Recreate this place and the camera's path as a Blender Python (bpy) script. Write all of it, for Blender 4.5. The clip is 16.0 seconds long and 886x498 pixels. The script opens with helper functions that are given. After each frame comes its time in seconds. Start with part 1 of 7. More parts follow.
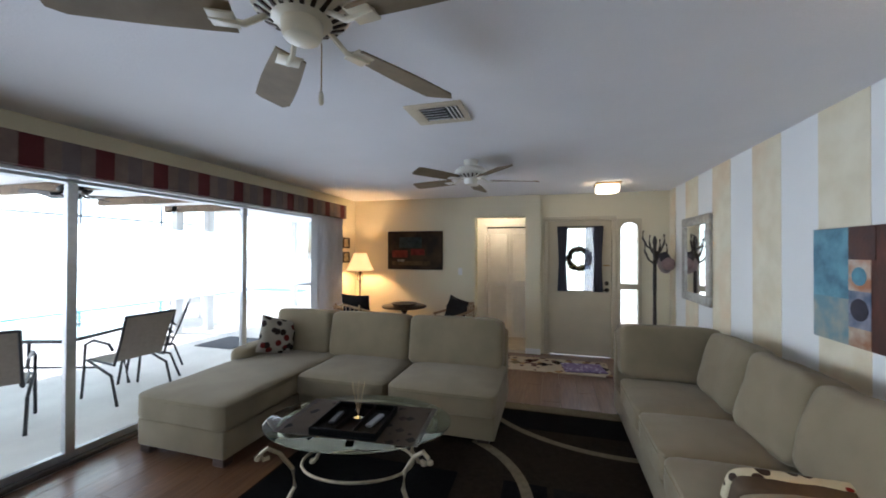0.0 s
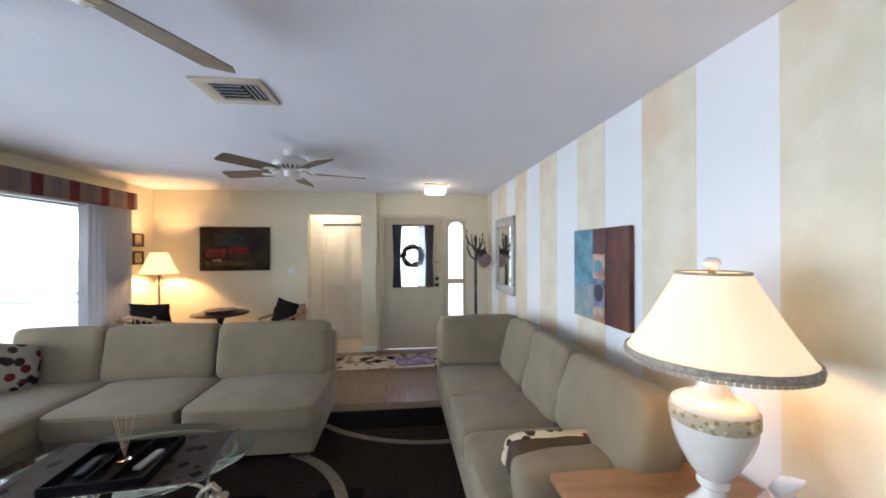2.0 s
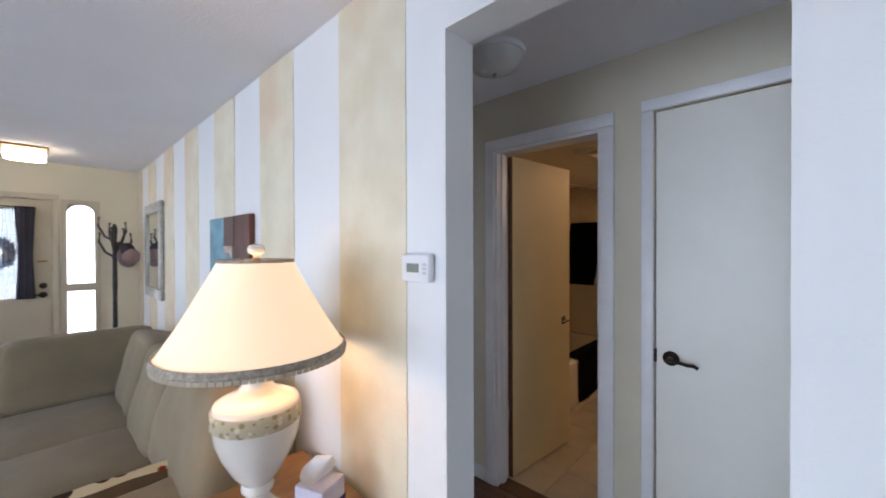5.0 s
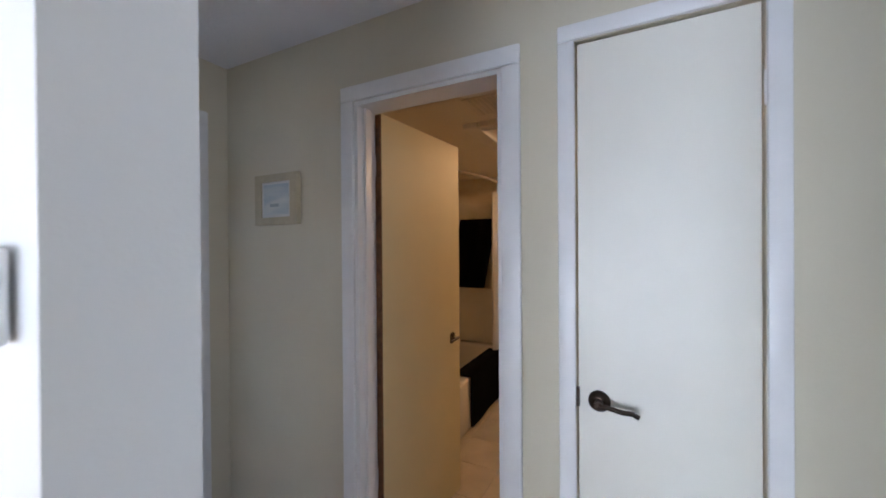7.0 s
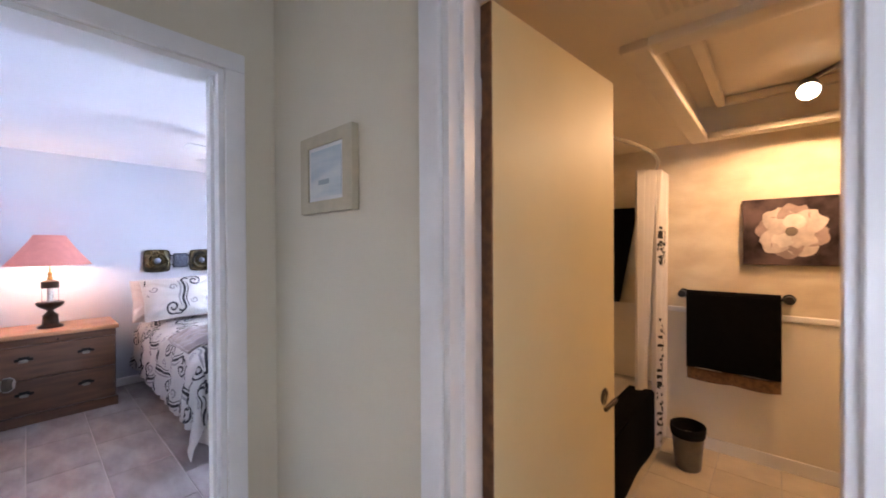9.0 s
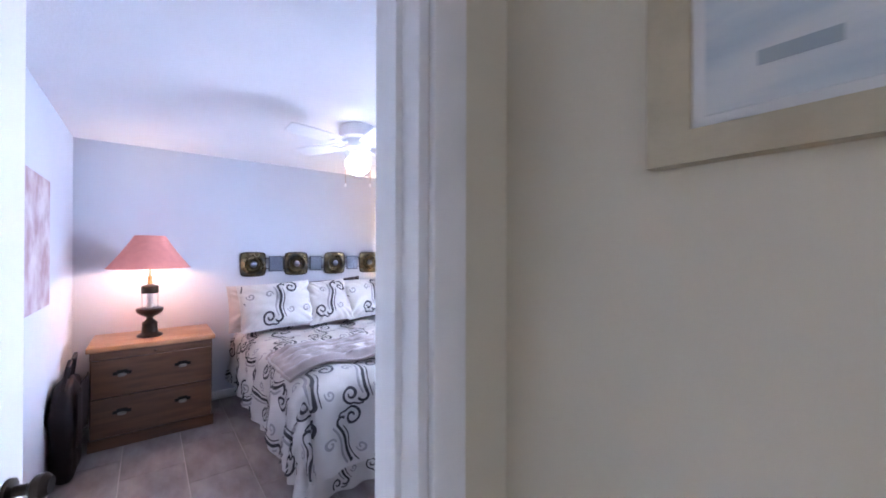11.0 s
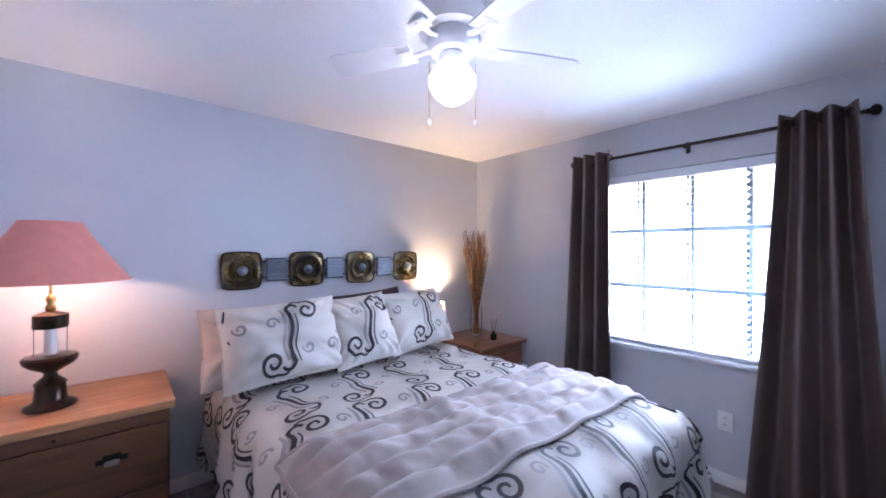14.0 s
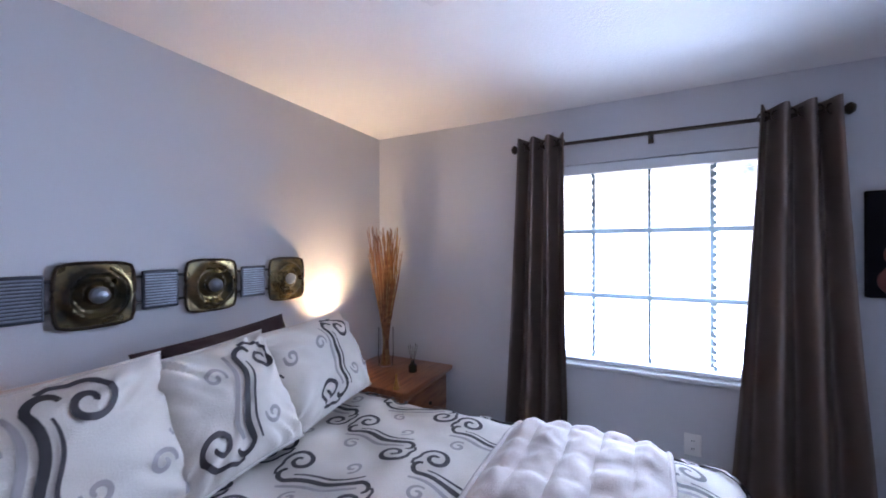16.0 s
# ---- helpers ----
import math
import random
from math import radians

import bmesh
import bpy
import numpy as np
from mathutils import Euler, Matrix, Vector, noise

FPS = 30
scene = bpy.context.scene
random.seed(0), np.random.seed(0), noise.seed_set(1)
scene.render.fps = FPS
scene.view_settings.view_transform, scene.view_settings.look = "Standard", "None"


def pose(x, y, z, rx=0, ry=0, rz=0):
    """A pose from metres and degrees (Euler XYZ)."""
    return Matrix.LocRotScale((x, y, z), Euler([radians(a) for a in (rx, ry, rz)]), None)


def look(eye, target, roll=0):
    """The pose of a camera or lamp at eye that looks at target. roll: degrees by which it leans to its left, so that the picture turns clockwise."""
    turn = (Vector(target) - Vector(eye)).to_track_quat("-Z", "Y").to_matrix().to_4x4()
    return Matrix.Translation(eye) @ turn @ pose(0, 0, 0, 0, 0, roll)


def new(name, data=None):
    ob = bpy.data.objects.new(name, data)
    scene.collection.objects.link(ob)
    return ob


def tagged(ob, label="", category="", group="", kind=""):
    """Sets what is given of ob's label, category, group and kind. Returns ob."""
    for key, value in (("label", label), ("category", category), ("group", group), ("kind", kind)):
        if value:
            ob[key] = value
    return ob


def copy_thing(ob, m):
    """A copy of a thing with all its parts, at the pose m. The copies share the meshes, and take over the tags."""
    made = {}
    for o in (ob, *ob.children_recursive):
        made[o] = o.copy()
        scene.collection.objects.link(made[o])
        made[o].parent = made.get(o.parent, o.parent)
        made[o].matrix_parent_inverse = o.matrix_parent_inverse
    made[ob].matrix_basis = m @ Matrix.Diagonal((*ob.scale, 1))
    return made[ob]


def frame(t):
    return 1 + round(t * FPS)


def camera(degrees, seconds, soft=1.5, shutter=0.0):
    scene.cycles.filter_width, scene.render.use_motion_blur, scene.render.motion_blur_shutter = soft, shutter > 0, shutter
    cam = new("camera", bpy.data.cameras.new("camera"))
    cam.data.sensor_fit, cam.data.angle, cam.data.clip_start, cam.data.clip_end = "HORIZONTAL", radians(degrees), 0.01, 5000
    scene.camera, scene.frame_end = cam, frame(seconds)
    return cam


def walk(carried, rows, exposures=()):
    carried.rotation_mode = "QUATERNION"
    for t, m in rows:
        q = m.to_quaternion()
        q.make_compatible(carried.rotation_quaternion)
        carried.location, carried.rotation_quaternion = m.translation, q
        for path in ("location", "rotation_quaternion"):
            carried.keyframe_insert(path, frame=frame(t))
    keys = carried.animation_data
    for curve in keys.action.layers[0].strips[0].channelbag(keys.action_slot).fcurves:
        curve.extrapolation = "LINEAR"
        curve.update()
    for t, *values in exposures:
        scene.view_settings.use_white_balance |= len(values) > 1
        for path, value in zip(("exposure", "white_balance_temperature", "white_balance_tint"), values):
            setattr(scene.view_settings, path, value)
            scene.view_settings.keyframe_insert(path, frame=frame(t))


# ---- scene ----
cam = camera(99.96, 16.0, soft=1.75, shutter=0.25)
PATH = [
    (0, -0.003, 0.076, 1.551, 16.07, 0.50, 0.23),
    (0.5, 0.036, 0.102, 1.558, 10.74, 0.17, 0.18),
    (1, 0.096, 0.126, 1.560, 5.59, 0.16, 0.05),
    (1.5, 0.162, 0.153, 1.555, 0.08, 0.25, -0.19),
    (2, 0.208, 0.157, 1.552, -6.70, 0.17, -0.17),
    (2.5, 0.278, 0.143, 1.545, -14.40, 0.05, -0.46),
    (3, 0.369, 0.123, 1.538, -22.23, -0.09, -0.33),
    (3.5, 0.479, 0.104, 1.532, -28.92, -0.12, -0.34),
    (4, 0.585, 0.069, 1.530, -35.05, -0.22, -0.44),
    (4.5, 0.697, 0.054, 1.519, -40.85, -0.15, -0.13),
    (5, 0.821, 0.080, 1.515, -46.90, -0.44, -0.20),
    (5.2, 0.885, 0.115, 1.515, -49.27, -0.66, -0.15),
    (7.3, 1.611, 0.448, 1.485, -63.65, -0.27, -0.40),
    (7.5, 1.687, 0.493, 1.486, -63.34, -0.37, -0.08),
    (8, 1.871, 0.605, 1.488, -59.44, -0.52, -0.32),
    (8.5, 1.996, 0.743, 1.493, -54.32, -0.17, -0.41),
    (9, 2.122, 0.879, 1.492, -48.24, -0.31, -0.32),
    (9.5, 2.214, 1.049, 1.500, -42.69, 0.23, -0.42),
    (10, 2.241, 1.297, 1.489, -39.10, 0.15, 0.13),
    (12.5, 2.307, 2.629, 1.521, -38.07, 0.18, 0.06),
    (13, 2.385, 2.859, 1.504, -37.93, -0.14, 0.03),
    (13.5, 2.466, 3.114, 1.492, -37.98, 0.09, 0.25),
    (14, 2.514, 3.389, 1.494, -40.72, 0.12, 0.09),
    (14.5, 2.557, 3.656, 1.498, -45.17, 0.17, 0.22),
    (15, 2.650, 3.911, 1.500, -50.63, -0.12, 0.06),
    (15.5, 2.776, 4.133, 1.512, -56.21, 0.08, -0.03),
    (16, 2.885, 4.312, 1.526, -62.98, -0.00, -0.11),
]
EXPOSURE = [(0.0, 0.20, 5900, 13), (1.0, 0.54, 5850, 13), (2.0, 0.80, 5800, 14), (2.5, 0.90, 5850, 15), (4.0, 0.80, 5850, 19), (5.0, 0.68, 5850, 18), (7.5, 1.48, 6050, 18), (9.0, 2.0, 6150, 23), (10.2, 1.95, 6000, 26), (12.3, 1.52, 5800, 22), (13.5, 1.33, 5850, 23), (16.0, 0.88, 6000, 21)]
walk(cam, [(t, pose(x, y, z, 90 + pitch, -roll, yaw)) for t, x, y, z, yaw, pitch, roll in PATH], EXPOSURE)

# ---- world, sun, lamps ----
world = bpy.data.worlds.new("world")
scene.world = world
world.use_nodes = True
sky = world.node_tree.nodes.new("ShaderNodeTexSky")
sky.sky_type = 'NISHITA'
sky.sun_disc = False
sky.sun_elevation, sky.sun_rotation = radians(62), radians(258)
world.node_tree.links.new(sky.outputs[0], world.node_tree.nodes["Background"].inputs[0])
world.node_tree.nodes["Background"].inputs[1].default_value = 0.15


def lamp(name, kind, m, energy, color, size=0.05, size_y=None, spot=None, spread=180):
    d = bpy.data.lights.new(name, kind)
    d.energy, d.color = energy * (1.0 if kind == 'SUN' else 0.35), color
    if kind == 'AREA':
        d.size, d.spread = size, radians(spread)
        if size_y:
            d.shape, d.size_y = 'RECTANGLE', size_y
    elif kind == 'SUN':
        d.angle = size
    else:
        d.shadow_soft_size = size
    if spot:
        d.spot_size, d.spot_blend = spot
    ob = new(name, d)
    ob.matrix_basis = m
    return ob


WARM, DAY, COOL = (1.0, 0.60, 0.27), (0.74, 0.86, 1.0), (0.58, 0.76, 1.0)
lamp("sun", 'SUN', look((0, 0, 0), (0.68, 0.14, -1.3)), 5.0, (1.0, 0.95, 0.88), radians(0.6))
lamp("sky_through_sliding_doors", 'AREA', look((-3.366, 2.2, 0.92), (0, 2.2, 1.50)), 98, DAY, 5.5, 1.70, None, 108)
lamp("sky_through_bedroom_window", 'AREA', look((5.503, 4.24, 1.40), (3.5, 4.24, 1.0)), 108, COOL, 1.14, 1.18, None, 138)
lamp("sky_through_front_door", 'AREA', look((0.42, 5.975, 1.45), (0.42, 4.0, 1.2)), 6, DAY, 0.36, 0.90)
# added fill light at an unseen opening in the south wall
lamp("sky_through_back_window", 'AREA', look((-1.0, -2.58, 1.5), (-0.8, 1.5, 1.2)), 8, DAY, 2.4, 1.1)
# added fill to brighten the hall; no window stands behind it
lamp("sky_through_study_window", 'AREA', look((2.3, -2.9, 1.5), (2.3, 1.0, 1.2)), 17, DAY, 1.0, 1.3)
lamp("table_lamp_bulb", 'POINT', pose(1.28, 1.325, 1.26), 14, WARM, 0.025)
lamp("floor_lamp_bulb", 'POINT', pose(-3.0, 5.57, 1.40), 105, WARM, 0.04)
lamp("back_hall_downlight", 'POINT', pose(-0.95, 6.55, 2.36), 40, (1.0, 0.76, 0.46), 0.05)
lamp("bath_spot_a", 'SPOT', look((5.00, 0.74, 2.32), (4.75, 0.80, 0.0)), 40, (1.0, 0.61, 0.29), 0.04, None, (radians(172), 0.35))
lamp("bath_spot_b", 'SPOT', look((4.60, 0.38, 2.24), (4.2, 0.7, 0.0)), 27, (1.0, 0.61, 0.29), 0.04, None, (radians(172), 0.35))
lamp("bedroom_lamp_bulb", 'POINT', pose(2.265, 5.85, 1.42), 17, (1.0, 0.72, 0.46), 0.04)
lamp("nightstand_lamp_bulb", 'POINT', pose(4.785, 6.06, 0.95), 125, (1.0, 0.70, 0.38), 0.03)


# ---- materials ----
def mat(name, color, rough=0.6, metal=0.0, vary=0.12, scale=6.0, bump=0.0, bscale=60.0, color2=None, coat=0.0, sheen=0.0,
        emit=0.0, emit_color=None, trans=0.0, stretch=(1, 1, 1), spec=0.5, rnd=0.0):
    m = bpy.data.materials.new(name)
    m.use_nodes = True
    nt = m.node_tree
    b = nt.nodes["Principled BSDF"]
    c2 = color2 or tuple(c * (1 - vary) for c in color)
    tc = nt.nodes.new("ShaderNodeTexCoord")
    mp = nt.nodes.new("ShaderNodeMapping")
    mp.inputs["Scale"].default_value = stretch
    nt.links.new(tc.outputs["Object"], mp.inputs[0])
    n1 = nt.nodes.new("ShaderNodeTexNoise")
    n1.inputs["Scale"].default_value, n1.inputs["Detail"].default_value = scale, 5
    nt.links.new(mp.outputs[0], n1.inputs["Vector"])
    mix = nt.nodes.new("ShaderNodeMix")
    mix.data_type = 'RGBA'
    ramp = nt.nodes.new("ShaderNodeValToRGB")
    ramp.color_ramp.elements[0].position, ramp.color_ramp.elements[1].position = 0.35, 0.65
    nt.links.new(n1.outputs["Fac"], ramp.inputs[0])
    nt.links.new(ramp.outputs[0], mix.inputs[0])
    mix.inputs[6].default_value, mix.inputs[7].default_value = (*color, 1), (*c2, 1)
    out = mix.outputs[2]
    if rnd:
        oi = nt.nodes.new("ShaderNodeObjectInfo")
        hsv = nt.nodes.new("ShaderNodeHueSaturation")
        mr = nt.nodes.new("ShaderNodeMapRange")
        mr.inputs[3].default_value, mr.inputs[4].default_value = 1 - rnd, 1 + rnd
        nt.links.new(oi.outputs["Random"], mr.inputs[0])
        nt.links.new(mr.outputs[0], hsv.inputs["Value"])
        nt.links.new(out, hsv.inputs["Color"])
        out = hsv.outputs[0]
    nt.links.new(out, b.inputs["Base Color"])
    rr = nt.nodes.new("ShaderNodeMapRange")
    rr.inputs[3].default_value, rr.inputs[4].default_value = max(0.02, rough - 0.06), min(1, rough + 0.06)
    nt.links.new(n1.outputs["Fac"], rr.inputs[0])
    nt.links.new(rr.outputs[0], b.inputs["Roughness"])
    b.inputs["Metallic"].default_value = metal
    b.inputs["Specular IOR Level"].default_value = spec
    b.inputs["Coat Weight"].default_value = coat
    b.inputs["Sheen Weight"].default_value = sheen
    b.inputs["Transmission Weight"].default_value = trans
    if emit:
        b.inputs["Emission Color"].default_value = (*(emit_color or color), 1)
        b.inputs["Emission Strength"].default_value = emit * 0.35
    if bump:
        n2 = nt.nodes.new("ShaderNodeTexNoise")
        n2.inputs["Scale"].default_value, n2.inputs["Detail"].default_value = bscale, 4
        nt.links.new(mp.outputs[0], n2.inputs["Vector"])
        bp = nt.nodes.new("ShaderNodeBump")
        bp.inputs["Strength"].default_value, bp.inputs["Distance"].default_value = bump, 0.004
        nt.links.new(n2.outputs["Fac"], bp.inputs["Height"])
        nt.links.new(bp.outputs[0], b.inputs["Normal"])
    return m


def wood(name, dark, light, rough=0.4, grain=(1, 12, 12), coat=0.1, rnd=0.0, scale=3.0):
    m = mat(name, light, rough, 0, 0, scale, 0.15, 40, color2=dark, stretch=grain, coat=coat, rnd=rnd)
    return m


def glass(name, tint=(1, 1, 1), rough=0.0):
    m = bpy.data.materials.new(name)
    m.use_nodes = True
    nt = m.node_tree
    b = nt.nodes["Principled BSDF"]
    b.inputs["Base Color"].default_value = (*tint, 1)
    b.inputs["Transmission Weight"].default_value, b.inputs["Roughness"].default_value, b.inputs["IOR"].default_value = 1.0, rough, 1.1
    return m


M_CEIL = mat("ceiling_paint", (0.80, 0.79, 0.80), 0.9, 0, 0.03, 2.0, 0.5, 90)
M_WALL = mat("cream_wall_paint", (0.72, 0.66, 0.49), 0.75, 0, 0.04, 1.5, 0.12, 120)
M_WHITE = mat("white_wall_paint", (0.80, 0.80, 0.78), 0.7, 0, 0.04, 2, 0.12, 120)
M_HALL = mat("hall_wall_paint", (0.64, 0.585, 0.45), 0.75, 0, 0.05, 2, 0.12, 120)
M_GREY = mat("grey_wall_paint", (0.55, 0.56, 0.60), 0.75, 0, 0.04, 1.5, 0.12, 120)
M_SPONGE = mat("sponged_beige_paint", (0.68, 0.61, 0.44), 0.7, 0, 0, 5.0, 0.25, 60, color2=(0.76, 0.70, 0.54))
# broad orange mottling over the sponging stands in for the table lamp's warm glow
nt_ = M_SPONGE.node_tree
b_ = nt_.nodes["Principled BSDF"]
big_ = nt_.nodes.new("ShaderNodeTexNoise")
big_.inputs["Scale"].default_value, big_.inputs["Detail"].default_value = 1.7, 7
gp_ = nt_.nodes.new("ShaderNodeNewGeometry")
nt_.links.new(gp_.outputs["Position"], big_.inputs["Vector"])
rp_ = nt_.nodes.new("ShaderNodeValToRGB")
rp_.color_ramp.elements[0].position, rp_.color_ramp.elements[1].position = 0.46, 0.66
rp_.color_ramp.elements[1].color = (0.6, 0.6, 0.6, 1)
nt_.links.new(big_.outputs["Fac"], rp_.inputs[0])
mx_ = nt_.nodes.new("ShaderNodeMix")
mx_.data_type = 'RGBA'
nt_.links.new(rp_.outputs[0], mx_.inputs[0])
nt_.links.new(b_.inputs["Base Color"].links[0].from_socket, mx_.inputs[6])
mx_.inputs[7].default_value = (0.68, 0.47, 0.28, 1)
nt_.links.new(mx_.outputs[2], b_.inputs["Base Color"])
M_TRIM = mat("white_gloss_trim", (0.80, 0.79, 0.78), 0.35, 0, 0.05, 8, 0.05, 60)
M_DOOR = mat("cream_door_paint", (0.78, 0.75, 0.66), 0.4, 0, 0.05, 3, 0.08, 50)
M_BDOOR = mat("yellowed_cream_door_paint", (0.76, 0.66, 0.40), 0.55, 0, 0.05, 3, 0.08, 50)
M_FD = mat("front_door_paint", (0.57, 0.50, 0.36), 0.45, 0, 0.06, 4, 0.06, 60)
M_BATHPAINT = mat("bath_wall_plaster", (0.72, 0.64, 0.49), 0.65, 0, 0, 3.5, 0.35, 14, color2=(0.60, 0.50, 0.35), stretch=(1, 1, 2))
M_BATHLOW = mat("bath_lower_wall", (0.76, 0.70, 0.58), 0.5, 0, 0.05, 3, 0.06, 60)
M_LAM = wood("laminate_plank", (0.098, 0.042, 0.017), (0.142, 0.063, 0.026), 0.40, (14, 1, 1), 0.25, 0.05)
M_SLATE = mat("bedroom_tile", (0.194, 0.162, 0.151), 0.38, 0, 0, 2.6, 0.18, 18, color2=(0.338, 0.302, 0.288), stretch=(3.0, 1.2, 1), rnd=0.13)
M_GROUT = mat("light_grout", (0.48, 0.44, 0.40), 0.9, 0, 0.1, 20, 0.2, 90)
M_BTILE = mat("beige_tile", (0.56, 0.48, 0.36), 0.4, 0, 0.15, 5, 0.08, 30, rnd=0.08)
M_METAL = mat("aluminium", (0.62, 0.64, 0.67), 0.35, 0.9, 0.1, 20)
M_BLACK = mat("black_metal", (0.02, 0.02, 0.022), 0.4, 0.3, 0.2, 30)
M_BRONZE = mat("dark_bronze", (0.05, 0.035, 0.025), 0.32, 0.85, 0.3, 20)
M_BRASS = mat("aged_brass", (0.42, 0.27, 0.10), 0.35, 0.9, 0.3, 25)
M_NICKEL = mat("antique_nickel", (0.32, 0.29, 0.25), 0.3, 0.9, 0.2, 25)
M_GLASS = glass("clear_glass")
M_MIRROR = mat("mirror_silver", (0.85, 0.86, 0.86), 0.02, 1.0, 0.01, 1)


# ---- mesh helpers ----
def bm_join(*bms):
    out = bmesh.new()
    for b in bms:
        me = bpy.data.meshes.new("tmp")
        b.to_mesh(me)
        out.from_mesh(me)
        b.free()
        bpy.data.meshes.remove(me)
    return out


def box(x0, y0, z0, x1, y1, z1, bevel=0.0, seg=2):
    bm = bmesh.new()
    bmesh.ops.create_cube(bm, size=1.0)
    for v in bm.verts:
        v.co = Vector((x0 if v.co.x < 0 else x1, y0 if v.co.y < 0 else y1, z0 if v.co.z < 0 else z1))
    if bevel:
        bmesh.ops.bevel(bm, geom=bm.edges[:], offset=bevel, segments=seg, affect='EDGES', profile=0.5)
    return bm


def moved(bm, m):
    bmesh.ops.transform(bm, matrix=m, verts=bm.verts[:])
    return bm


def lathe(profile, n=28, cap=True):
    """A turned solid: (radius, height) from bottom to top."""
    bm = bmesh.new()
    rings = [[bm.verts.new((r * math.cos(2 * math.pi * k / n), r * math.sin(2 * math.pi * k / n), z)) for k in range(n)] for r, z in profile]
    for a, b in zip(rings, rings[1:]):
        for k in range(n):
            bm.faces.new((a[k], a[(k + 1) % n], b[(k + 1) % n], b[k]))
    if cap:
        bm.faces.new(rings[0][::-1])
        bm.faces.new(rings[-1])
    return bm


def sweep(points, r, n=8, closed=False, taper=None):
    """A round bar along a line of points."""
    pts = [Vector(p) for p in points]
    bm = bmesh.new()
    rings = []
    up = Vector((0, 0, 1))
    for i, p in enumerate(pts):
        if closed:
            d = pts[(i + 1) % len(pts)] - pts[i - 1]
        else:
            d = pts[min(i + 1, len(pts) - 1)] - pts[max(i - 1, 0)]
        d.normalize()
        a = d.cross(up)
        if a.length < 1e-3:
            a = d.cross(Vector((1, 0, 0)))
        a.normalize()
        b = d.cross(a)
        rr = r if taper is None else r + (taper - r) * i / max(1, len(pts) - 1)
        rings.append([bm.verts.new(p + rr * (math.cos(2 * math.pi * k / n) * a + math.sin(2 * math.pi * k / n) * b)) for k in range(n)])
    pairs = list(zip(rings, rings[1:])) + ([(rings[-1], rings[0])] if closed else [])
    for a, b in pairs:
        for k in range(n):
            bm.faces.new((a[k], a[(k + 1) % n], b[(k + 1) % n], b[k]))
    if not closed:
        bm.faces.new(rings[0][::-1])
        bm.faces.new(rings[-1])
    bmesh.ops.recalc_face_normals(bm, faces=bm.faces[:])
    return bm


def arc(cx, cy, r, a0, a1, n=12):
    return [(cx + r * math.cos(radians(a0 + (a1 - a0) * k / n)), cy + r * math.sin(radians(a0 + (a1 - a0) * k / n))) for k in range(n + 1)]


def cushion(w, d, h, p=4.0, n=12, lump=0.01, seed=0, crown=0.0):
    """A soft upholstered block about the origin, rounded on all edges, slightly uneven."""
    bm = bmesh.new()
    bmesh.ops.create_cube(bm, size=2.0)
    bmesh.ops.subdivide_edges(bm, edges=bm.edges[:], cuts=n, use_grid_fill=True)
    for v in bm.verts:
        x, y, z = v.co
        s = (abs(x) ** p + abs(y) ** p + abs(z) ** p) ** (-1 / p)
        q = Vector((x * s * w / 2, y * s * d / 2, z * s * h / 2))
        c = crown * (1 - min(1, abs(x)) ** 2) * (1 - min(1, abs(y)) ** 2)
        q.z += c * (1 if z > 0 else 0) * max(0, z)
        k = noise.noise(Vector((q.x * 5 + seed * 7.3, q.y * 5, q.z * 5))) + 0.5 * noise.noise(Vector((q.x * 14 + seed, q.y * 14, q.z * 14)))
        v.co = q + v.co.normalized() * lump * k
    return bm


def pillow_y(u, v, t, seed, side):
    """How far a pillow's face stands out: puffed, with creases that run in from the corners."""
    f = max(0.0, 1 - abs(u) ** 2.6) * max(0.0, 1 - abs(v) ** 2.6)
    crease = noise.noise(Vector((1.2 * (u + v) + seed * 5, 5.0 * (u - v), side * 2.0))) * max(0, u * v) + noise.noise(Vector((1.2 * (u - v), 5.0 * (u + v) + seed * 3, side * 2.0))) * max(0, -u * v)
    soft = noise.noise(Vector((u * 1.6 + seed * 5, v * 2.6, side * 2.0)))
    return side * f ** 0.55 * t / 2 + min(1.0, f * 6) * (0.022 * soft + 0.075 * crease)


def pillow(w, h, t, seed=0, n=18, ear=0.06):
    """A throw pillow in the xz plane: pinched edges, drawn-out corners, a puffed middle."""
    bm = bmesh.new()
    vs = {}
    for side in (1, -1):
        for i in range(n + 1):
            for j in range(n + 1):
                u, v = 2 * i / n - 1, 2 * j / n - 1
                edge = i in (0, n) or j in (0, n)
                if edge and side < 0:
                    vs[side, i, j] = vs[1, i, j]
                    continue
                px = u * (1 - ear * (1 - v * v)) * w / 2
                pz = v * (1 - ear * (1 - u * u)) * h / 2
                vs[side, i, j] = bm.verts.new((px, 0 if edge else pillow_y(u, v, t, seed, side), pz))
        for i in range(n):
            for j in range(n):
                q = [vs[side, i, j], vs[side, i + 1, j], vs[side, i + 1, j + 1], vs[side, i, j + 1]]
                bm.faces.new(q if side < 0 else q[::-1])
    return bm


def grid_sheet(nx, ny, fn, thick=0.0):
    """A sheet of nx by ny faces; fn(u, v) gives each corner's place."""
    bm = bmesh.new()
    vs = [[bm.verts.new(fn(i / nx, j / ny)) for j in range(ny + 1)] for i in range(nx + 1)]
    for i in range(nx):
        for j in range(ny):
            bm.faces.new((vs[i][j], vs[i + 1][j], vs[i + 1][j + 1], vs[i][j + 1]))
    if thick:
        bmesh.ops.recalc_face_normals(bm, faces=bm.faces[:])
        bmesh.ops.solidify(bm, geom=bm.faces[:], thickness=thick)
    return bm


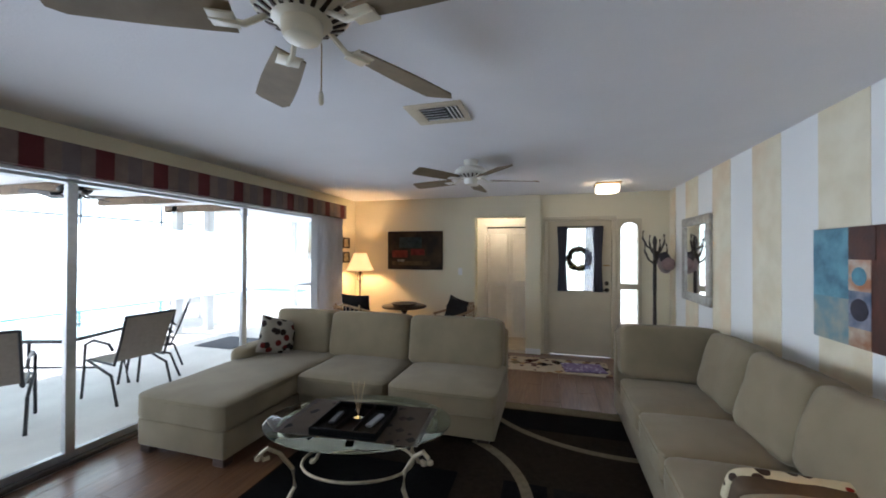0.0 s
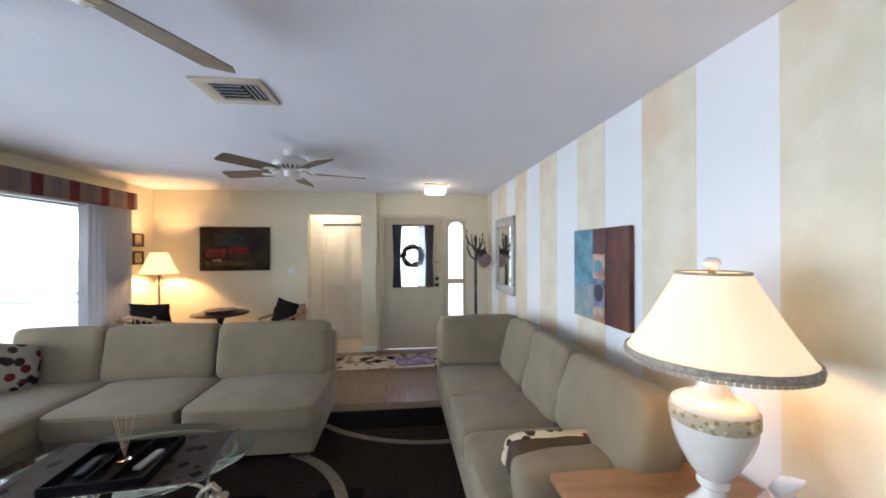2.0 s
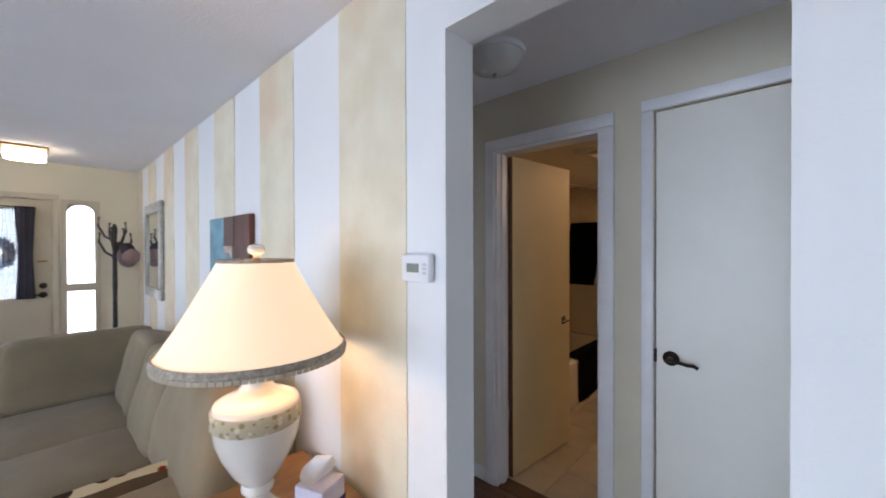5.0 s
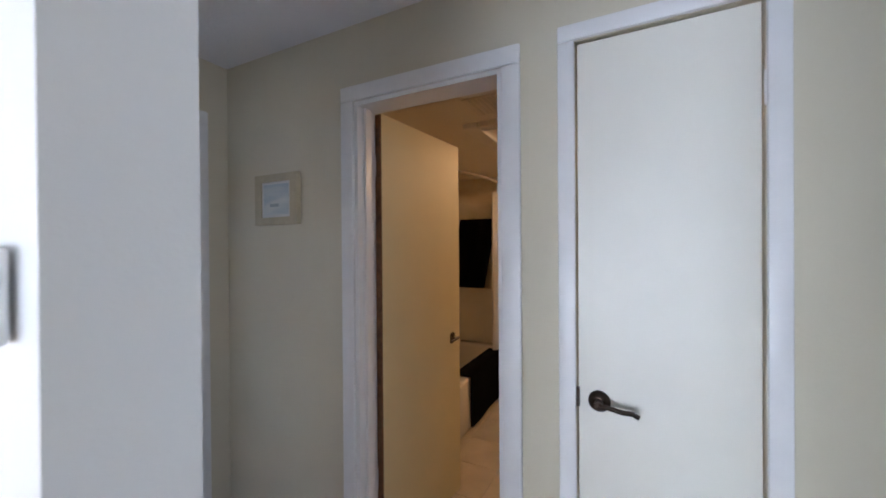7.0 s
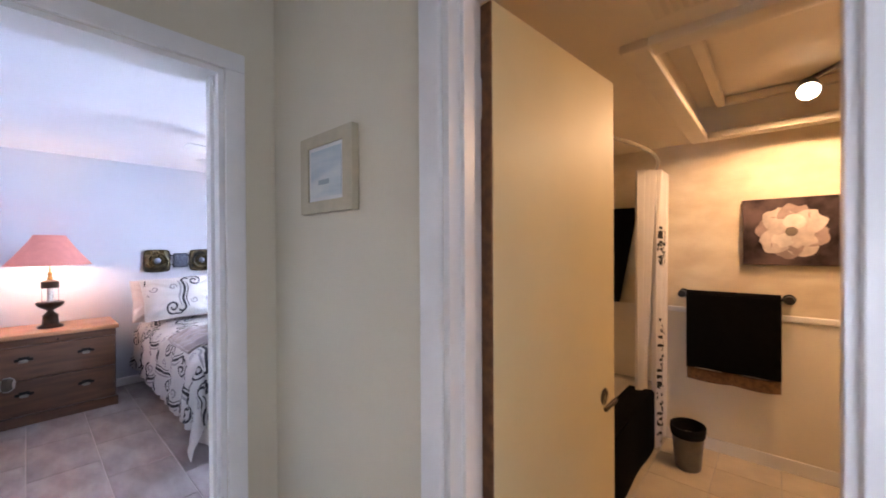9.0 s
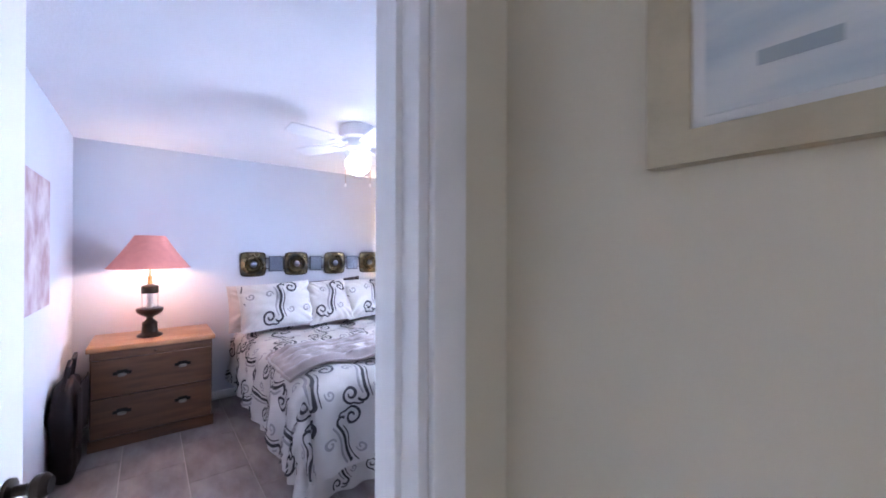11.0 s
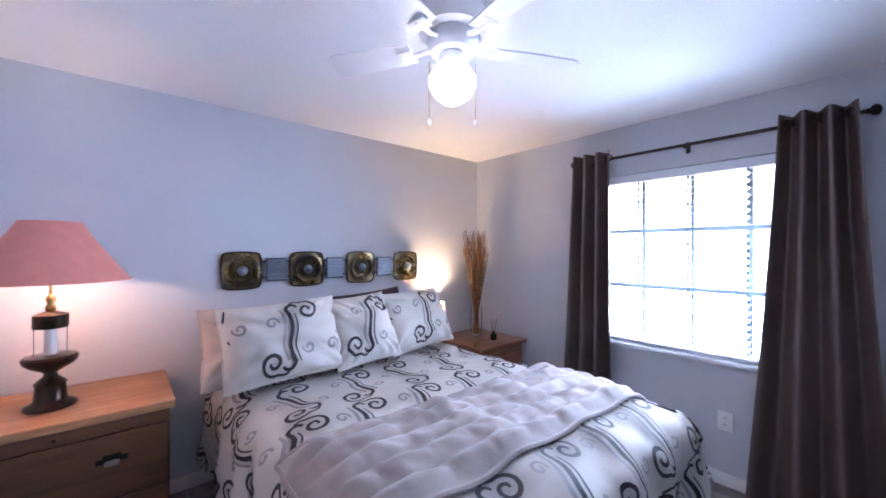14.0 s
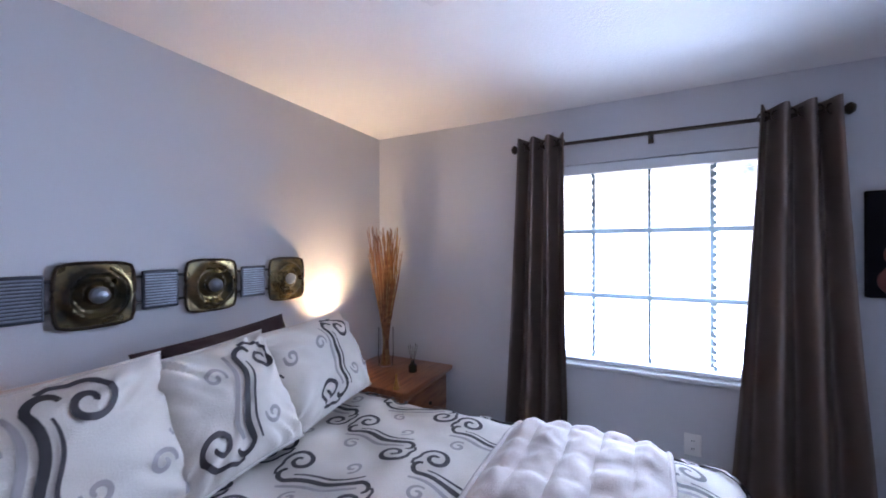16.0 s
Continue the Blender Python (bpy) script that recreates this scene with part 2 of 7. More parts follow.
def as_mesh(name, bm, material, smooth=None):
    me = bpy.data.meshes.new(name)
    bmesh.ops.recalc_face_normals(bm, faces=bm.faces[:])
    big = len(bm.faces) > 60 if smooth is None else smooth
    if big:
        for f in bm.faces:
            f.smooth = True
        for e in bm.edges:
            if len(e.link_faces) == 2 and e.calc_face_angle(0) > radians(42):
                e.smooth = False
    bm.to_mesh(me)
    bm.free()
    for m in (material if isinstance(material, (list, tuple)) else [material]):
        me.materials.append(m)
    return me


def part(name, bm, material, parent, label="", smooth=None):
    ob = new(name, as_mesh(name, bm, material, smooth))
    ob.parent = parent
    if label:
        ob["label"] = label
    return ob


def solo(name, bm, material, label="", category="", m=None, kind="", group="", smooth=None):
    ob = new(name, as_mesh(name, bm, material, smooth))
    if m is not None:
        ob.matrix_basis = m
    return tagged(ob, label, category, group, kind)


def thing(name, label, category, m=None, group="", kind=""):
    ob = new(name)
    if m is not None:
        ob.matrix_basis = m
    return tagged(ob, label, category, group, kind)


def wall_bm(axis, a, b, u0, u1, z0, z1, holes=()):
    """A wall from a to b in thickness along axis, u0 to u1 in length, with holes (u0, u1, z0, z1) right through it."""
    bms = []
    cuts = sorted({u0, u1, *[h[0] for h in holes], *[h[1] for h in holes]})
    for c0, c1 in zip(cuts, cuts[1:]):
        mid = (c0 + c1) / 2
        spans, z = [], z0
        for h in sorted([h for h in holes if h[0] < mid < h[1]], key=lambda h: h[2]):
            if h[2] > z:
                spans.append((z, h[2]))
            z = h[3]
        if z < z1:
            spans.append((z, z1))
        for s0, s1 in spans:
            bms.append(box(a, c0, s0, b, c1, s1) if axis == 'x' else box(c0, a, s0, c1, b, s1))
    bm = bm_join(*bms)
    bmesh.ops.remove_doubles(bm, verts=bm.verts[:], dist=0.0005)
    return bm


def structure(name, bm, material, label=""):
    return solo(name, bm, material, label, "", kind="structure")


# ---- structure ----
H = 2.44
# kept pale so the distance reads as blown out by daylight
structure("ground", box(-400, -400, -0.6, 400, 400, -0.25), mat("outdoor_ground", (0.46, 0.46, 0.40), 0.9, 0, 0.2, 0.3, 0.4, 5), "pale ground around the house")
structure("floor", box(-3.5, -2.6, -0.12, 1.75, 6.16, -0.012), M_GROUT, "sub-floor of the living room")
structure("floor_hall", box(1.75, -1.0, -0.12, 2.83, 2.36, -0.012), M_GROUT, "sub-floor of the hall")
structure("floor_bedroom", box(1.55, 2.36, -0.12, 5.55, 6.36, -0.008), M_GROUT, "grouted tile bed of the bedroom floor")
structure("floor_bath", box(2.83, -0.8, -0.12, 5.60, 2.36, -0.008), M_GROUT, "grouted tile bed of the bathroom floor")
structure("floor_back_hall", box(-2.6, 6.16, -0.12, -0.16, 8.2, -0.004), M_BTILE, "pale tile floor of the back hall")
structure("ceiling", bm_join(box(-3.5, -3.1, H, 2.83, 6.3, H + 0.12), box(-3.5, 6.3, H, -0.15, 8.2, H + 0.12)), M_CEIL, "white textured ceiling")
structure("ceiling_bedroom", box(2.83, 2.30, H, 5.6, 6.36, H + 0.12), M_CEIL, "white textured ceiling of the bedroom")

SL_HOLE = (-0.6, 5.0, 0.0, 2.09)
structure("wall_west", wall_bm('x', -3.5, -3.30, -2.6, 6.16, 0, H, [SL_HOLE]), M_WALL, "cream wall with the wide sliding doors")
# the opening is unseen, added to go with the fill lamp
structure("wall_south", wall_bm('y', -2.75, -2.6, -3.5, 1.75, 0, H, [(-2.3, 0.3, 0.9, 2.1)]), M_WALL, "cream wall")
structure("wall_north_1", wall_bm('y', 5.942, 6.16, -3.30, -0.143, 0, H, [(-1.16, -0.37, 0.0, 2.11)]), M_WALL, "cream wall with an opening to the back hall")
structure("wall_north_2", wall_bm('y', 6.012, 6.16, -0.143, 1.62, 0, H, [(-0.03, 0.87, 0, 2.04), (0.96, 1.24, 0.44, 2.03)]), M_WALL, "cream wall of the front door")
structure("wall_stripe", wall_bm('x', 1.622, 1.75, -3.0, 6.16, 0, H, [(0.08, 0.818, 0, 2.15)]), M_WHITE, "white wall painted with wide sponged stripes")
for k in range(-4, 7):
    y0 = 0.99 + 0.795 * k
    if y0 + 0.4 < 0.07 or y0 > 0.9:
        structure("wall_stripe_%d" % (k + 5), box(1.6185, y0, 0.09, 1.623, min(y0 + 0.397, 6.0), H - 0.001), M_SPONGE, "sponged beige painted stripe")
# unseen room, added to house the hall's fill light
structure("wall_study", bm_join(box(1.6, -3.12, 0, 2.95, -3.0, H), box(2.83, -3.0, 0, 2.95, -1.0, H)), M_WHITE, "white walls of an added, unseen room at the hall's end")
structure("floor_study", box(1.75, -3.0, -0.12, 2.83, -1.0, 0.0), M_BTILE, "pale floor of an added, unseen room at the hall's end")
structure("wall_hall_east", wall_bm('x', 2.755, 2.87, -1.0, 2.30, 0, H, [(0.785, 1.44, 0, 2.11), (0.07, 0.545, 0, 2.14)]), M_HALL, "khaki hall wall")
structure("wall_bed_south", wall_bm('y', 2.30, 2.42, 1.70, 5.42, 0, H, [(1.83, 2.58, 0, 2.11)]), [M_HALL], "wall between hall and bedroom")
structure("wall_bed_south_face", wall_bm('y', 2.42, 2.425, 1.70, 5.42, 0, H, [(1.83, 2.58, 0, 2.11)]), M_GREY, "pale grey bedroom wall")
structure("wall_bed_west", box(1.751, 2.30, 0, 1.756, 6.20, H), M_GREY, "pale grey bedroom wall")
structure("wall_bed_north", box(1.751, 6.20, 0, 5.60, 6.36, H), M_GREY, "pale grey bedroom wall behind the bed")
structure("wall_bed_east", wall_bm('x', 5.42, 5.60, 2.30, 6.20, 0, H, [(3.62, 4.86, 0.79, 2.07)]), M_GREY, "pale grey bedroom wall with the window")
structure("wall_bath_east", box(5.45, -0.8, 1.02, 5.60, 2.30, 2.6), M_BATHPAINT, "textured plaster bathroom wall")
structure("wall_bath_east_low", box(5.444, -0.8, 0, 5.60, 2.30, 1.02), M_BATHLOW, "painted lower bathroom wall")
structure("wall_bath_south", box(2.87, -0.92, 0, 5.60, -0.8, 2.6), M_BATHPAINT, "plaster bathroom wall")
structure("wall_bath_north", box(2.87, 2.24, 0, 5.45, 2.299, 2.6), mat("tub_surround", (0.75, 0.69, 0.58), 0.25, 0, 0.05, 3), "pale tub surround")
structure("wall_closet", bm_join(box(2.87, 0.69, 0, 3.5, 0.70, 2.4), box(2.87, -0.02, 0, 3.5, -0.01, 2.4)), M_WHITE, "closet side walls")
bt = [box(2.87, -0.8, 2.26, 5.45, -0.3, 2.5), box(2.87, 1.28, 2.26, 5.45, 2.24, 2.5), box(2.87, -0.3, 2.26, 3.70, 1.28, 2.5), box(5.30, -0.3, 2.26, 5.45, 1.28, 2.5),
      box(3.70, -0.3, 2.46, 5.30, 1.28, 2.5)]
structure("ceiling_bath", bm_join(*bt), mat("bath_ceiling", (0.74, 0.66, 0.52), 0.7, 0, 0.04, 3, 0.1, 60), "cream tray ceiling of the bathroom")
tr = []
for inset, zz, wd in ((0.0, 2.225, 0.10), (0.16, 2.405, 0.05)):
    x0, x1, y0, y1 = 3.70 - 0.05 + inset, 5.30 + 0.05 - inset, -0.3 - 0.05 + inset, 1.28 + 0.05 - inset
    tr += [box(x0, y1 - wd, zz, x1, y1, zz + 0.05, 0.012), box(x0, y0, zz, x1, y0 + wd, zz + 0.05, 0.012),
           box(x0, y0 + wd, zz, x0 + wd, y1 - wd, zz + 0.05, 0.012), box(x1 - wd, y0 + wd, zz, x1, y1 - wd, zz + 0.05, 0.012)]
structure("trim_tray", bm_join(*tr), mat("tray_moulding", (0.70, 0.62, 0.48), 0.5, 0, 0.06, 6), "moulding round the tray ceiling")
structure("trim_chair_rail", box(5.425, -0.8, 0.99, 5.452, 1.50, 1.03, 0.008), M_TRIM, "white chair rail")
# back hall beyond the opening
structure("wall_back_hall", bm_join(box(-2.6, 6.16, 0, -2.5, 8.2, H), box(-0.20, 6.16, 0, -0.15, 8.2, H), wall_bm('y', 6.92, 7.06, -2.5, -0.20, 0, H, [(-1.12, -0.30, 0, 2.02)])), M_WHITE, "white back hall walls")
structure("wall_back_hall_end", box(-2.6, 8.1, 0, -0.15, 8.2, H), M_WHITE, "white closet back")


def casing(name, axis, face, out, u0, u1, ztop, w=0.065, t=0.018, material=None):
    """Door casing of two legs and a head round an opening, proud of the wall by t on the side of out."""
    a, b = sorted((face, face + out * t))
    bms = []
    for (p0, p1, q0, q1) in ((u0 - w, u0, 0, ztop), (u1, u1 + w, 0, ztop), (u0 - w, u1 + w, ztop, ztop + w)):
        bms.append(box(a, p0, q0, b, p1, q1, 0.006) if axis == 'x' else box(p0, a, q0, p1, b, q1, 0.006))
    return structure(name, bm_join(*bms), material or M_TRIM, "painted door casing")


def lining(name, axis, a, b, u0, u1, ztop, t=0.018):
    bms = []
    for (p0, p1, q0, q1) in ((u0, u0 + t, 0, ztop - t), (u1 - t, u1, 0, ztop - t), (u0, u1, ztop - t, ztop)):
        bms.append(box(a, p0, q0, b, p1, q1) if axis == 'x' else box(p0, a, q0, p1, b, q1))
    mid = (a + b) / 2
    for (p0, p1, q0, q1) in ((u0 + t, u0 + t + 0.012, 0, ztop - t), (u1 - t - 0.012, u1 - t, 0, ztop - t)):
        bms.append(box(mid - 0.02, p0, q0, mid + 0.02, p1, q1) if axis == 'x' else box(p0, mid - 0.02, q0, p1, mid + 0.02, q1))
    return structure(name, bm_join(*bms), M_TRIM, "white door jamb")


casing("trim_bath_door", 'x', 2.755, -1, 0.785, 1.44, 2.11)
lining("trim_bath_jamb", 'x', 2.752, 2.873, 0.785, 1.44, 2.11)
casing("trim_closet_door", 'x', 2.755, -1, 0.07, 0.545, 2.14, 0.052)
casing("trim_bedroom_door", 'y', 2.30, -1, 1.83, 2.58, 2.11)
lining("trim_bedroom_jamb", 'y', 2.297, 2.428, 1.83, 2.58, 2.11)
casing("trim_front_door", 'y', 6.012, -1, -0.03, 0.87, 2.04, 0.06, 0.02, M_FD)
casing("trim_back_hall_closet", 'y', 6.92, -1, -1.12, -0.30, 2.02, 0.06)
structure("pavement_porch", box(-0.15, 6.17, -0.2, 4.0, 9.4, -0.02), M_BTILE, "pale front porch slab")


def skirting(name, runs, h=0.085):
    bms = [box(x0, y0, 0, x1, y1, h, 0.004) for x0, y0, x1, y1 in runs]
    return structure(name, bm_join(*bms), M_TRIM, "white baseboard")


skirting("baseboard", [(-3.30, 5.928, -1.16, 5.942), (-0.37, 5.928, -0.143, 5.942), (1.31, 5.998, 1.608, 6.012), (1.608, 0.83, 1.6215, 6.012), (1.608, -2.6, 1.6215, 0.07),
                       (-3.3, 5.05, -3.286, 5.92)])
skirting("baseboard_hall", [(2.741, 1.51, 2.755, 2.30), (2.741, -1.0, 2.755, 0.0), (1.751, 0.83, 1.765, 2.30), (2.65, 2.286, 2.741, 2.30), (1.625, 0.806, 1.748, 0.8185)])
skirting("baseboard_bedroom", [(1.757, 6.186, 5.42, 6.20), (5.406, 2.43, 5.42, 6.186), (2.66, 2.426, 5.406, 2.438)])
structure("trim_threshold", box(2.755, 0.79, -0.011, 2.87, 1.435, 0.006, 0.003), mat("dark_threshold", (0.10, 0.05, 0.02), 0.4), "dark wooden threshold")

# ---- living room ----
M_SOFA = mat("beige_microfibre", (0.252, 0.203, 0.127), 0.9, 0, 0.13, 4.5, 0.35, 260, sheen=0.15, spec=0.15)
M_PIPE = mat("sofa_seam", (0.20, 0.165, 0.095), 0.9, 0, 0.1, 20)
M_FOOT = wood("dark_foot", (0.025, 0.012, 0.008), (0.06, 0.03, 0.018))
M_BLADE = wood("fan_blade_wood", (0.16, 0.115, 0.062), (0.20, 0.148, 0.084), 0.7, (3, 3, 3), 0.0)
M_FANBODY = mat("antique_white_enamel", (0.66, 0.60, 0.45), 0.3, 0, 0.12, 12, coat=0.3)
M_SHADE = mat("lit_ivory_shade", (0.86, 0.74, 0.52), 0.8, 0, 0.05, 20, 0.2, 200, emit=1.25, emit_color=(1.0, 0.68, 0.37))
M_CERAMIC = mat("ivory_ceramic", (0.78, 0.74, 0.66), 0.25, 0, 0.06, 10, coat=0.4)


def put(parent, name, bm, material, m=None, label="", smooth=None):
    if m is not None:
        moved(bm, m)
    return part(name, bm, material, parent, label, smooth)


def seam(parent, w, d, h, c, p=5.0, z=0.30):
    """Piping round the upper edge of a box cushion with its middle at c."""
    pts = []
    for k in range(48):
        a = 2 * math.pi * k / 48
        x, y = math.cos(a), math.sin(a)
        s = (abs(x) ** p + abs(y) ** p) ** (-1 / p)
        pts.append((c[0] + x * s * w * 0.498, c[1] + y * s * d * 0.498, c[2] + h * z))
    return part("piping", sweep(pts, 0.005, 5, True), M_PIPE, parent)


def box_cushion(parent, name, w, d, h, c, tilt=None, seed=0, crown=0.02, p=6.0, lump=0.012):
    bm = cushion(w, d, h, p, 12, lump, seed, crown)
    m = Matrix.Translation(c) @ (tilt if tilt is not None else Matrix())
    ob = put(parent, name, bm, M_SOFA, m)
    return ob


def chaise_sofa():
    s = thing("chaise_sofa", "beige microfibre sectional sofa with chaise beside the sliding doors", "sofa", pose(0, 0, 0))
    put(s, "base", bm_join(box(-2.22, 3.00, 0.06, -0.42, 4.02, 0.265, 0.018, 3), box(-3.06, 2.19, 0.06, -2.222, 4.02, 0.265, 0.018, 3)), M_SOFA)
    put(s, "back_frame", box(-3.06, 3.80, 0.27, -0.42, 4.02, 0.76, 0.03, 4), M_SOFA)
    q = box_cushion(s, "chaise_cushion", 0.885, 1.60, 0.20, (-2.64, 2.965, 0.362), seed=1, crown=0.015, p=16, lump=0.006)
    seam(q, 0.885, 1.60, 0.20, (-2.64, 2.965, 0.362), 16)
    for k, (x0, x1) in enumerate(((-2.215, -1.33), (-1.33, -0.40))):
        q = box_cushion(s, "seat_cushion", x1 - x0 - 0.006, 0.88, 0.19, ((x0 + x1) / 2, 3.36, 0.355), seed=3 + k, crown=0.03, p=12, lump=0.007)
        seam(q, x1 - x0 - 0.006, 0.88, 0.19, ((x0 + x1) / 2, 3.36, 0.355), 12)
    for k, (x0, x1) in enumerate(((-3.0, -2.30), (-2.30, -1.39), (-1.39, -0.43))):
        box_cushion(s, "back_cushion", x1 - x0 - 0.004, 0.25, 0.49, ((x0 + x1) / 2, 3.73, 0.655), Matrix.Rotation(radians(-9), 4, 'X'), 6 + k, 0.0, 9, 0.010)
    put(s, "armrest", cushion(0.24, 0.80, 0.22, 4, 10, 0.008, 9), M_SOFA, pose(-3.06, 3.52, 0.46))
    put(s, "armrest_panel", box(-3.14, 3.12, 0.25, -3.00, 3.95, 0.45, 0.03, 3), M_SOFA)
    for x, y in ((-3.0, 2.25), (-2.29, 2.25), (-0.52, 3.10), (-3.0, 3.9), (-0.52, 3.9)):
        put(s, "foot", box(x - 0.05, y - 0.045, 0.0, x + 0.05, y + 0.045, 0.062, 0.008), M_FOOT, label="dark wooden block foot")
    return s


def corner_sofa():
    s = thing("sofa", "long beige microfibre sofa standing along the striped wall", "sofa")
    put(s, "base", box(0.60, 1.74, 0.06, 1.58, 4.08, 0.265, 0.018, 3), M_SOFA)
    put(s, "back_frame", box(1.42, 1.72, 0.265, 1.59, 4.08, 0.78, 0.03, 4), M_SOFA)
    put(s, "end_back_frame", box(0.60, 3.93, 0.265, 1.42, 4.09, 0.80, 0.03, 4), M_SOFA)
    for k, (y0, y1) in enumerate(((1.80, 2.40), (2.40, 2.99), (2.99, 3.72))):
        q = box_cushion(s, "seat_cushion", 0.84, y1 - y0 - 0.005, 0.19, (1.005, (y0 + y1) / 2, 0.355), seed=11 + k, crown=0.025, p=12, lump=0.007)
        seam(q, 0.84, y1 - y0 - 0.005, 0.19, (1.005, (y0 + y1) / 2, 0.355), 12)
    for k, (y0, y1, p, lump) in enumerate(((2.98, 3.68, 5.0, 0.012), (2.37, 2.99, 7.0, 0.010), (1.60, 2.39, 6.0, 0.016))):
        box_cushion(s, "back_cushion", 0.26, y1 - y0 - 0.004, 0.50 - 0.03 * (k == 2), (1.31, (y0 + y1) / 2, 0.665 + 0.02 * (k == 2)), Matrix.Rotation(radians(15), 4, 'Y'), 15 + k, 0, p, lump)
    box_cushion(s, "end_cushion", 0.80, 0.24, 0.47, (1.005, 3.83, 0.665), Matrix.Rotation(radians(-7), 4, 'X'), 19, 0, 10, 0.008)
    put(s, "armrest", cushion(0.80, 0.23, 0.26, 5, 12, 0.006, 22), M_SOFA, pose(1.12, 1.80, 0.475))
    put(s, "armrest_panel", box(0.76, 1.72, 0.25, 1.55, 1.88, 0.46, 0.03, 3), M_SOFA)
    for x, y in ((0.66, 1.82), (0.66, 4.0), (1.5, 1.8), (1.5, 4.0)):
        put(s, "foot", box(x - 0.04, y - 0.04, 0.0, x + 0.04, y + 0.04, 0.062, 0.008), M_FOOT, label="dark wooden block foot")
    return s


chaise_sofa()
corner_sofa()


def spotted(name, base, spots, scale, size=0.36, diamond=False):
    m = mat(name, base, 0.85, 0, 0.08, 10, 0.3, 200, spec=0.15)
    nt = m.node_tree
    b = nt.nodes["Principled BSDF"]
    v = nt.nodes.new("ShaderNodeTexVoronoi")
    v.inputs["Scale"].default_value = scale
    if diamond:
        v.distance = 'MANHATTAN'
    tc = nt.nodes.new("ShaderNodeTexCoord")
    nt.links.new(tc.outputs["Object"], v.inputs["Vector"])
    r = nt.nodes.new("ShaderNodeValToRGB")
    r.color_ramp.interpolation = 'CONSTANT'
    r.color_ramp.elements[1].position = size
    r.color_ramp.elements[0].color, r.color_ramp.elements[1].color = (1, 1, 1, 1), (0, 0, 0, 1)
    nt.links.new(v.outputs["Distance"], r.inputs[0])
    hue = nt.nodes.new("ShaderNodeSeparateColor")
    nt.links.new(v.outputs["Color"], hue.inputs[0])
    pick = nt.nodes.new("ShaderNodeValToRGB")
    pick.color_ramp.interpolation = 'CONSTANT'
    pick.color_ramp.elements[0].color = (*spots[0], 1)
    pick.color_ramp.elements[1].position, pick.color_ramp.elements[1].color = 0.75, (*spots[1], 1)
    nt.links.new(hue.outputs[0], pick.inputs[0])
    mix = nt.nodes.new("ShaderNodeMix")
    mix.data_type = 'RGBA'
    nt.links.new(r.outputs[0], mix.inputs[0])
    nt.links.new(b.inputs["Base Color"].links[0].from_socket, mix.inputs[6])
    nt.links.new(pick.outputs[0], mix.inputs[7])
    nt.links.new(mix.outputs[2], b.inputs["Base Color"])
    return m


M_DOTS = spotted("petal_print", (0.36, 0.325, 0.26), ((0.03, 0.02, 0.018), (0.13, 0.018, 0.016)), 13.0, 0.44)
solo("throw_pillow", pillow(0.40, 0.40, 0.16, 3), M_DOTS, "cream throw pillow printed with dark petals on the sectional", "pillow", pose(-2.83, 3.45, 0.64, -20, 18, 60))
M_DOTS2 = spotted("petal_print_tan", (0.62, 0.54, 0.36), ((0.05, 0.03, 0.02), (0.24, 0.02, 0.015)), 13.0)
tp = thing("throw_pillow", "brown lumbar pillow with petal-printed cream edge leaning on the sofa arm", "pillow", pose(0.995, 1.95, 0.508, 22, 3, 3))
part("back_panel", cushion(0.52, 0.12, 0.22, 6, 10, 0.006, 31), mat("brown_back", (0.085, 0.052, 0.026), 0.85, 0, 0.2, 14, 0.3, 150), tp, "plain brown back")
part("cover", moved(cushion(0.54, 0.06, 0.225, 5, 10, 0.006, 32), pose(0, 0.048, 0.002)), M_DOTS2, tp, "cream face with dark petals")


# rug
M_RUGS = [mat("rug_%d" % k, c, 0.95, 0, 0.25, 30, 0.8, 400, spec=0.05) for k, c in enumerate(((0.016, 0.013, 0.011), (0.024, 0.0165, 0.011), (0.19, 0.155, 0.098), (0.030, 0.011, 0.009), (0.006, 0.0055, 0.0055)))]
rug = thing("area_rug", "dark brown area rug with cream curves under the coffee table", "rug", pose(0, 0, 0.002))
part("rug_body", box(-1.88, 1.20, 0.0, 0.80, 3.96, 0.010, 0.003), M_RUGS[1], rug)
for x0, y0, x1, y1, k in ((-0.56, 3.42, 0.78, 3.78, 4), (-0.62, 3.80, 0.78, 3.945, 2), (-1.86, 1.22, -0.62, 2.62, 4), (-0.60, 1.62, 0.10, 2.30, 0), (0.12, 1.62, 0.78, 1.95, 2), (0.12, 2.0, 0.78, 2.30, 3), (0.20, 3.43, 0.60, 3.60, 3),
                          (-0.30, 2.32, -0.02, 2.62, 4), (0.02, 2.36, 0.26, 2.62, 0)):
    part("inlay", box(x0, y0, 0.008, x1, y1, 0.0125 + 0.001 * k * 0.1), M_RUGS[k], rug)


def flat_band(path, w, z, t=0.003):
    bm = bmesh.new()
    rows = []
    for i, (x, y) in enumerate(path):
        a, b = path[max(0, i - 1)], path[min(len(path) - 1, i + 1)]
        d = Vector((b[0] - a[0], b[1] - a[1])).normalized()
        rows.append([bm.verts.new((x + s * d.y * w / 2, y - s * d.x * w / 2, zz)) for s in (1, -1) for zz in (z, z + t)])
    for p, q in zip(rows, rows[1:]):
        for i, j in ((0, 1), (1, 3), (3, 2), (2, 0)):
            bm.faces.new((p[i], p[j], q[j], q[i]))
    return bm


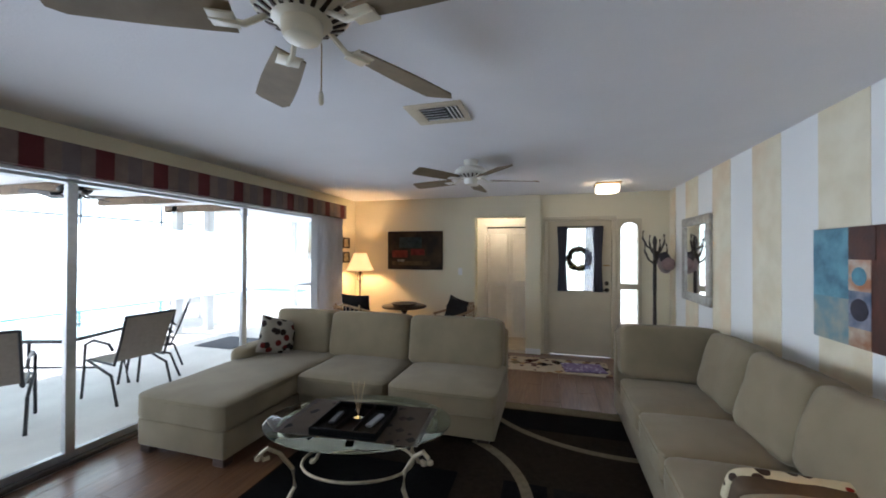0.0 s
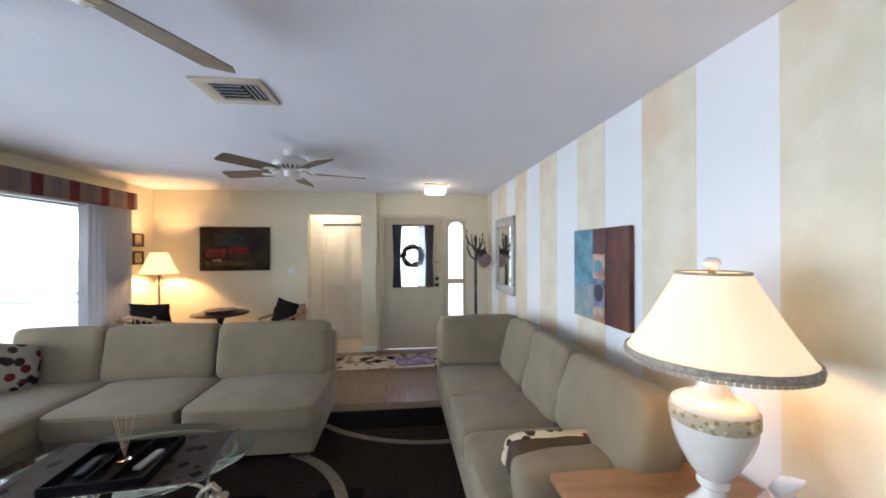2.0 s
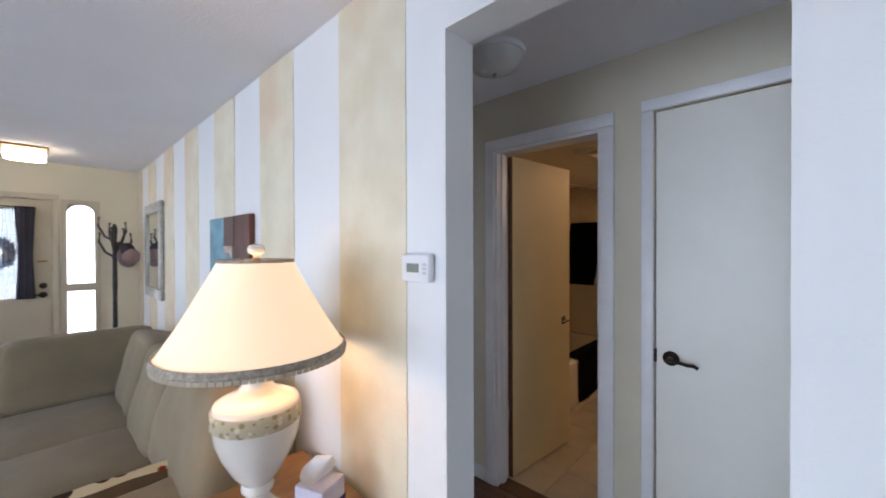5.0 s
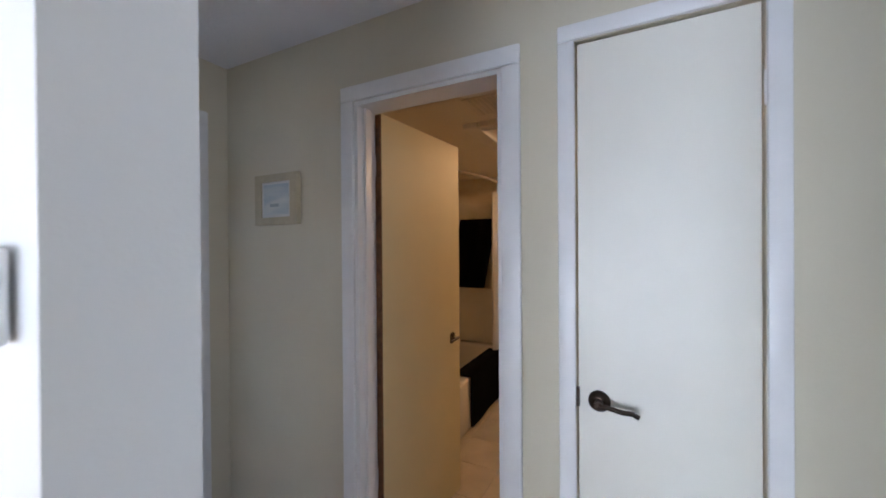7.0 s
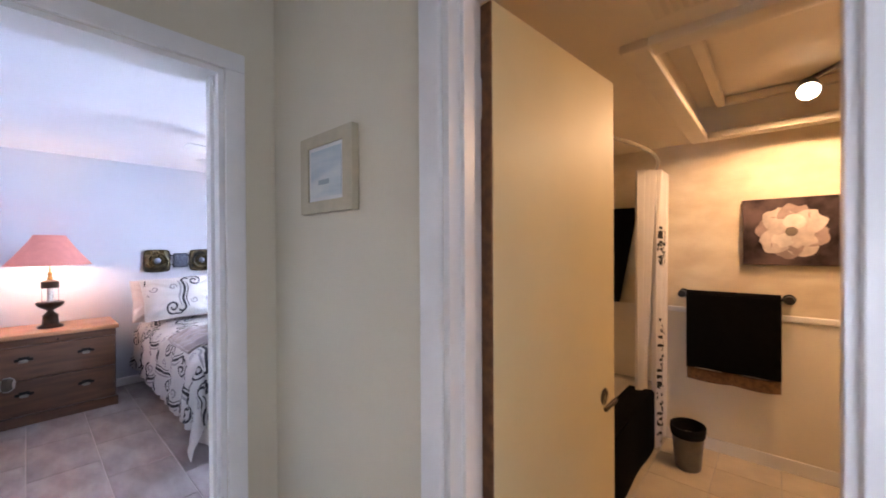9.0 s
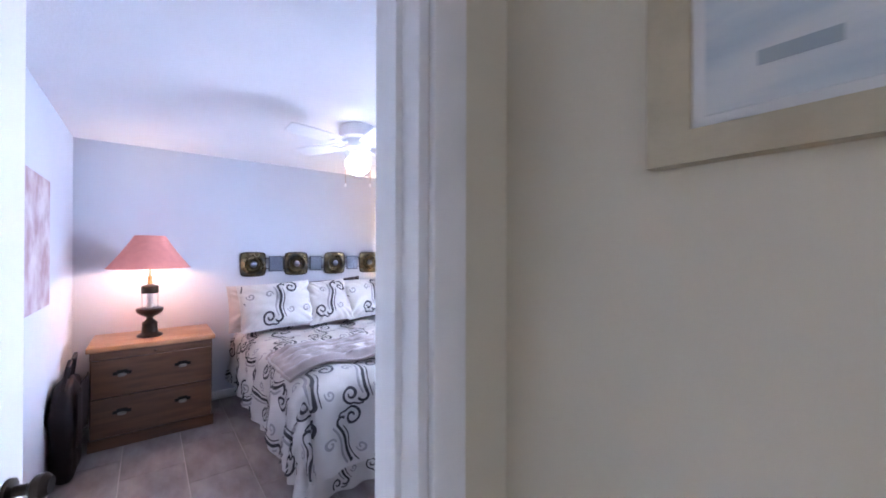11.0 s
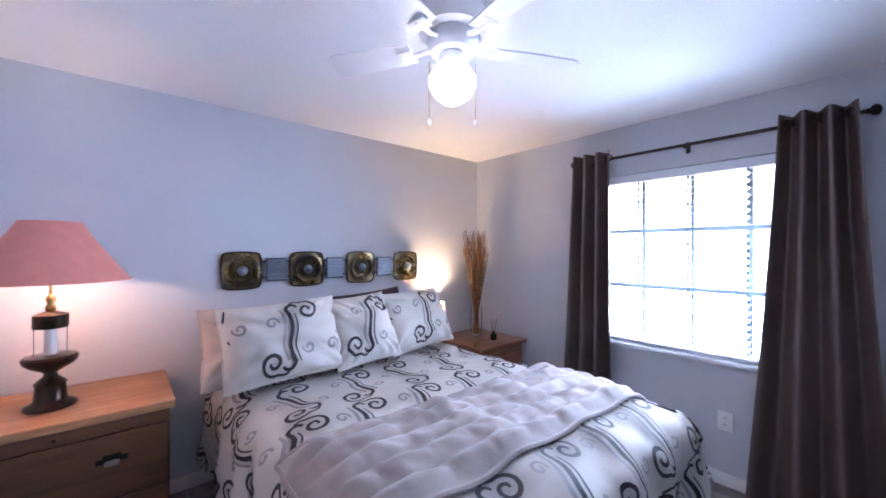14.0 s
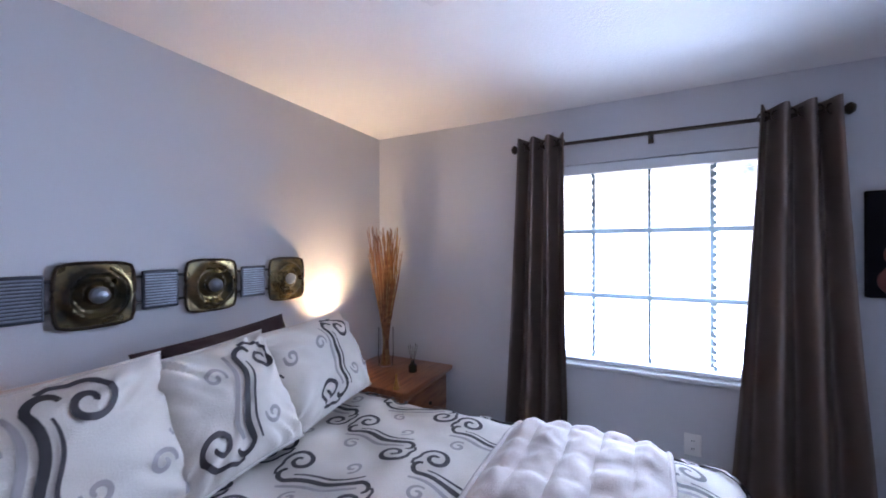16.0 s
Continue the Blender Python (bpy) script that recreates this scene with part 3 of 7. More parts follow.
part("curve_band", flat_band([p for p in arc(-1.02, 2.30, 0.90, -75, 62, 30)], 0.075, 0.0105), M_RUGS[2], rug, "cream curved band")
part("curve_band", flat_band([p for p in arc(0.55, 4.55, 1.42, 212, 276, 24)], 0.06, 0.0105), M_RUGS[2], rug, "cream curved band")
rug2 = thing("entry_rug", "multicoloured patterned runner in front of the door", "rug", pose(0, 0, 0.002))
part("rug_body", box(-0.95, 5.08, 0, 0.75, 5.72, 0.009, 0.003), spotted("runner_print", (0.40, 0.34, 0.25), ((0.10, 0.05, 0.04), (0.26, 0.16, 0.07)), 8.0), rug2)
for k in range(9):
    part("diamond", moved(box(-0.06, -0.06, 0.008, 0.06, 0.06, 0.012), pose(-0.85 + k * 0.19, 5.40 + 0.13 * (k % 2), 0, 0, 0, 45)), M_RUGS[k % 4], rug2)
solo("door_mat", moved(box(-0.26, -0.19, 0, 0.26, 0.19, 0.012, 0.004), pose(0.42, 5.36, 0.012, 0, 0, 8)), spotted("violet_print", (0.20, 0.15, 0.26), ((0.36, 0.32, 0.42), (0.10, 0.07, 0.2)), 16), "small violet mat lying on the runner", "mat")


# coffee table
def coffee_table():
    T = thing("coffee_table", "oval glass coffee table on a scrolled cream iron base", "table", pose(-1.20, 2.26, 0.014, 0, 0, 14))
    top = moved(lathe([(0.985, 0.0), (1.0, 0.004), (1.0, 0.008), (0.985, 0.012)], 56), Matrix.Translation((0, 0, 0.438)) @ Matrix.Diagonal((0.60, 0.41, 1, 1)))
    put(T, "glass_top", top, glass("table_glass", (0.80, 0.93, 0.92)))
    M_IRON = mat("cream_iron", (0.46, 0.38, 0.25), 0.45, 0.3, 0.3, 30, 0.2, 80)
    for a, b, z, r in ((0.50, 0.33, 0.425, 0.011), (0.36, 0.235, 0.18, 0.009)):
        put(T, "ring", sweep([(a * math.cos(2 * math.pi * k / 40), b * math.sin(2 * math.pi * k / 40), z) for k in range(40)], r, 7, True), M_IRON)
    for sx in (1, -1):
        for sy in (1, -1):
            c, s = 0.50 * sx * 0.72, 0.33 * sy * 0.72
            pts = [(c * 1.12, s * 1.12, 0.02), (c * 1.02, s * 1.02, 0.05), (c * 0.90, s * 0.90, 0.14), (c * 0.93, s * 0.93, 0.25), (c * 1.10, s * 1.10, 0.36), (c * 1.25, s * 1.25, 0.405), (c * 1.33, s * 1.33, 0.38), (c * 1.30, s * 1.30, 0.345), (c * 1.22, s * 1.22, 0.35)]
            leg = put(T, "leg", sweep(pts, 0.013, 8), M_IRON)
            part("finial", moved(lathe([(0.004, 0), (0.02, 0.008), (0.024, 0.02), (0.018, 0.034), (0.004, 0.04)], 12), pose(c * 1.12, s * 1.12, 0.0)), M_IRON, leg)
            part("scroll_ball", moved(lathe([(0.003, -0.018), (0.016, -0.01), (0.018, 0), (0.016, 0.01), (0.003, 0.018)], 10), pose(c * 1.36, s * 1.36, 0.36)), M_IRON, leg)


coffee_table()
M_ZEBRA = spotted("woven_print", (0.070, 0.052, 0.038), ((0.010, 0.008, 0.007), (0.028, 0.018, 0.014)), 11.0, 0.42, True)
tr_ = thing("table_runner", "patterned dark table runner on the coffee table", "runner", pose(-1.18, 2.25, 0.465, 0, 0, 5))
part("cloth", grid_sheet(40, 20, lambda u, v: (-0.42 + 0.84 * u, -0.26 + 0.52 * v, 0.001 + 0.002 * math.sin(21 * u) * math.sin(13 * v) ** 2 + 0.0015), 0.002), M_ZEBRA, tr_)
for sx in (-1, 1):
    part("fringe", bm_join(*[box(sx * 0.42, -0.255 + k * 0.0256, 0.0005, sx * 0.45, -0.241 + k * 0.0256, 0.006, 0.002, 1) for k in range(20)]), mat("fringe_thread", (0.09, 0.07, 0.06), 0.9), tr_)
tray = thing("serving_tray", "black lacquered tray with pieces on the coffee table", "tray", pose(-1.18, 2.19, 0.472, 0, 0, 5))
M_LACQ = mat("black_lacquer", (0.005, 0.0045, 0.0045), 0.45, 0, 0.2, 20, spec=0.08)
part("tray_base", box(-0.21, -0.20, 0, 0.21, 0.20, 0.012, 0.004), M_LACQ, tray)
for x0, y0, x1, y1 in ((-0.21, -0.20, 0.21, -0.185), (-0.21, 0.185, 0.21, 0.20), (-0.21, -0.185, -0.195, 0.185), (0.195, -0.185, 0.21, 0.185), (-0.055, -0.185, -0.045, 0.185), (0.055, -0.185, 0.065, 0.185)):
    part("tray_rim", box(x0, y0, 0.012, x1, y1, 0.045, 0.004), M_LACQ, tray)
solo("remote_control", moved(box(-0.02, -0.085, 0, 0.02, 0.085, 0.018, 0.006), pose(-1.055, 2.21, 0.486, 0, 0, -4)), mat("grey_plastic", (0.32, 0.33, 0.35), 0.3, 0, 0.2, 40), "grey remote control lying in the tray", "remote")
solo("remote_control", moved(box(-0.018, -0.08, 0, 0.018, 0.08, 0.018, 0.006), pose(-1.31, 2.18, 0.486, 0, 0, 8)), mat("dark_plastic", (0.03, 0.03, 0.035), 0.35), "black remote control lying in the tray", "remote")
df = thing("reed_diffuser", "small glass reed diffuser on the coffee table tray", "diffuser", pose(-1.19, 2.24, 0.486))
part("bottle", lathe([(0.028, 0), (0.03, 0.005), (0.03, 0.05), (0.013, 0.065), (0.013, 0.08)], 16), M_GLASS, df)
for k in range(6):
    part("reed", sweep([(0, 0, 0.01), (0.045 * math.cos(k), 0.045 * math.sin(k), 0.22)], 0.0016, 5), mat("reed_stick", (0.42, 0.30, 0.16), 0.8), df)

# end table, lamp, tissue box
et = thing("end_table", "square honey-brown wooden end table beside the sofa", "table", pose(0, 0, 0))
M_HONEY = wood("honey_wood", (0.27, 0.125, 0.042), (0.36, 0.19, 0.075), 0.42, (1, 6, 1), 0.2)
part("tabletop", box(0.83, 0.93, 0.585, 1.595, 1.655, 0.62, 0.008, 3), M_HONEY, et)
part("apron", bm_join(box(0.88, 0.98, 0.50, 1.55, 1.0, 0.586), box(0.88, 1.585, 0.50, 1.55, 1.605, 0.586), box(0.88, 1.0, 0.50, 0.90, 1.585, 0.586), box(1.53, 1.0, 0.50, 1.55, 1.585, 0.586)), M_HONEY, et)
for x, y in ((0.89, 0.99), (1.54, 0.99), (0.89, 1.595), (1.54, 1.595)):
    part("leg", moved(lathe([(0.02, 0), (0.024, 0.03), (0.018, 0.06), (0.028, 0.3), (0.022, 0.45), (0.03, 0.50)], 12), pose(x, y, 0)), M_HONEY, et)
part("shelf", box(0.90, 1.0, 0.18, 1.53, 1.585, 0.20, 0.004), M_HONEY, et)

tl = thing("table_lamp", "lit ivory urn lamp with bell shade on the end table", "lamp", pose(1.28, 1.325, 0.62))
part("urn", lathe([(0.085, 0.0), (0.09, 0.012), (0.088, 0.03), (0.078, 0.045), (0.07, 0.055), (0.05, 0.075), (0.036, 0.10), (0.034, 0.115), (0.048, 0.125), (0.05, 0.135), (0.045, 0.15), (0.075, 0.19), (0.105, 0.25), (0.122, 0.30), (0.128, 0.345), (0.128, 0.395),
                   (0.122, 0.41), (0.095, 0.425), (0.058, 0.44), (0.045, 0.46), (0.044, 0.48), (0.055, 0.488), (0.055, 0.502), (0.03, 0.51)], 36), M_CERAMIC, tl)
part("gilt_band", lathe([(0.1285, 0.343), (0.132, 0.347), (0.132, 0.391), (0.1285, 0.396)], 36, False), spotted("relief_band", (0.50, 0.44, 0.30), ((0.30, 0.24, 0.13), (0.62, 0.57, 0.42)), 46.0), tl, "gilt relief band")
part("stem", lathe([(0.012, 0.50), (0.012, 0.86)], 10), M_BRASS, tl)
part("shade", lathe([(0.272, 0.570), (0.258, 0.588), (0.215, 0.655), (0.172, 0.73), (0.128, 0.81), (0.108, 0.850), (0.104, 0.850), (0.167, 0.73), (0.21, 0.655), (0.266, 0.575)], 44, False), M_SHADE, tl, "glowing pleated ivory bell shade")
M_BRAID = mat("grey_braid", (0.46, 0.40, 0.31), 0.8, 0, 0.4, 90, 0.5, 120)
part("lower_trim", lathe([(0.273, 0.560), (0.277, 0.566), (0.272, 0.584), (0.266, 0.582)], 44, False), M_BRAID, tl, "grey braid trim")
part("upper_trim", lathe([(0.110, 0.846), (0.113, 0.850), (0.110, 0.856), (0.104, 0.852)], 44, False), M_BRAID, tl, "grey braid trim")
part("fringe", bm_join(*[moved(box(-0.0075, -0.002, 0.549, 0.0075, 0.002, 0.561), pose(0.272 * math.cos(a * 0.0698), 0.272 * math.sin(a * 0.0698), 0, 0, 0, a * 4 + 90)) for a in range(90)]), mat("ivory_fringe", (0.50, 0.43, 0.32), 0.9), tl)["kind"] = "stuff"
part("finial", moved(lathe([(0.008, 0.855), (0.01, 0.868), (0.024, 0.876), (0.027, 0.888), (0.02, 0.9), (0.006, 0.904)], 16), pose(0, 0, 0)), M_CERAMIC, tl)
ts = thing("tissue_box", "white and navy tissue box standing on the end table", "tissue box", pose(1.435, 1.215, 0.62, 0, 0, 22))
part("carton", box(-0.056, -0.056, 0, 0.056, 0.056, 0.125, 0.003), mat("carton_white", (0.62, 0.58, 0.66), 0.5, 0, 0.15, 20), ts)
part("carton_print", box(-0.0575, -0.0575, 0.0, 0.0575, 0.0575, 0.06), spotted("navy_print", (0.03, 0.02, 0.09), ((0.5, 0.47, 0.55), (0.10, 0.06, 0.2)), 30.0), ts, "navy leaf print")
part("tissue", grid_sheet(18, 14, lambda u, v: ((u - 0.5) * (0.04 + 0.10 * math.sin(math.pi * v) ** 0.6), 0.035 * math.sin(5 * u + 3 * v) * v + 0.02 * math.sin(11 * u) * v, 0.12 + 0.10 * v - 0.04 * v * abs(u - 0.35)), 0.0008), mat("tissue_paper", (0.85, 0.80, 0.76), 0.9), ts)

# things on the striped wall
ar = thing("canvas_painting", "abstract canvas in blue, rust and cream on the striped wall", "painting", pose(1.6215, 0, 0))
part("canvas", box(-0.034, 2.255, 1.045, -0.0035, 2.965, 1.70, 0.003), mat("rust_paint", (0.045, 0.016, 0.012), 0.5, 0, 0, 4, 0.3, 50, color2=(0.13, 0.038, 0.02), stretch=(1, 3, 1)), ar)
for y0, z0, y1, z1, c, c2 in ((2.68, 1.30, 2.963, 1.698, (0.05, 0.16, 0.22), (0.14, 0.33, 0.42)), (2.68, 1.047, 2.963, 1.30, (0.34, 0.33, 0.27), (0.14, 0.26, 0.30)), (2.53, 1.15, 2.68, 1.35, (0.05, 0.09, 0.16), (0.3, 0.3, 0.36)), (2.53, 1.35, 2.68, 1.52, (0.55, 0.50, 0.42), (0.40, 0.16, 0.07)),
                              (2.53, 1.047, 2.68, 1.15, (0.30, 0.13, 0.06), (0.5, 0.42, 0.32)), (2.50, 1.52, 2.68, 1.698, (0.04, 0.02, 0.02), (0.09, 0.03, 0.02)), (2.257, 1.047, 2.34, 1.698, (0.07, 0.022, 0.014), (0.15, 0.05, 0.028))):
    part("paint_field", box(-0.0365, y0, z0, -0.0335, y1, z1), mat("paint_field", c, 0.5, 0, 0, 9, 0.3, 60, color2=c2), ar)
for yc, zc, r, c in ((2.605, 1.43, 0.05, (0.10, 0.30, 0.40)), (2.605, 1.25, 0.06, (0.02, 0.02, 0.04))):
    part("paint_disc", moved(lathe([(r, 0), (r, 0.002)], 24), pose(-0.0385, yc, zc, 0, 90, 0)), mat("paint_disc", c, 0.5, 0, 0.3, 20), ar)
mi = thing("wall_mirror", "tall mirror in a broad silver-grey frame on the striped wall", "mirror", pose(1.6215, 0, 0))
part("mirror_glass", box(-0.022, 4.66, 1.08, -0.004, 5.30, 1.88), M_MIRROR, mi)
M_SILVER = mat("silver_leaf", (0.42, 0.40, 0.36), 0.35, 0.6, 0.3, 18, 0.4, 60)
for y0, z0, y1, z1 in ((4.56, 0.985, 5.40, 1.09), (4.56, 1.87, 5.40, 1.975), (4.56, 1.09, 4.67, 1.87), (5.29, 1.09, 5.40, 1.87)):
    part("frame", box(-0.038, y0, z0, -0.003, y1, z1, 0.012, 3), M_SILVER, mi)
th = thing("thermostat", "white digital wall thermostat beside the hall opening", "thermostat", pose(1.6215, 0, 0))
part("housing", box(-0.028, 0.86, 1.405, -0.0035, 0.985, 1.49, 0.006, 3), mat("white_plastic", (0.78, 0.78, 0.78), 0.4, 0, 0.03, 10), th)
part("display", box(-0.0295, 0.905, 1.435, -0.027, 0.958, 1.462), mat("lcd_grey", (0.20, 0.24, 0.21), 0.25, 0, 0.1, 40), th, "grey display")
for k in range(3):
    part("button", box(-0.0305, 0.872, 1.43 + 0.013 * k, -0.027, 0.888, 1.438 + 0.013 * k, 0.002), mat("button_grey", (0.6, 0.6, 0.6), 0.4), th)

# coat stand
cr = thing("coat_stand", "dark wooden coat stand with hats beside the front door", "coat stand", pose(1.36, 5.72, 0))
M_DARKW = wood("ebony_wood", (0.012, 0.008, 0.006), (0.04, 0.022, 0.014), 0.4)
part("pole", lathe([(0.022, 0.03), (0.024, 0.5), (0.02, 1.0), (0.024, 1.05), (0.02, 1.6), (0.028, 1.72), (0.012, 1.78)], 14), M_DARKW, cr)
for k in range(4):
    a = radians(90 * k + 30)
    part("leg", sweep([(0.02 * math.cos(a), 0.02 * math.sin(a), 0.18), (0.14 * math.cos(a), 0.14 * math.sin(a), 0.10), (0.24 * math.cos(a), 0.24 * math.sin(a), 0.015)], 0.015, 7), M_DARKW, cr)
for k in range(7):
    a = radians(51 * k)
    z = 1.40 + 0.06 * (k % 4)
    part("peg", sweep([(0, 0, z), (0.09 * math.cos(a), 0.09 * math.sin(a), z + 0.06), (0.15 * math.cos(a), 0.15 * math.sin(a), z + 0.18), (0.14 * math.cos(a), 0.14 * math.sin(a), z + 0.28)], 0.013, 7), M_DARKW, cr)
hb = thing("hat", "pale cap hanging on the coat stand", "hat", pose(1.47, 5.66, 1.40, 78, 20, 30))
part("crown", moved(cushion(0.16, 0.17, 0.14, 2.4, 8, 0.004, 40), pose(0, 0, 0.05)), mat("pale_felt", (0.30, 0.20, 0.19), 0.9, 0, 0.2, 20), hb)
part("brim", moved(lathe([(0.02, 0), (0.115, -0.004), (0.12, 0.0), (0.115, 0.004), (0.02, 0.006)], 28), pose(0, 0, -0.01)), mat("felt_brim", (0.34, 0.27, 0.26), 0.9), hb)
hb2 = thing("hat", "dark brimmed hat hanging on the coat stand", "hat", pose(1.43, 5.70, 1.47, 70, 0, 50))
part("crown", moved(cushion(0.15, 0.16, 0.12, 2.4, 8, 0.004, 41), pose(0, 0, 0.05)), mat("dark_felt", (0.05, 0.04, 0.045), 0.9, 0, 0.2, 20), hb2)
part("brim", moved(lathe([(0.02, 0), (0.115, -0.004), (0.12, 0.0), (0.115, 0.004), (0.02, 0.006)], 28), pose(0, 0, -0.01)), mat("dark_brim", (0.05, 0.04, 0.04), 0.9), hb2)


# front door
fd = thing("door_1", "cream front door with a tall glazed light, closed", "door", pose(0, 6.06, 0), kind="structure")
part("leaf", wall_bm('y', -0.02, 0.022, -0.024, 0.864, 0.012, 2.034, [(0.16, 0.68, 0.97, 1.93)]), M_FD, fd)
part("light_frame", wall_bm('y', -0.034, 0.03, 0.13, 0.71, 0.94, 1.96, [(0.17, 0.67, 0.98, 1.92)]), M_FD, fd)
pane = part("pane", box(0.165, -0.004, 0.975, 0.675, 0.004, 1.925), M_GLASS, fd)
pane.visible_shadow = False
for z in (1.02, 1.12):
    part("deadbolt", moved(lathe([(0.032, 0), (0.032, 0.012), (0.02, 0.016), (0.018, 0.04)], 18), pose(0.80, -0.02, z - 0.02, 90, 0, 0)), M_BRONZE, fd)
part("lever", sweep([(0.80, -0.05, 1.0), (0.72, -0.055, 1.0)], 0.009, 7), M_BRONZE, fd)
part("chain_plate", box(0.755, -0.032, 1.355, 0.835, -0.02, 1.375, 0.003), M_BRASS, fd, "brass chain plate")
sl = thing("window_2", "narrow sidelight with an arched upper pane beside the front door", "window", pose(0, 6.06, 0), kind="structure")
part("frame", wall_bm('y', -0.065, 0.03, 0.94, 1.26, 0.42, 2.05, [(0.985, 1.215, 0.47, 1.02), (0.985, 1.215, 1.10, 2.0)]), M_FD, sl)
bmx = bmesh.new()
arch = [(0.985, 1.895), (0.985, 2.0)] + [(1.215, 2.0), (1.215, 1.895)] + [(1.10 + 0.115 * math.cos(radians(a)), 1.895 + 0.10 * math.sin(radians(a))) for a in range(0, 181, 15)]
f_ = bmx.faces.new([bmx.verts.new((x, -0.06, z)) for x, z in arch])
bmesh.ops.solidify(bmx, geom=[f_], thickness=0.08)
bmesh.ops.triangulate(bmx, faces=bmx.faces[:])
part("arch_head", bmx, M_FD, sl)
for z0, z1 in ((0.465, 1.025), (1.095, 1.995)):
    p_ = part("pane", box(0.98, -0.004, z0, 1.22, 0.004, z1), M_GLASS, sl)
    p_.visible_shadow = False
M_NAVY = mat("navy_sheer", (0.022, 0.025, 0.055), 0.8, 0, 0.3, 30, 0.3, 150, sheen=0.3)


def swag(name, x0, x1, label):
    c = thing(name, label, "curtain", pose(0, 6.0, 0), group="navy curtains on the front door")
    part("panel", grid_sheet(30, 24, lambda u, v: (x0 + (x1 - x0) * (0.5 + (u - 0.5) * (0.72 + 0.28 * abs(2 * v - 0.9) ** 1.2)) , -0.012 + 0.012 * math.sin(u * 34), 0.97 + 0.97 * v), 0.0015), M_NAVY, c)


swag("door_curtain", 0.10, 0.25, "gathered navy sheer curtain on the front door glass")
swag("door_curtain", 0.60, 0.75, "gathered navy sheer curtain drawn half across the front door glass")
M_SHEER = mat("thin_sheer", (0.30, 0.34, 0.46), 0.8, 0, 0.2, 30, 0.2, 150)
M_SHEER.node_tree.nodes["Principled BSDF"].inputs["Alpha"].default_value = 0.5
part("sheer_panel", grid_sheet(24, 16, lambda u, v: (0.49 + 0.13 * u + 0.03 * (v - 0.4), -0.010 + 0.010 * math.sin(u * 24), 0.985 + 0.945 * v), 0.001), M_SHEER, [o for o in bpy.data.objects if o.name.startswith("door_curtain")][-1], "thin pale part of the sheer")
cr2 = thing("curtain_rod", "thin dark rod over the front door glass", "rod", pose(0, 5.99, 0))
part("rod", sweep([(0.10, 0, 1.945), (0.75, 0, 1.945)], 0.007, 7), M_BRONZE, cr2)
wr = thing("wreath", "dry twig wreath with pale leaves hanging on the front door", "wreath", pose(0.42, 6.11, 1.46, 90, 0, 0))
part("ring", sweep([(0.15 * math.cos(a * 0.2618), 0.15 * math.sin(a * 0.2618), 0.012 * math.sin(a * 3)) for a in range(24)], 0.035, 8, True), mat("twigs", (0.08, 0.065, 0.04), 0.9, 0, 0.6, 40, 0.8, 60), wr)
lf = [[], []]
for k in range(170):
    a, b = random.uniform(0, 6.283), random.uniform(0, 6.283)
    r = 0.15 + 0.045 * math.cos(b)
    lf[1 if math.sin(a) < -0.1 else 0].append(moved(box(-0.022, -0.008, 0, 0.022, 0.008, 0.001), Matrix.Translation((r * math.cos(a), r * math.sin(a), 0.04 * math.sin(b))) @ Euler((random.uniform(-1, 1), random.uniform(-1, 1), random.uniform(0, 6.3))).to_matrix().to_4x4()))
for k, c in enumerate(((0.11, 0.085, 0.04), (0.40, 0.29, 0.07))):
    part("leaf_cluster", bm_join(*lf[k]), mat("dry_leaf", c, 0.8, 0, 0.4, 30), wr)
structure("door_1_stop", bm_join(box(-0.07, 6.084, 0, -0.012, 6.11, 2.06), box(0.852, 6.084, 0, 0.91, 6.11, 2.06), box(-0.012, 6.084, 2.02, 0.852, 6.11, 2.06)), M_FD, "cream door stop behind the front door")

# painting, switch, floor lamp, cafe table and chairs by the north wall
pt = thing("canvas_painting", "dark landscape canvas with red shapes on the cream wall", "painting", pose(0, 5.941, 0))
part("canvas", box(-2.66, -0.036, 1.26, -1.695, -0.002, 1.90, 0.004), mat("dark_paint", (0.018, 0.012, 0.010), 0.5, 0, 0, 5, 0.3, 40, color2=(0.055, 0.036, 0.020), spec=0.08), pt)
for x0, z0, x1, z1, c in ((-2.58, 1.46, -2.30, 1.58, (0.20, 0.035, 0.025)), (-2.24, 1.50, -2.0, 1.60, (0.22, 0.03, 0.025)), (-2.58, 1.33, -1.9, 1.40, (0.11, 0.07, 0.035)), (-2.45, 1.62, -2.05, 1.80, (0.035, 0.05, 0.05)), (-2.48, 1.39, -2.36, 1.43, (0.36, 0.32, 0.26))):
    part("paint_field", box(x0, -0.0385, z0, x1, -0.0355, z1), mat("paint_field", c, 0.6, 0, 0.5, 14, 0.3, 60, spec=0.1), pt)
for k, z in enumerate((1.70, 1.46)):
    fr = thing("picture_frame", "small framed picture beside the blinds", "picture", pose(-3.299, 5.62, z), group="small pictures by the lamp")
    part("frame", wall_bm('x', 0.001, 0.02, -0.10, 0.10, -0.09, 0.09, [(-0.075, 0.075, -0.065, 0.065)]), M_DARKW, fr)
    part("print", box(0.002, -0.076, -0.066, 0.008, 0.076, 0.066), mat("sepia_print", (0.45, 0.36, 0.22), 0.6, 0, 0.4, 20), fr)
sw = thing("light_switch", "ivory light switch on the cream wall", "switch", pose(-1.40, 5.941, 1.24))
part("plate", box(-0.035, -0.008, -0.057, 0.035, -0.001, 0.057, 0.003), M_TRIM, sw)
part("toggle", box(-0.006, -0.02, -0.012, 0.006, -0.007, 0.012, 0.002), M_TRIM, sw)
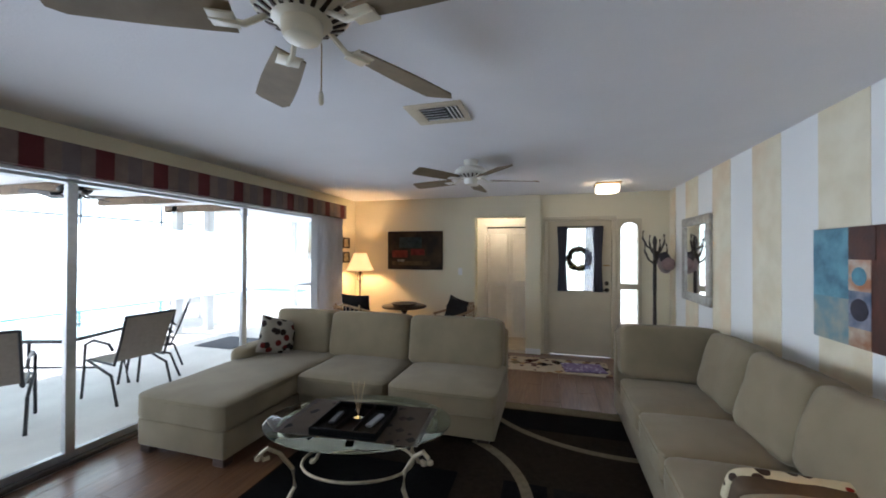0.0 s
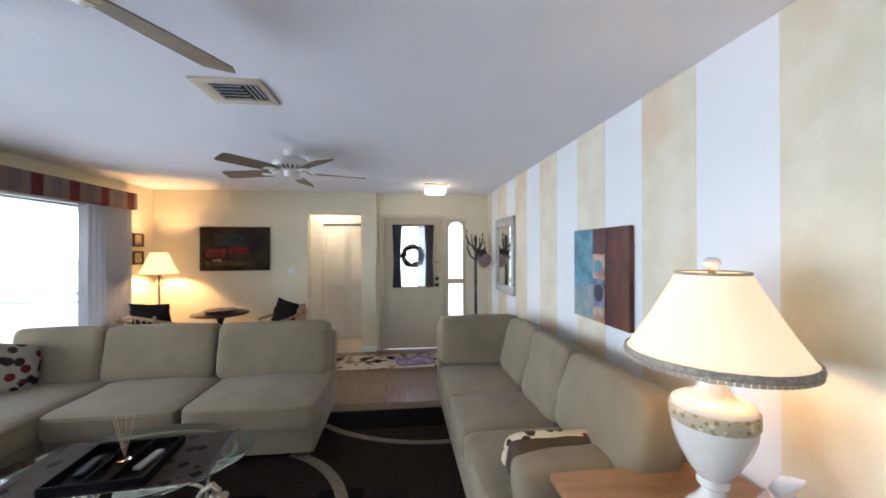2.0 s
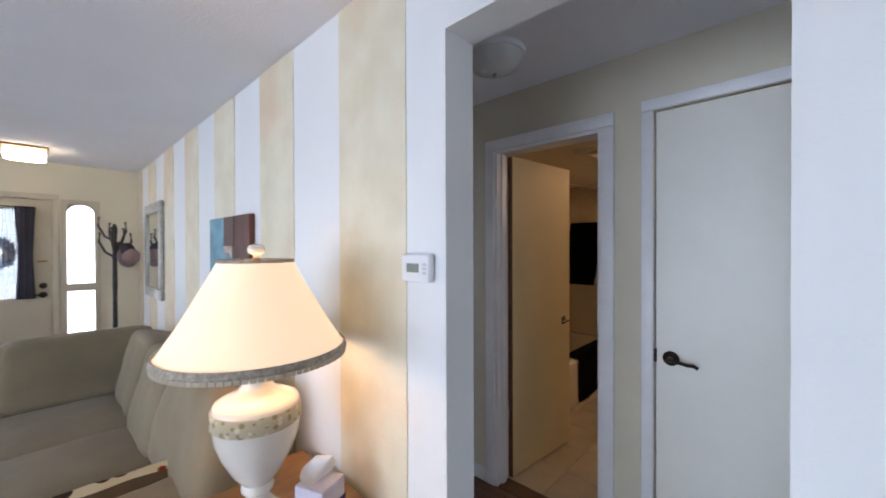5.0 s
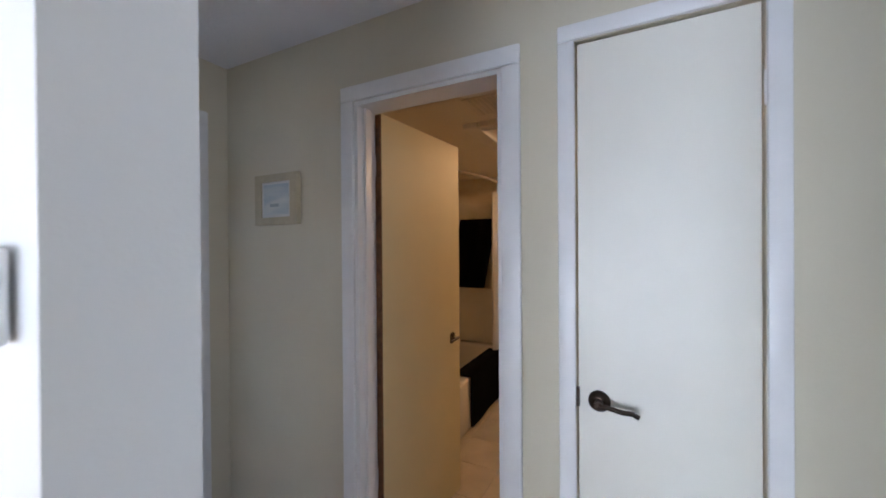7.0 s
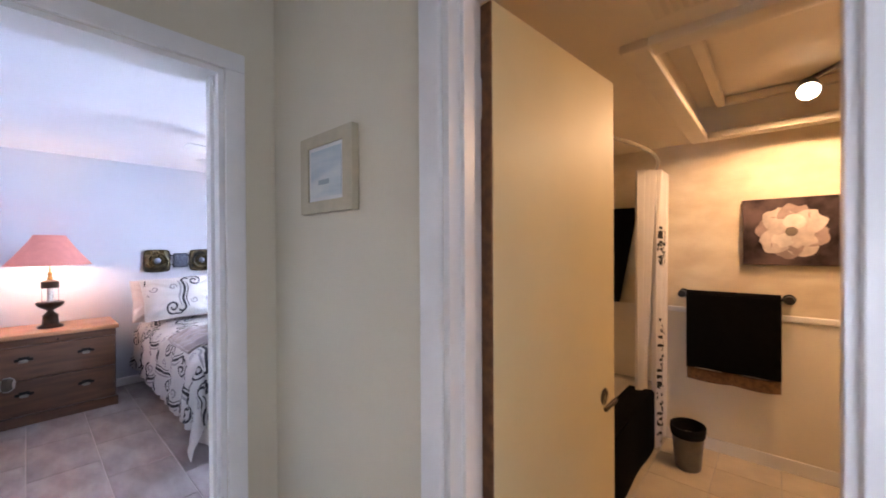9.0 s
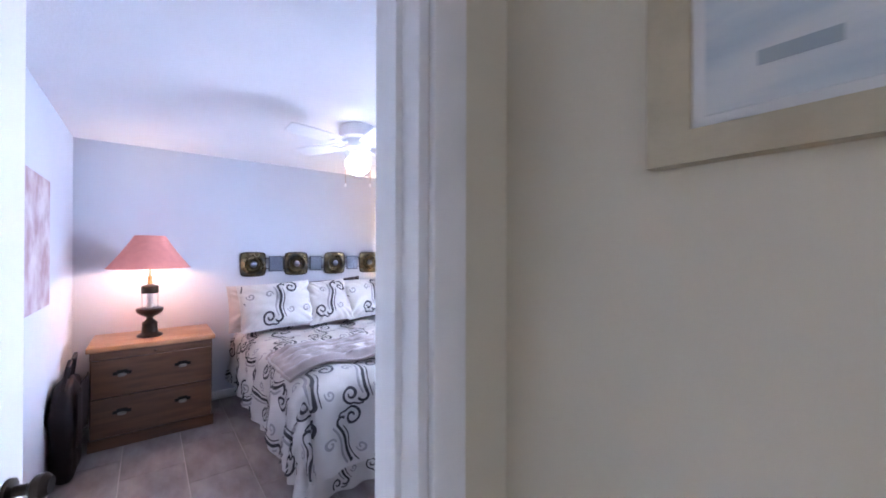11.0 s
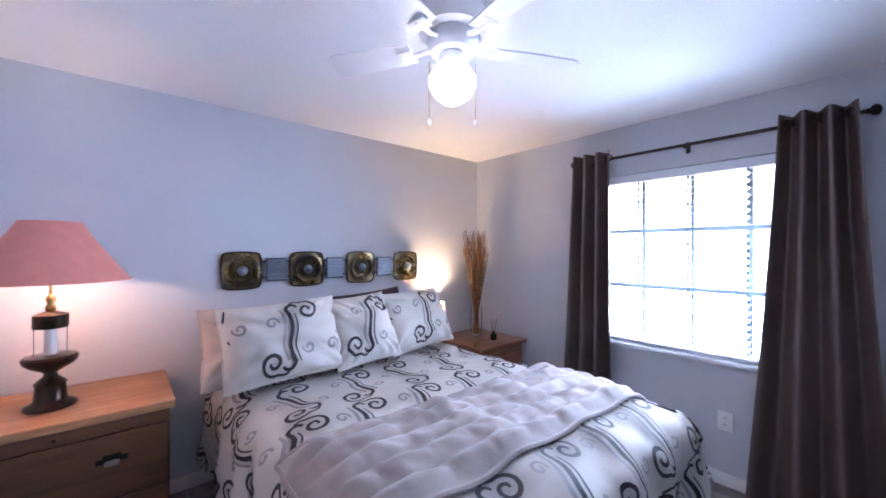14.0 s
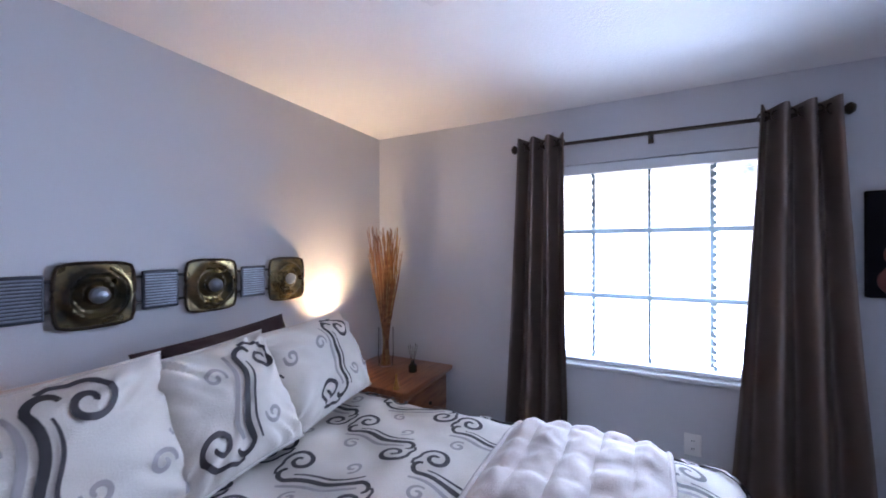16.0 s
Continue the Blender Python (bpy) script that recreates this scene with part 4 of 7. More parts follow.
fl = thing("floor_lamp", "lit bronze floor lamp with a cream drum shade in the corner", "lamp", pose(-3.0, 5.57, 0))
part("base", lathe([(0.14, 0), (0.145, 0.012), (0.12, 0.03), (0.05, 0.05), (0.02, 0.08)], 24), M_BRONZE, fl)
part("pole", lathe([(0.012, 0.07), (0.012, 1.02), (0.02, 1.03), (0.012, 1.05), (0.010, 1.34)], 12), M_BRONZE, fl)
for k in range(4):
    a = radians(90 * k)
    part("cage_wire", sweep([(0.012 * math.cos(a), 0.012 * math.sin(a), 1.06), (0.05 * math.cos(a + 0.5), 0.05 * math.sin(a + 0.5), 1.12), (0.035 * math.cos(a + 1), 0.035 * math.sin(a + 1), 1.20), (0.01 * math.cos(a + 1.4), 0.01 * math.sin(a + 1.4), 1.24)], 0.005, 6), M_BRONZE, fl)
part("shade", lathe([(0.225, 1.25), (0.16, 1.37), (0.10, 1.53), (0.097, 1.53), (0.157, 1.37), (0.222, 1.25)], 32, False), mat("amber_lit_shade", (0.62, 0.44, 0.22), 0.8, 0, 0.08, 20, 0.2, 200, emit=3.4, emit_color=(1.0, 0.60, 0.24)), fl, "glowing cream shade")
ct = thing("side_table", "small round dark metal table with a tray top", "table", pose(-2.17, 5.45, 0))
part("tabletop", lathe([(0.33, 0.70), (0.345, 0.705), (0.345, 0.72), (0.33, 0.728)], 32), M_BRONZE, ct)
part("bowl", moved(lathe([(0.06, 0.0), (0.18, 0.012), (0.20, 0.035), (0.19, 0.035), (0.05, 0.012)], 24), pose(0, 0, 0.728)), M_BLACK, ct)
part("pedestal", lathe([(0.20, 0), (0.205, 0.015), (0.05, 0.05), (0.03, 0.1), (0.03, 0.6), (0.08, 0.70)], 20), M_BRONZE, ct)


def tub_chair(m, label):
    c = thing("cane_chair", label, "chair", m, group="cane chairs at the small table")
    cane = wood("pale_cane", (0.22, 0.13, 0.06), (0.38, 0.25, 0.13), 0.5)
    part("seat", cushion(0.50, 0.48, 0.10, 5, 8, 0.006, 50), mat("dark_seat", (0.05, 0.045, 0.04), 0.9), c).matrix_basis = pose(0, 0, 0.42)
    for x, y in ((-0.24, -0.22), (0.24, -0.22), (-0.22, 0.24), (0.22, 0.24)):
        part("leg", sweep([(x, y, 0), (x * 0.95, y * 0.95, 0.4), (x, y, 0.64 if y < 0 else 0.8)], 0.016, 7), cane, c)
    part("arm_rail", sweep([(-0.27, -0.24, 0.62), (-0.29, 0.0, 0.67), (-0.25, 0.22, 0.74), (0, 0.30, 0.80), (0.25, 0.22, 0.74), (0.29, 0, 0.67), (0.27, -0.24, 0.62)], 0.018, 8), cane, c)
    for k in range(7):
        part("back_slat", sweep([(-0.21 + 0.07 * k, 0.22, 0.42), (-0.23 + 0.077 * k, 0.27, 0.77)], 0.008, 6), cane, c)


tub_chair(pose(-2.74, 5.05, 0, 0, 0, 168), "cane armchair with a black cushion facing the small table")
tub_chair(pose(-1.36, 5.36, 0, 0, 0, -60), "cane armchair with a black cushion beside the hall opening")
M_BLK = mat("black_fabric", (0.012, 0.011, 0.011), 0.9, 0, 0.2, 20, 0.3, 200, spec=0.08)
solo("throw_pillow", pillow(0.50, 0.46, 0.15, 8), M_BLK, "black square pillow on the cane armchair", "pillow", pose(-2.75, 5.01, 0.70, -10, 0, 172), group="black pillows")
solo("throw_pillow", pillow(0.46, 0.42, 0.15, 9), M_BLK, "black square pillow on the cane armchair", "pillow", pose(-1.33, 5.36, 0.68, -14, 8, -40), group="black pillows")


# ceiling fans, vent, foyer light
def ceiling_fan(name, label, m, r0, r1, spin, body, blade, drop, light=False, bw=0.075):
    f = thing(name, label, "ceiling fan", m)
    part("canopy", lathe([(0.03, -0.07), (0.06, -0.055), (0.07, -0.02), (0.072, 0.0)], 26), body, f)
    part("downrod", lathe([(0.012, -drop - 0.03), (0.012, -0.02)], 10), body, f)
    hub = part("motor_housing", lathe([(0.03, -drop - 0.178), (0.056, -drop - 0.172), (0.064, -drop - 0.155), (0.066, -drop - 0.122), (0.085, -drop - 0.118), (0.15, -drop - 0.085), (0.160, -drop - 0.065), (0.157, -drop - 0.045), (0.12, -drop - 0.012), (0.05, -drop + 0.005)], 32), body, f)
    for k in range(20):
        a = radians(18 * k)
        part("vent_slot", moved(box(-0.026, -0.007, -0.004, 0.026, 0.007, 0.004, 0.002), Matrix.Rotation(a, 4, 'Z') @ pose(0.1175, 0, -drop - 0.1025, 0, -27, 0)), M_BRONZE, hub)
    for k in range(5):
        a = radians(72 * k + spin)
        R = Matrix.Rotation(a, 4, 'Z')
        b = part("blade", moved(grid_sheet(14, 4, lambda u, v: (r0 + (r1 - r0) * u, (v - 0.5) * 2 * bw * (0.72 + 0.28 * math.sin(min(1, u * 1.3) * 1.57)) * (1 - max(0, u - 0.93) * 5), (v - 0.5) * 0.03), 0.006), R @ pose(0, 0, -drop - 0.135)), blade, f)
        part("blade_bracket", moved(bm_join(sweep([(0.10, 0, 0.03), (0.17, 0.0, -0.012), (r0 + 0.07, 0, -0.004)], 0.010, 6), box(r0 - 0.01, -0.045, -0.010, r0 + 0.07, 0.045, -0.003, 0.003)), R @ pose(0, 0, -drop - 0.135)), body, b)
    return f


fa = ceiling_fan("ceiling_fan", "antique white ceiling fan with five tan wooden blades", pose(-0.775, 1.10, H), 0.20, 0.71, 66, M_FANBODY, M_BLADE, 0.03)
part("pull_chain", sweep([(0.045, 0.04, -0.20), (0.045, 0.04, -0.36)], 0.002, 5), M_BRASS, fa)
part("chain_pull", moved(lathe([(0.005, 0), (0.008, 0.01), (0.008, 0.035), (0.004, 0.045)], 10), pose(0.045, 0.04, -0.405)), M_FANBODY, fa)
ceiling_fan("ceiling_fan", "white ceiling fan with five pale blades near the entry", pose(-0.74, 3.60, H), 0.20, 0.66, 20, mat("white_enamel", (0.72, 0.70, 0.64), 0.3, 0, 0.08, 10), M_BLADE, 0.06)
ve = thing("ceiling_vent", "square cream metal ceiling register", "vent", pose(-0.685, 2.34, H))
part("frame", bm_join(box(-0.18, -0.165, -0.012, 0.18, -0.11, 0, 0.003), box(-0.18, 0.11, -0.012, 0.18, 0.165, 0, 0.003), box(-0.18, -0.11, -0.012, -0.10, 0.11, 0, 0.003), box(0.145, -0.11, -0.012, 0.18, 0.11, 0, 0.003)), mat("vent_cream", (0.60, 0.52, 0.38), 0.5, 0, 0.1, 10), ve)
part("backing", box(-0.10, -0.11, -0.003, 0.145, 0.11, -0.001), M_BLACK, ve)
for k in range(5):
    part("slat", moved(box(-0.075, -0.012, -0.001, 0.075, 0.012, 0.001), pose(-0.02, -0.085 + 0.042 * k, -0.010, 35, 0, 0)), M_TRIM, ve)
for k in range(3):
    part("slat", moved(box(-0.011, -0.108, -0.001, 0.011, 0.108, 0.001), pose(0.078 + 0.026 * k, 0, -0.010, 0, 40, 0)), M_TRIM, ve)
fy = thing("ceiling_light", "lit square frosted glass flush light in the entry", "light", pose(0.70, 5.24, H))
part("base", box(-0.15, -0.15, -0.02, 0.15, 0.15, 0, 0.004), M_BRASS, fy)
part("diffuser", cushion(0.27, 0.27, 0.10, 6, 6, 0, 0), mat("lit_frosted_glass", (0.9, 0.86, 0.78), 0.4, 0, 0.03, 10, emit=16.0, emit_color=(1.0, 0.80, 0.52)), fy, "glowing frosted glass").matrix_basis = pose(0, 0, -0.07)


# sliding doors, cornice, vertical blinds
sd = thing("door_2", "aluminium sliding glass doors to the patio, partly open", "sliding door", kind="structure")
part("head", box(-3.46, -0.6, 2.045, -3.34, 5.0, 2.09, 0.004), M_METAL, sd)
part("track", box(-3.47, -0.6, 0.0, -3.33, 5.0, 0.03, 0.004), mat("bronze_track", (0.10, 0.09, 0.08), 0.4, 0.7), sd)
for y in (-0.58, 0.35, 1.95, 3.56, 4.92):
    part("stile", box(-3.425, y - 0.032, 0.03, -3.375, y + 0.032, 2.045, 0.006), M_METAL, sd)
for y0, y1 in ((0.38, 1.92), (1.98, 3.53), (3.59, 4.89)):
    part("rail", box(-3.42, y0, 0.03, -3.38, y1, 0.085, 0.004), M_METAL, sd)
    g_ = part("pane", box(-3.403, y0, 0.085, -3.397, y1, 2.045), M_GLASS, sd)
    g_.visible_shadow = False
co = thing("window_cornice", "padded cornice in red, cream and taupe striped fabric", "cornice", pose(0, 0, 0))
M_ST = [mat("cornice_%d" % k, c, 0.85, 0, 0.15, 14, 0.3, 120) for k, c in enumerate(((0.105, 0.014, 0.016), (0.20, 0.145, 0.125), (0.15, 0.12, 0.12), (0.20, 0.145, 0.125)))]
y = -0.9
k = 0
while y < 5.42:
    w = (0.125, 0.09, 0.105, 0.09)[k % 4]
    e = min(y + w, 5.43)
    part("stripe", box(-3.298, y, 2.085, -3.175 - 0.004 * (k % 4 == 0), e, 2.295, 0.004), M_ST[k % 4], co)
    y, k = e, k + 1
part("board", box(-3.298, -0.9, 2.295, -3.17, 5.43, 2.305), M_WALL, co)
vb = thing("vertical_blind", "stack of drawn white vertical blind slats", "blind")
M_VANE = mat("pvc_vane", (0.62, 0.62, 0.64), 0.5, 0, 0.06, 8)
for k in range(26):
    part("slat", moved(box(-0.045, -0.001, 0, 0.045, 0.001, 2.02), pose(-3.26, 4.70 + 0.027 * k, 0.06, 0, 0, 18 + 6 * (k % 3))), M_VANE, vb)
part("headrail", box(-3.285, -0.5, 2.06, -3.235, 5.42, 2.084), M_METAL, vb)

# louvred bifold doors of the back hall
bf = thing("bifold_door", "white louvred bifold closet doors, closed", "door", pose(0, 6.96, -0.04), kind="structure")
for k in range(2):
    x0, x1 = -1.115 + 0.41 * k, -0.715 + 0.41 * k
    lf_ = part("leaf_frame", wall_bm('y', -0.015, 0.015, x0, x1, 0.052, 2.03, [(x0 + 0.055, x1 - 0.055, 0.14, 0.98), (x0 + 0.055, x1 - 0.055, 1.08, 1.94)]), M_TRIM, bf)
    for z0, z1 in ((0.14, 0.98), (1.08, 1.94)):
        n = int((z1 - z0) / 0.034)
        for q in range(n):
            part("louvre", moved(box(x0 + 0.05, -0.002, -0.021, x1 - 0.05, 0.002, 0.021), Matrix.Translation((0, 0, z0 + 0.017 + q * 0.034)) @ Matrix.Rotation(radians(-24), 4, 'X')), M_TRIM, lf_)
    part("knob", moved(lathe([(0.008, 0), (0.015, 0.012), (0.012, 0.022)], 12), pose(-0.74 + 0.06 * k, -0.015, 1.03, 90, 0, 0)), M_TRIM, lf_)
part("track", box(-1.12, -0.02, 2.035, -0.30, 0.02, 2.058), M_BLACK, bf)
dl = thing("downlight", "lit round recessed downlight in the back hall", "light", pose(-0.95, 6.55, H))
part("lens", moved(lathe([(0.07, -0.006), (0.075, 0.0)], 24), pose(0, 0, 0)), mat("lit_lens", (1, 0.95, 0.85), 0.4, emit=6.0, emit_color=(1, 0.85, 0.6)), dl)
part("trim_ring", lathe([(0.075, -0.008), (0.10, -0.004), (0.10, 0), (0.075, 0)], 24, False), M_TRIM, dl)

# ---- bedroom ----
# one oak in two tones: darkened for the dimly lit body, paler for the top
M_OAK_SHADED = wood("oak_shaded", (0.066, 0.025, 0.009), (0.112, 0.045, 0.017), 0.42, (1.2, 9, 9), 0.12)
M_OAK_LIT = wood("oak_lit", (0.27, 0.12, 0.05), (0.38, 0.19, 0.085), 0.4, (1.2, 9, 9), 0.15)
M_LINEN = mat("ivory_sateen", (0.58, 0.54, 0.495), 0.8, 0, 0.10, 4, 0.35, 200, sheen=0.1, spec=0.25)
M_SCROLL = mat("black_print", (0.022, 0.018, 0.022), 0.7, 0, 0.2, 30)
M_SCROLL2 = mat("grey_print", (0.036, 0.030, 0.038), 0.75, 0, 0.2, 30)
M_SCROLL3 = mat("pale_print", (0.30, 0.275, 0.275), 0.75, 0, 0.1, 30)
M_THROW = mat("taupe_quilt", (0.32, 0.262, 0.245), 0.75, 0, 0.1, 6, 0.35, 180, sheen=0.3)


# scroll print: strips that follow a cloth's surface
def spiral(cx, cy, r, a0, turns, way):
    n = int(22 * turns)
    return [(cx + r * (1 - 0.80 * k / n) * math.cos(a0 + way * 2 * math.pi * turns * k / n), cy + r * (1 - 0.80 * k / n) * math.sin(a0 + way * 2 * math.pi * turns * k / n)) for k in range(n + 1)]


def scroll_lines(s, flip):
    """A tall stem hooked over at both ends, curls springing from the hooks, and paler echoes; points, width, tone."""
    body = [(0.016 * math.sin(math.pi * (1 - k / 7)), 0.145 - 0.29 * k / 14) for k in range(15)]
    hook = [(0.040 - 0.040 * (1 - 0.045 * k) * math.cos(k * 0.30), 0.145 + 0.040 * (1 - 0.045 * k) * math.sin(k * 0.30)) for k in range(10)]
    curl = [(0.03, 0.188), (0.055, 0.196)] + spiral(0.112, 0.130, 0.062, math.pi * 0.62, 1.35, -1)
    tail = [(-x, -y) for x, y in hook]
    main = hook[::-1] + body[1:-1] + tail
    echo = [(x + 0.030, y - 0.004) for x, y in body[1:]]
    pale = [(x - 0.034, y + 0.012) for x, y in body]
    small = spiral(-0.085, 0.085, 0.036, -0.3, 1.2, 1)
    f = -1 if flip else 1
    return [([(f * x * s, y * s) for x, y in pts], w * s, tone) for pts, w, tone in (
        (main, 0.022, 0), (curl, 0.019, 1), ([(-x, -y) for x, y in curl], 0.019, 1), (echo, 0.010, 1), (pale, 0.018, 2), (small, 0.015, 2), ([(-x, -y) for x, y in small], 0.015, 2))]


def strip(surface, pts, w, lift, ok):
    bm = bmesh.new()
    prev = None
    for i, (x, y) in enumerate(pts):
        a, b = pts[max(0, i - 1)], pts[min(len(pts) - 1, i + 1)]
        d = Vector((b[0] - a[0], b[1] - a[1]))
        if d.length < 1e-6 or not ok(x, y):
            prev = None
            continue
        d.normalize()
        ww = w * (0.62 + 0.38 * math.sin(math.pi * min(1, max(0, i / (len(pts) - 1)))))
        row = []
        for sgn in (1, -1):
            qx, qy = x + sgn * d.y * ww / 2, y - sgn * d.x * ww / 2
            p, e = Vector(surface(qx, qy)), 0.004
            nrm = (Vector(surface(qx + e, qy)) - p).cross(Vector(surface(qx, qy + e)) - p)
            row.append(bm.verts.new(p + nrm.normalized() * lift))
        if prev:
            bm.faces.new((prev[0], prev[1], row[1], row[0]))
        prev = row
    return bm


def scrolls(parent, surface, spots, ok, lift=0.0025):
    tones = {0: [], 1: [], 2: []}
    for cx, cy, s, ang, flip in spots:
        ca, sa = math.cos(ang), math.sin(ang)
        for pts, w, tone in scroll_lines(s, flip):
            tones[tone].append(strip(surface, [(cx + ca * x - sa * y, cy + sa * x + ca * y) for x, y in pts], w, lift - 0.0006 * tone, ok))
    for tone, m, nm in ((0, M_SCROLL, "black_scroll_print"), (1, M_SCROLL2, "grey_scroll_print"), (2, M_SCROLL3, "pale_scroll_print")):
        me = as_mesh(nm, bm_join(*tones[tone]), m, True)
        ob = new(nm, me)
        ob.parent = parent
        ob["kind"] = "stuff"


BX0, BX1, BY0, BY1, BZ = 2.99, 4.57, 4.02, 6.08, 0.735


def cloth(a, b, top=BZ, drop=0.46):
    """Comforter surface: a across the bed, b from the foot to the head, both in metres of cloth."""
    W, L = BX1 - BX0, BY1 - BY0
    dx = -min(a, 0) if a < 0 else max(0.0, a - W)
    dy = -min(b, 0) if b < 0 else 0.0
    sx = -1 if a < 0 else 1
    x, y = BX0 + min(max(a, 0), W), BY0 + min(max(b, 0), L)
    d = math.hypot(dx, dy)
    puff = 0.018 * math.sin(math.pi * min(max(a, 0), W) / 0.40) ** 2 * math.sin(math.pi * min(max(b, 0), L) / 0.42) ** 2
    puff += 0.016 * noise.noise(Vector((a * 3.1, b * 3.1, 0.7))) + 0.010 * noise.noise(Vector((a * 8, b * 9, 2.2)))
    edge = min(min(max(a, 0), W), W - min(max(a, 0), W), max(b, 0) if b > 0 else 0)
    z = top + puff - 0.035 * math.exp(-edge / 0.07)
    if d > 0:
        ux, uy = sx * dx / d, -dy / d
        R = 0.07
        out = R * (1 - math.exp(-d / R)) + 0.06 * d
        along = a * abs(uy) + b * abs(ux)
        fold = 0.026 * math.sin(along * 17 + 1.3 * math.sin(along * 5)) * min(1, d / 0.35) + 0.022 * noise.noise(Vector((along * 6, d * 5, 3))) + 0.010 * noise.noise(Vector((along * 15, d * 13, 6)))
        if dx > 0 and dy > 0:
            fold += 0.05 * d * math.sin(2 * math.atan2(dy, dx)) - 0.0
        out += fold
        x, y = x + ux * out, y + uy * out
        z -= max(0.0, d - R * (1 - math.exp(-d / R)) * 0.6)
    return (x, y, z)


def make_bed():
    b = thing("bed", "queen bed with box spring against the pale grey wall", "bed")
    part("box_spring", box(BX0 + 0.05, BY0 + 0.06, 0.16, BX1 - 0.05, BY1 + 0.06, 0.38, 0.02, 3), mat("ticking", (0.6, 0.58, 0.56), 0.9), b)
    part("mattress", moved(cushion(BX1 - BX0 - 0.06, BY1 - BY0 + 0.06, 0.31, 9, 10, 0.0), pose((BX0 + BX1) / 2, (BY0 + BY1) / 2 + 0.04, 0.535)), mat("ticking2", (0.66, 0.64, 0.62), 0.9), b)
    for x, y in ((BX0 + 0.1, BY0 + 0.12), (BX1 - 0.1, BY0 + 0.12), (BX0 + 0.1, BY1), (BX1 - 0.1, BY1)):
        part("leg", box(x - 0.03, y - 0.03, 0, x + 0.03, y + 0.03, 0.165), M_BLACK, b)
    sk = thing("bed_skirt", "ivory pleated bed skirt with dark scroll print", "bed skirt")
    x0, x1, y0, y1 = BX0 + 0.03, BX1 - 0.03, BY0 + 0.04, BY1 + 0.05

    def skirt_pt(p, v):
        lx, ly = y1 - y0, x1 - x0
        q = 0.015 * math.sin(p * 36) * (1 - 0.6 * v) + 0.02 * (1 - v)
        if p < lx:
            return (x0 - q, y1 - p, 0.012 + 0.36 * v)
        if p < lx + ly:
            return (x0 + p - lx, y0 - q, 0.012 + 0.36 * v)
        return (x1 + q, y0 + p - lx - ly, 0.012 + 0.36 * v)
    total = 2 * (y1 - y0) + (x1 - x0)
    part("fabric", grid_sheet(420, 8, lambda u, v: skirt_pt(u * total, v), 0.003), M_LINEN, sk)
    scrolls(sk, lambda a, c: skirt_pt(a, c / 0.36), [(0.15 + 0.30 * k, 0.15, 0.62, 0.5 * math.sin(k * 2.1), 0) for k in range(18)], lambda a, c: 0.02 < c < 0.34 and 0 < a < total, 0.006)
    c = thing("comforter", "ivory comforter with black and grey scroll print spread on the bed", "comforter")
    W, L, D = BX1 - BX0, BY1 - BY0, 0.52
    part("cover", grid_sheet(110, 110, lambda u, v: cloth(-D + (W + 2 * D) * u, -D + (L + D) * v), 0.012), M_LINEN, c)
    spots = []
    for i in range(-2, 10):
        for j in range(-2, 8):
            cx, cy = 0.02 + 0.32 * i + (0.16 if j % 2 else 0), 0.02 + 0.40 * j
            spots.append((cx, cy, 0.95, 0.18 * math.sin(i * 3 + j * 5) + (0.25 if j % 2 else -0.1), 0))
    scrolls(c, cloth, spots, lambda a, q: -D + 0.02 < a < W + D - 0.02 and -D + 0.02 < q < L - 0.02 and math.hypot(max(0, -a, a - W), max(0, -q)) < 0.50, 0.014)
    t = thing("throw_quilt", "folded taupe quilted throw across the foot of the bed", "quilt")

    def quilt(u, v):
        a, q = -0.05 + (W + 0.16) * u, 0.19 + 0.58 * v - 0.05 * (u - 0.5)
        x, y, z = cloth(a, q, BZ + 0.012)
        tuft = (0.40 + 0.60 * abs(math.sin(math.pi * (u * 9 + 0.12 * noise.noise(Vector((u * 7, v * 5, 4)))))) ** 0.4) * (abs(math.sin(math.pi * (v * 5 + 0.10 * noise.noise(Vector((u * 9, v * 4, 9)))))) ** 0.5) + 0.45 * noise.noise(Vector((u * 26, v * 11, 1.5)))
        rim = min(1, 14 * min(u, 1 - u)) * min(1, 9 * min(v, 1 - v))
        return (x - (0.014 if a < 0 else 0), y, z + 0.010 + 0.024 * tuft * rim + 0.018 * rim)
    part("cover", grid_sheet(126, 56, quilt, 0.010), M_THROW, t)
    for pts in ([(k / 60, 0.0) for k in range(61)], [(k / 60, 1.0) for k in range(61)], [(0.0, k / 30) for k in range(31)], [(1.0, k / 30) for k in range(31)]):
        part("binding", sweep([quilt(u, v) for u, v in pts], 0.011, 7), M_THROW, t)
    return b


make_bed()


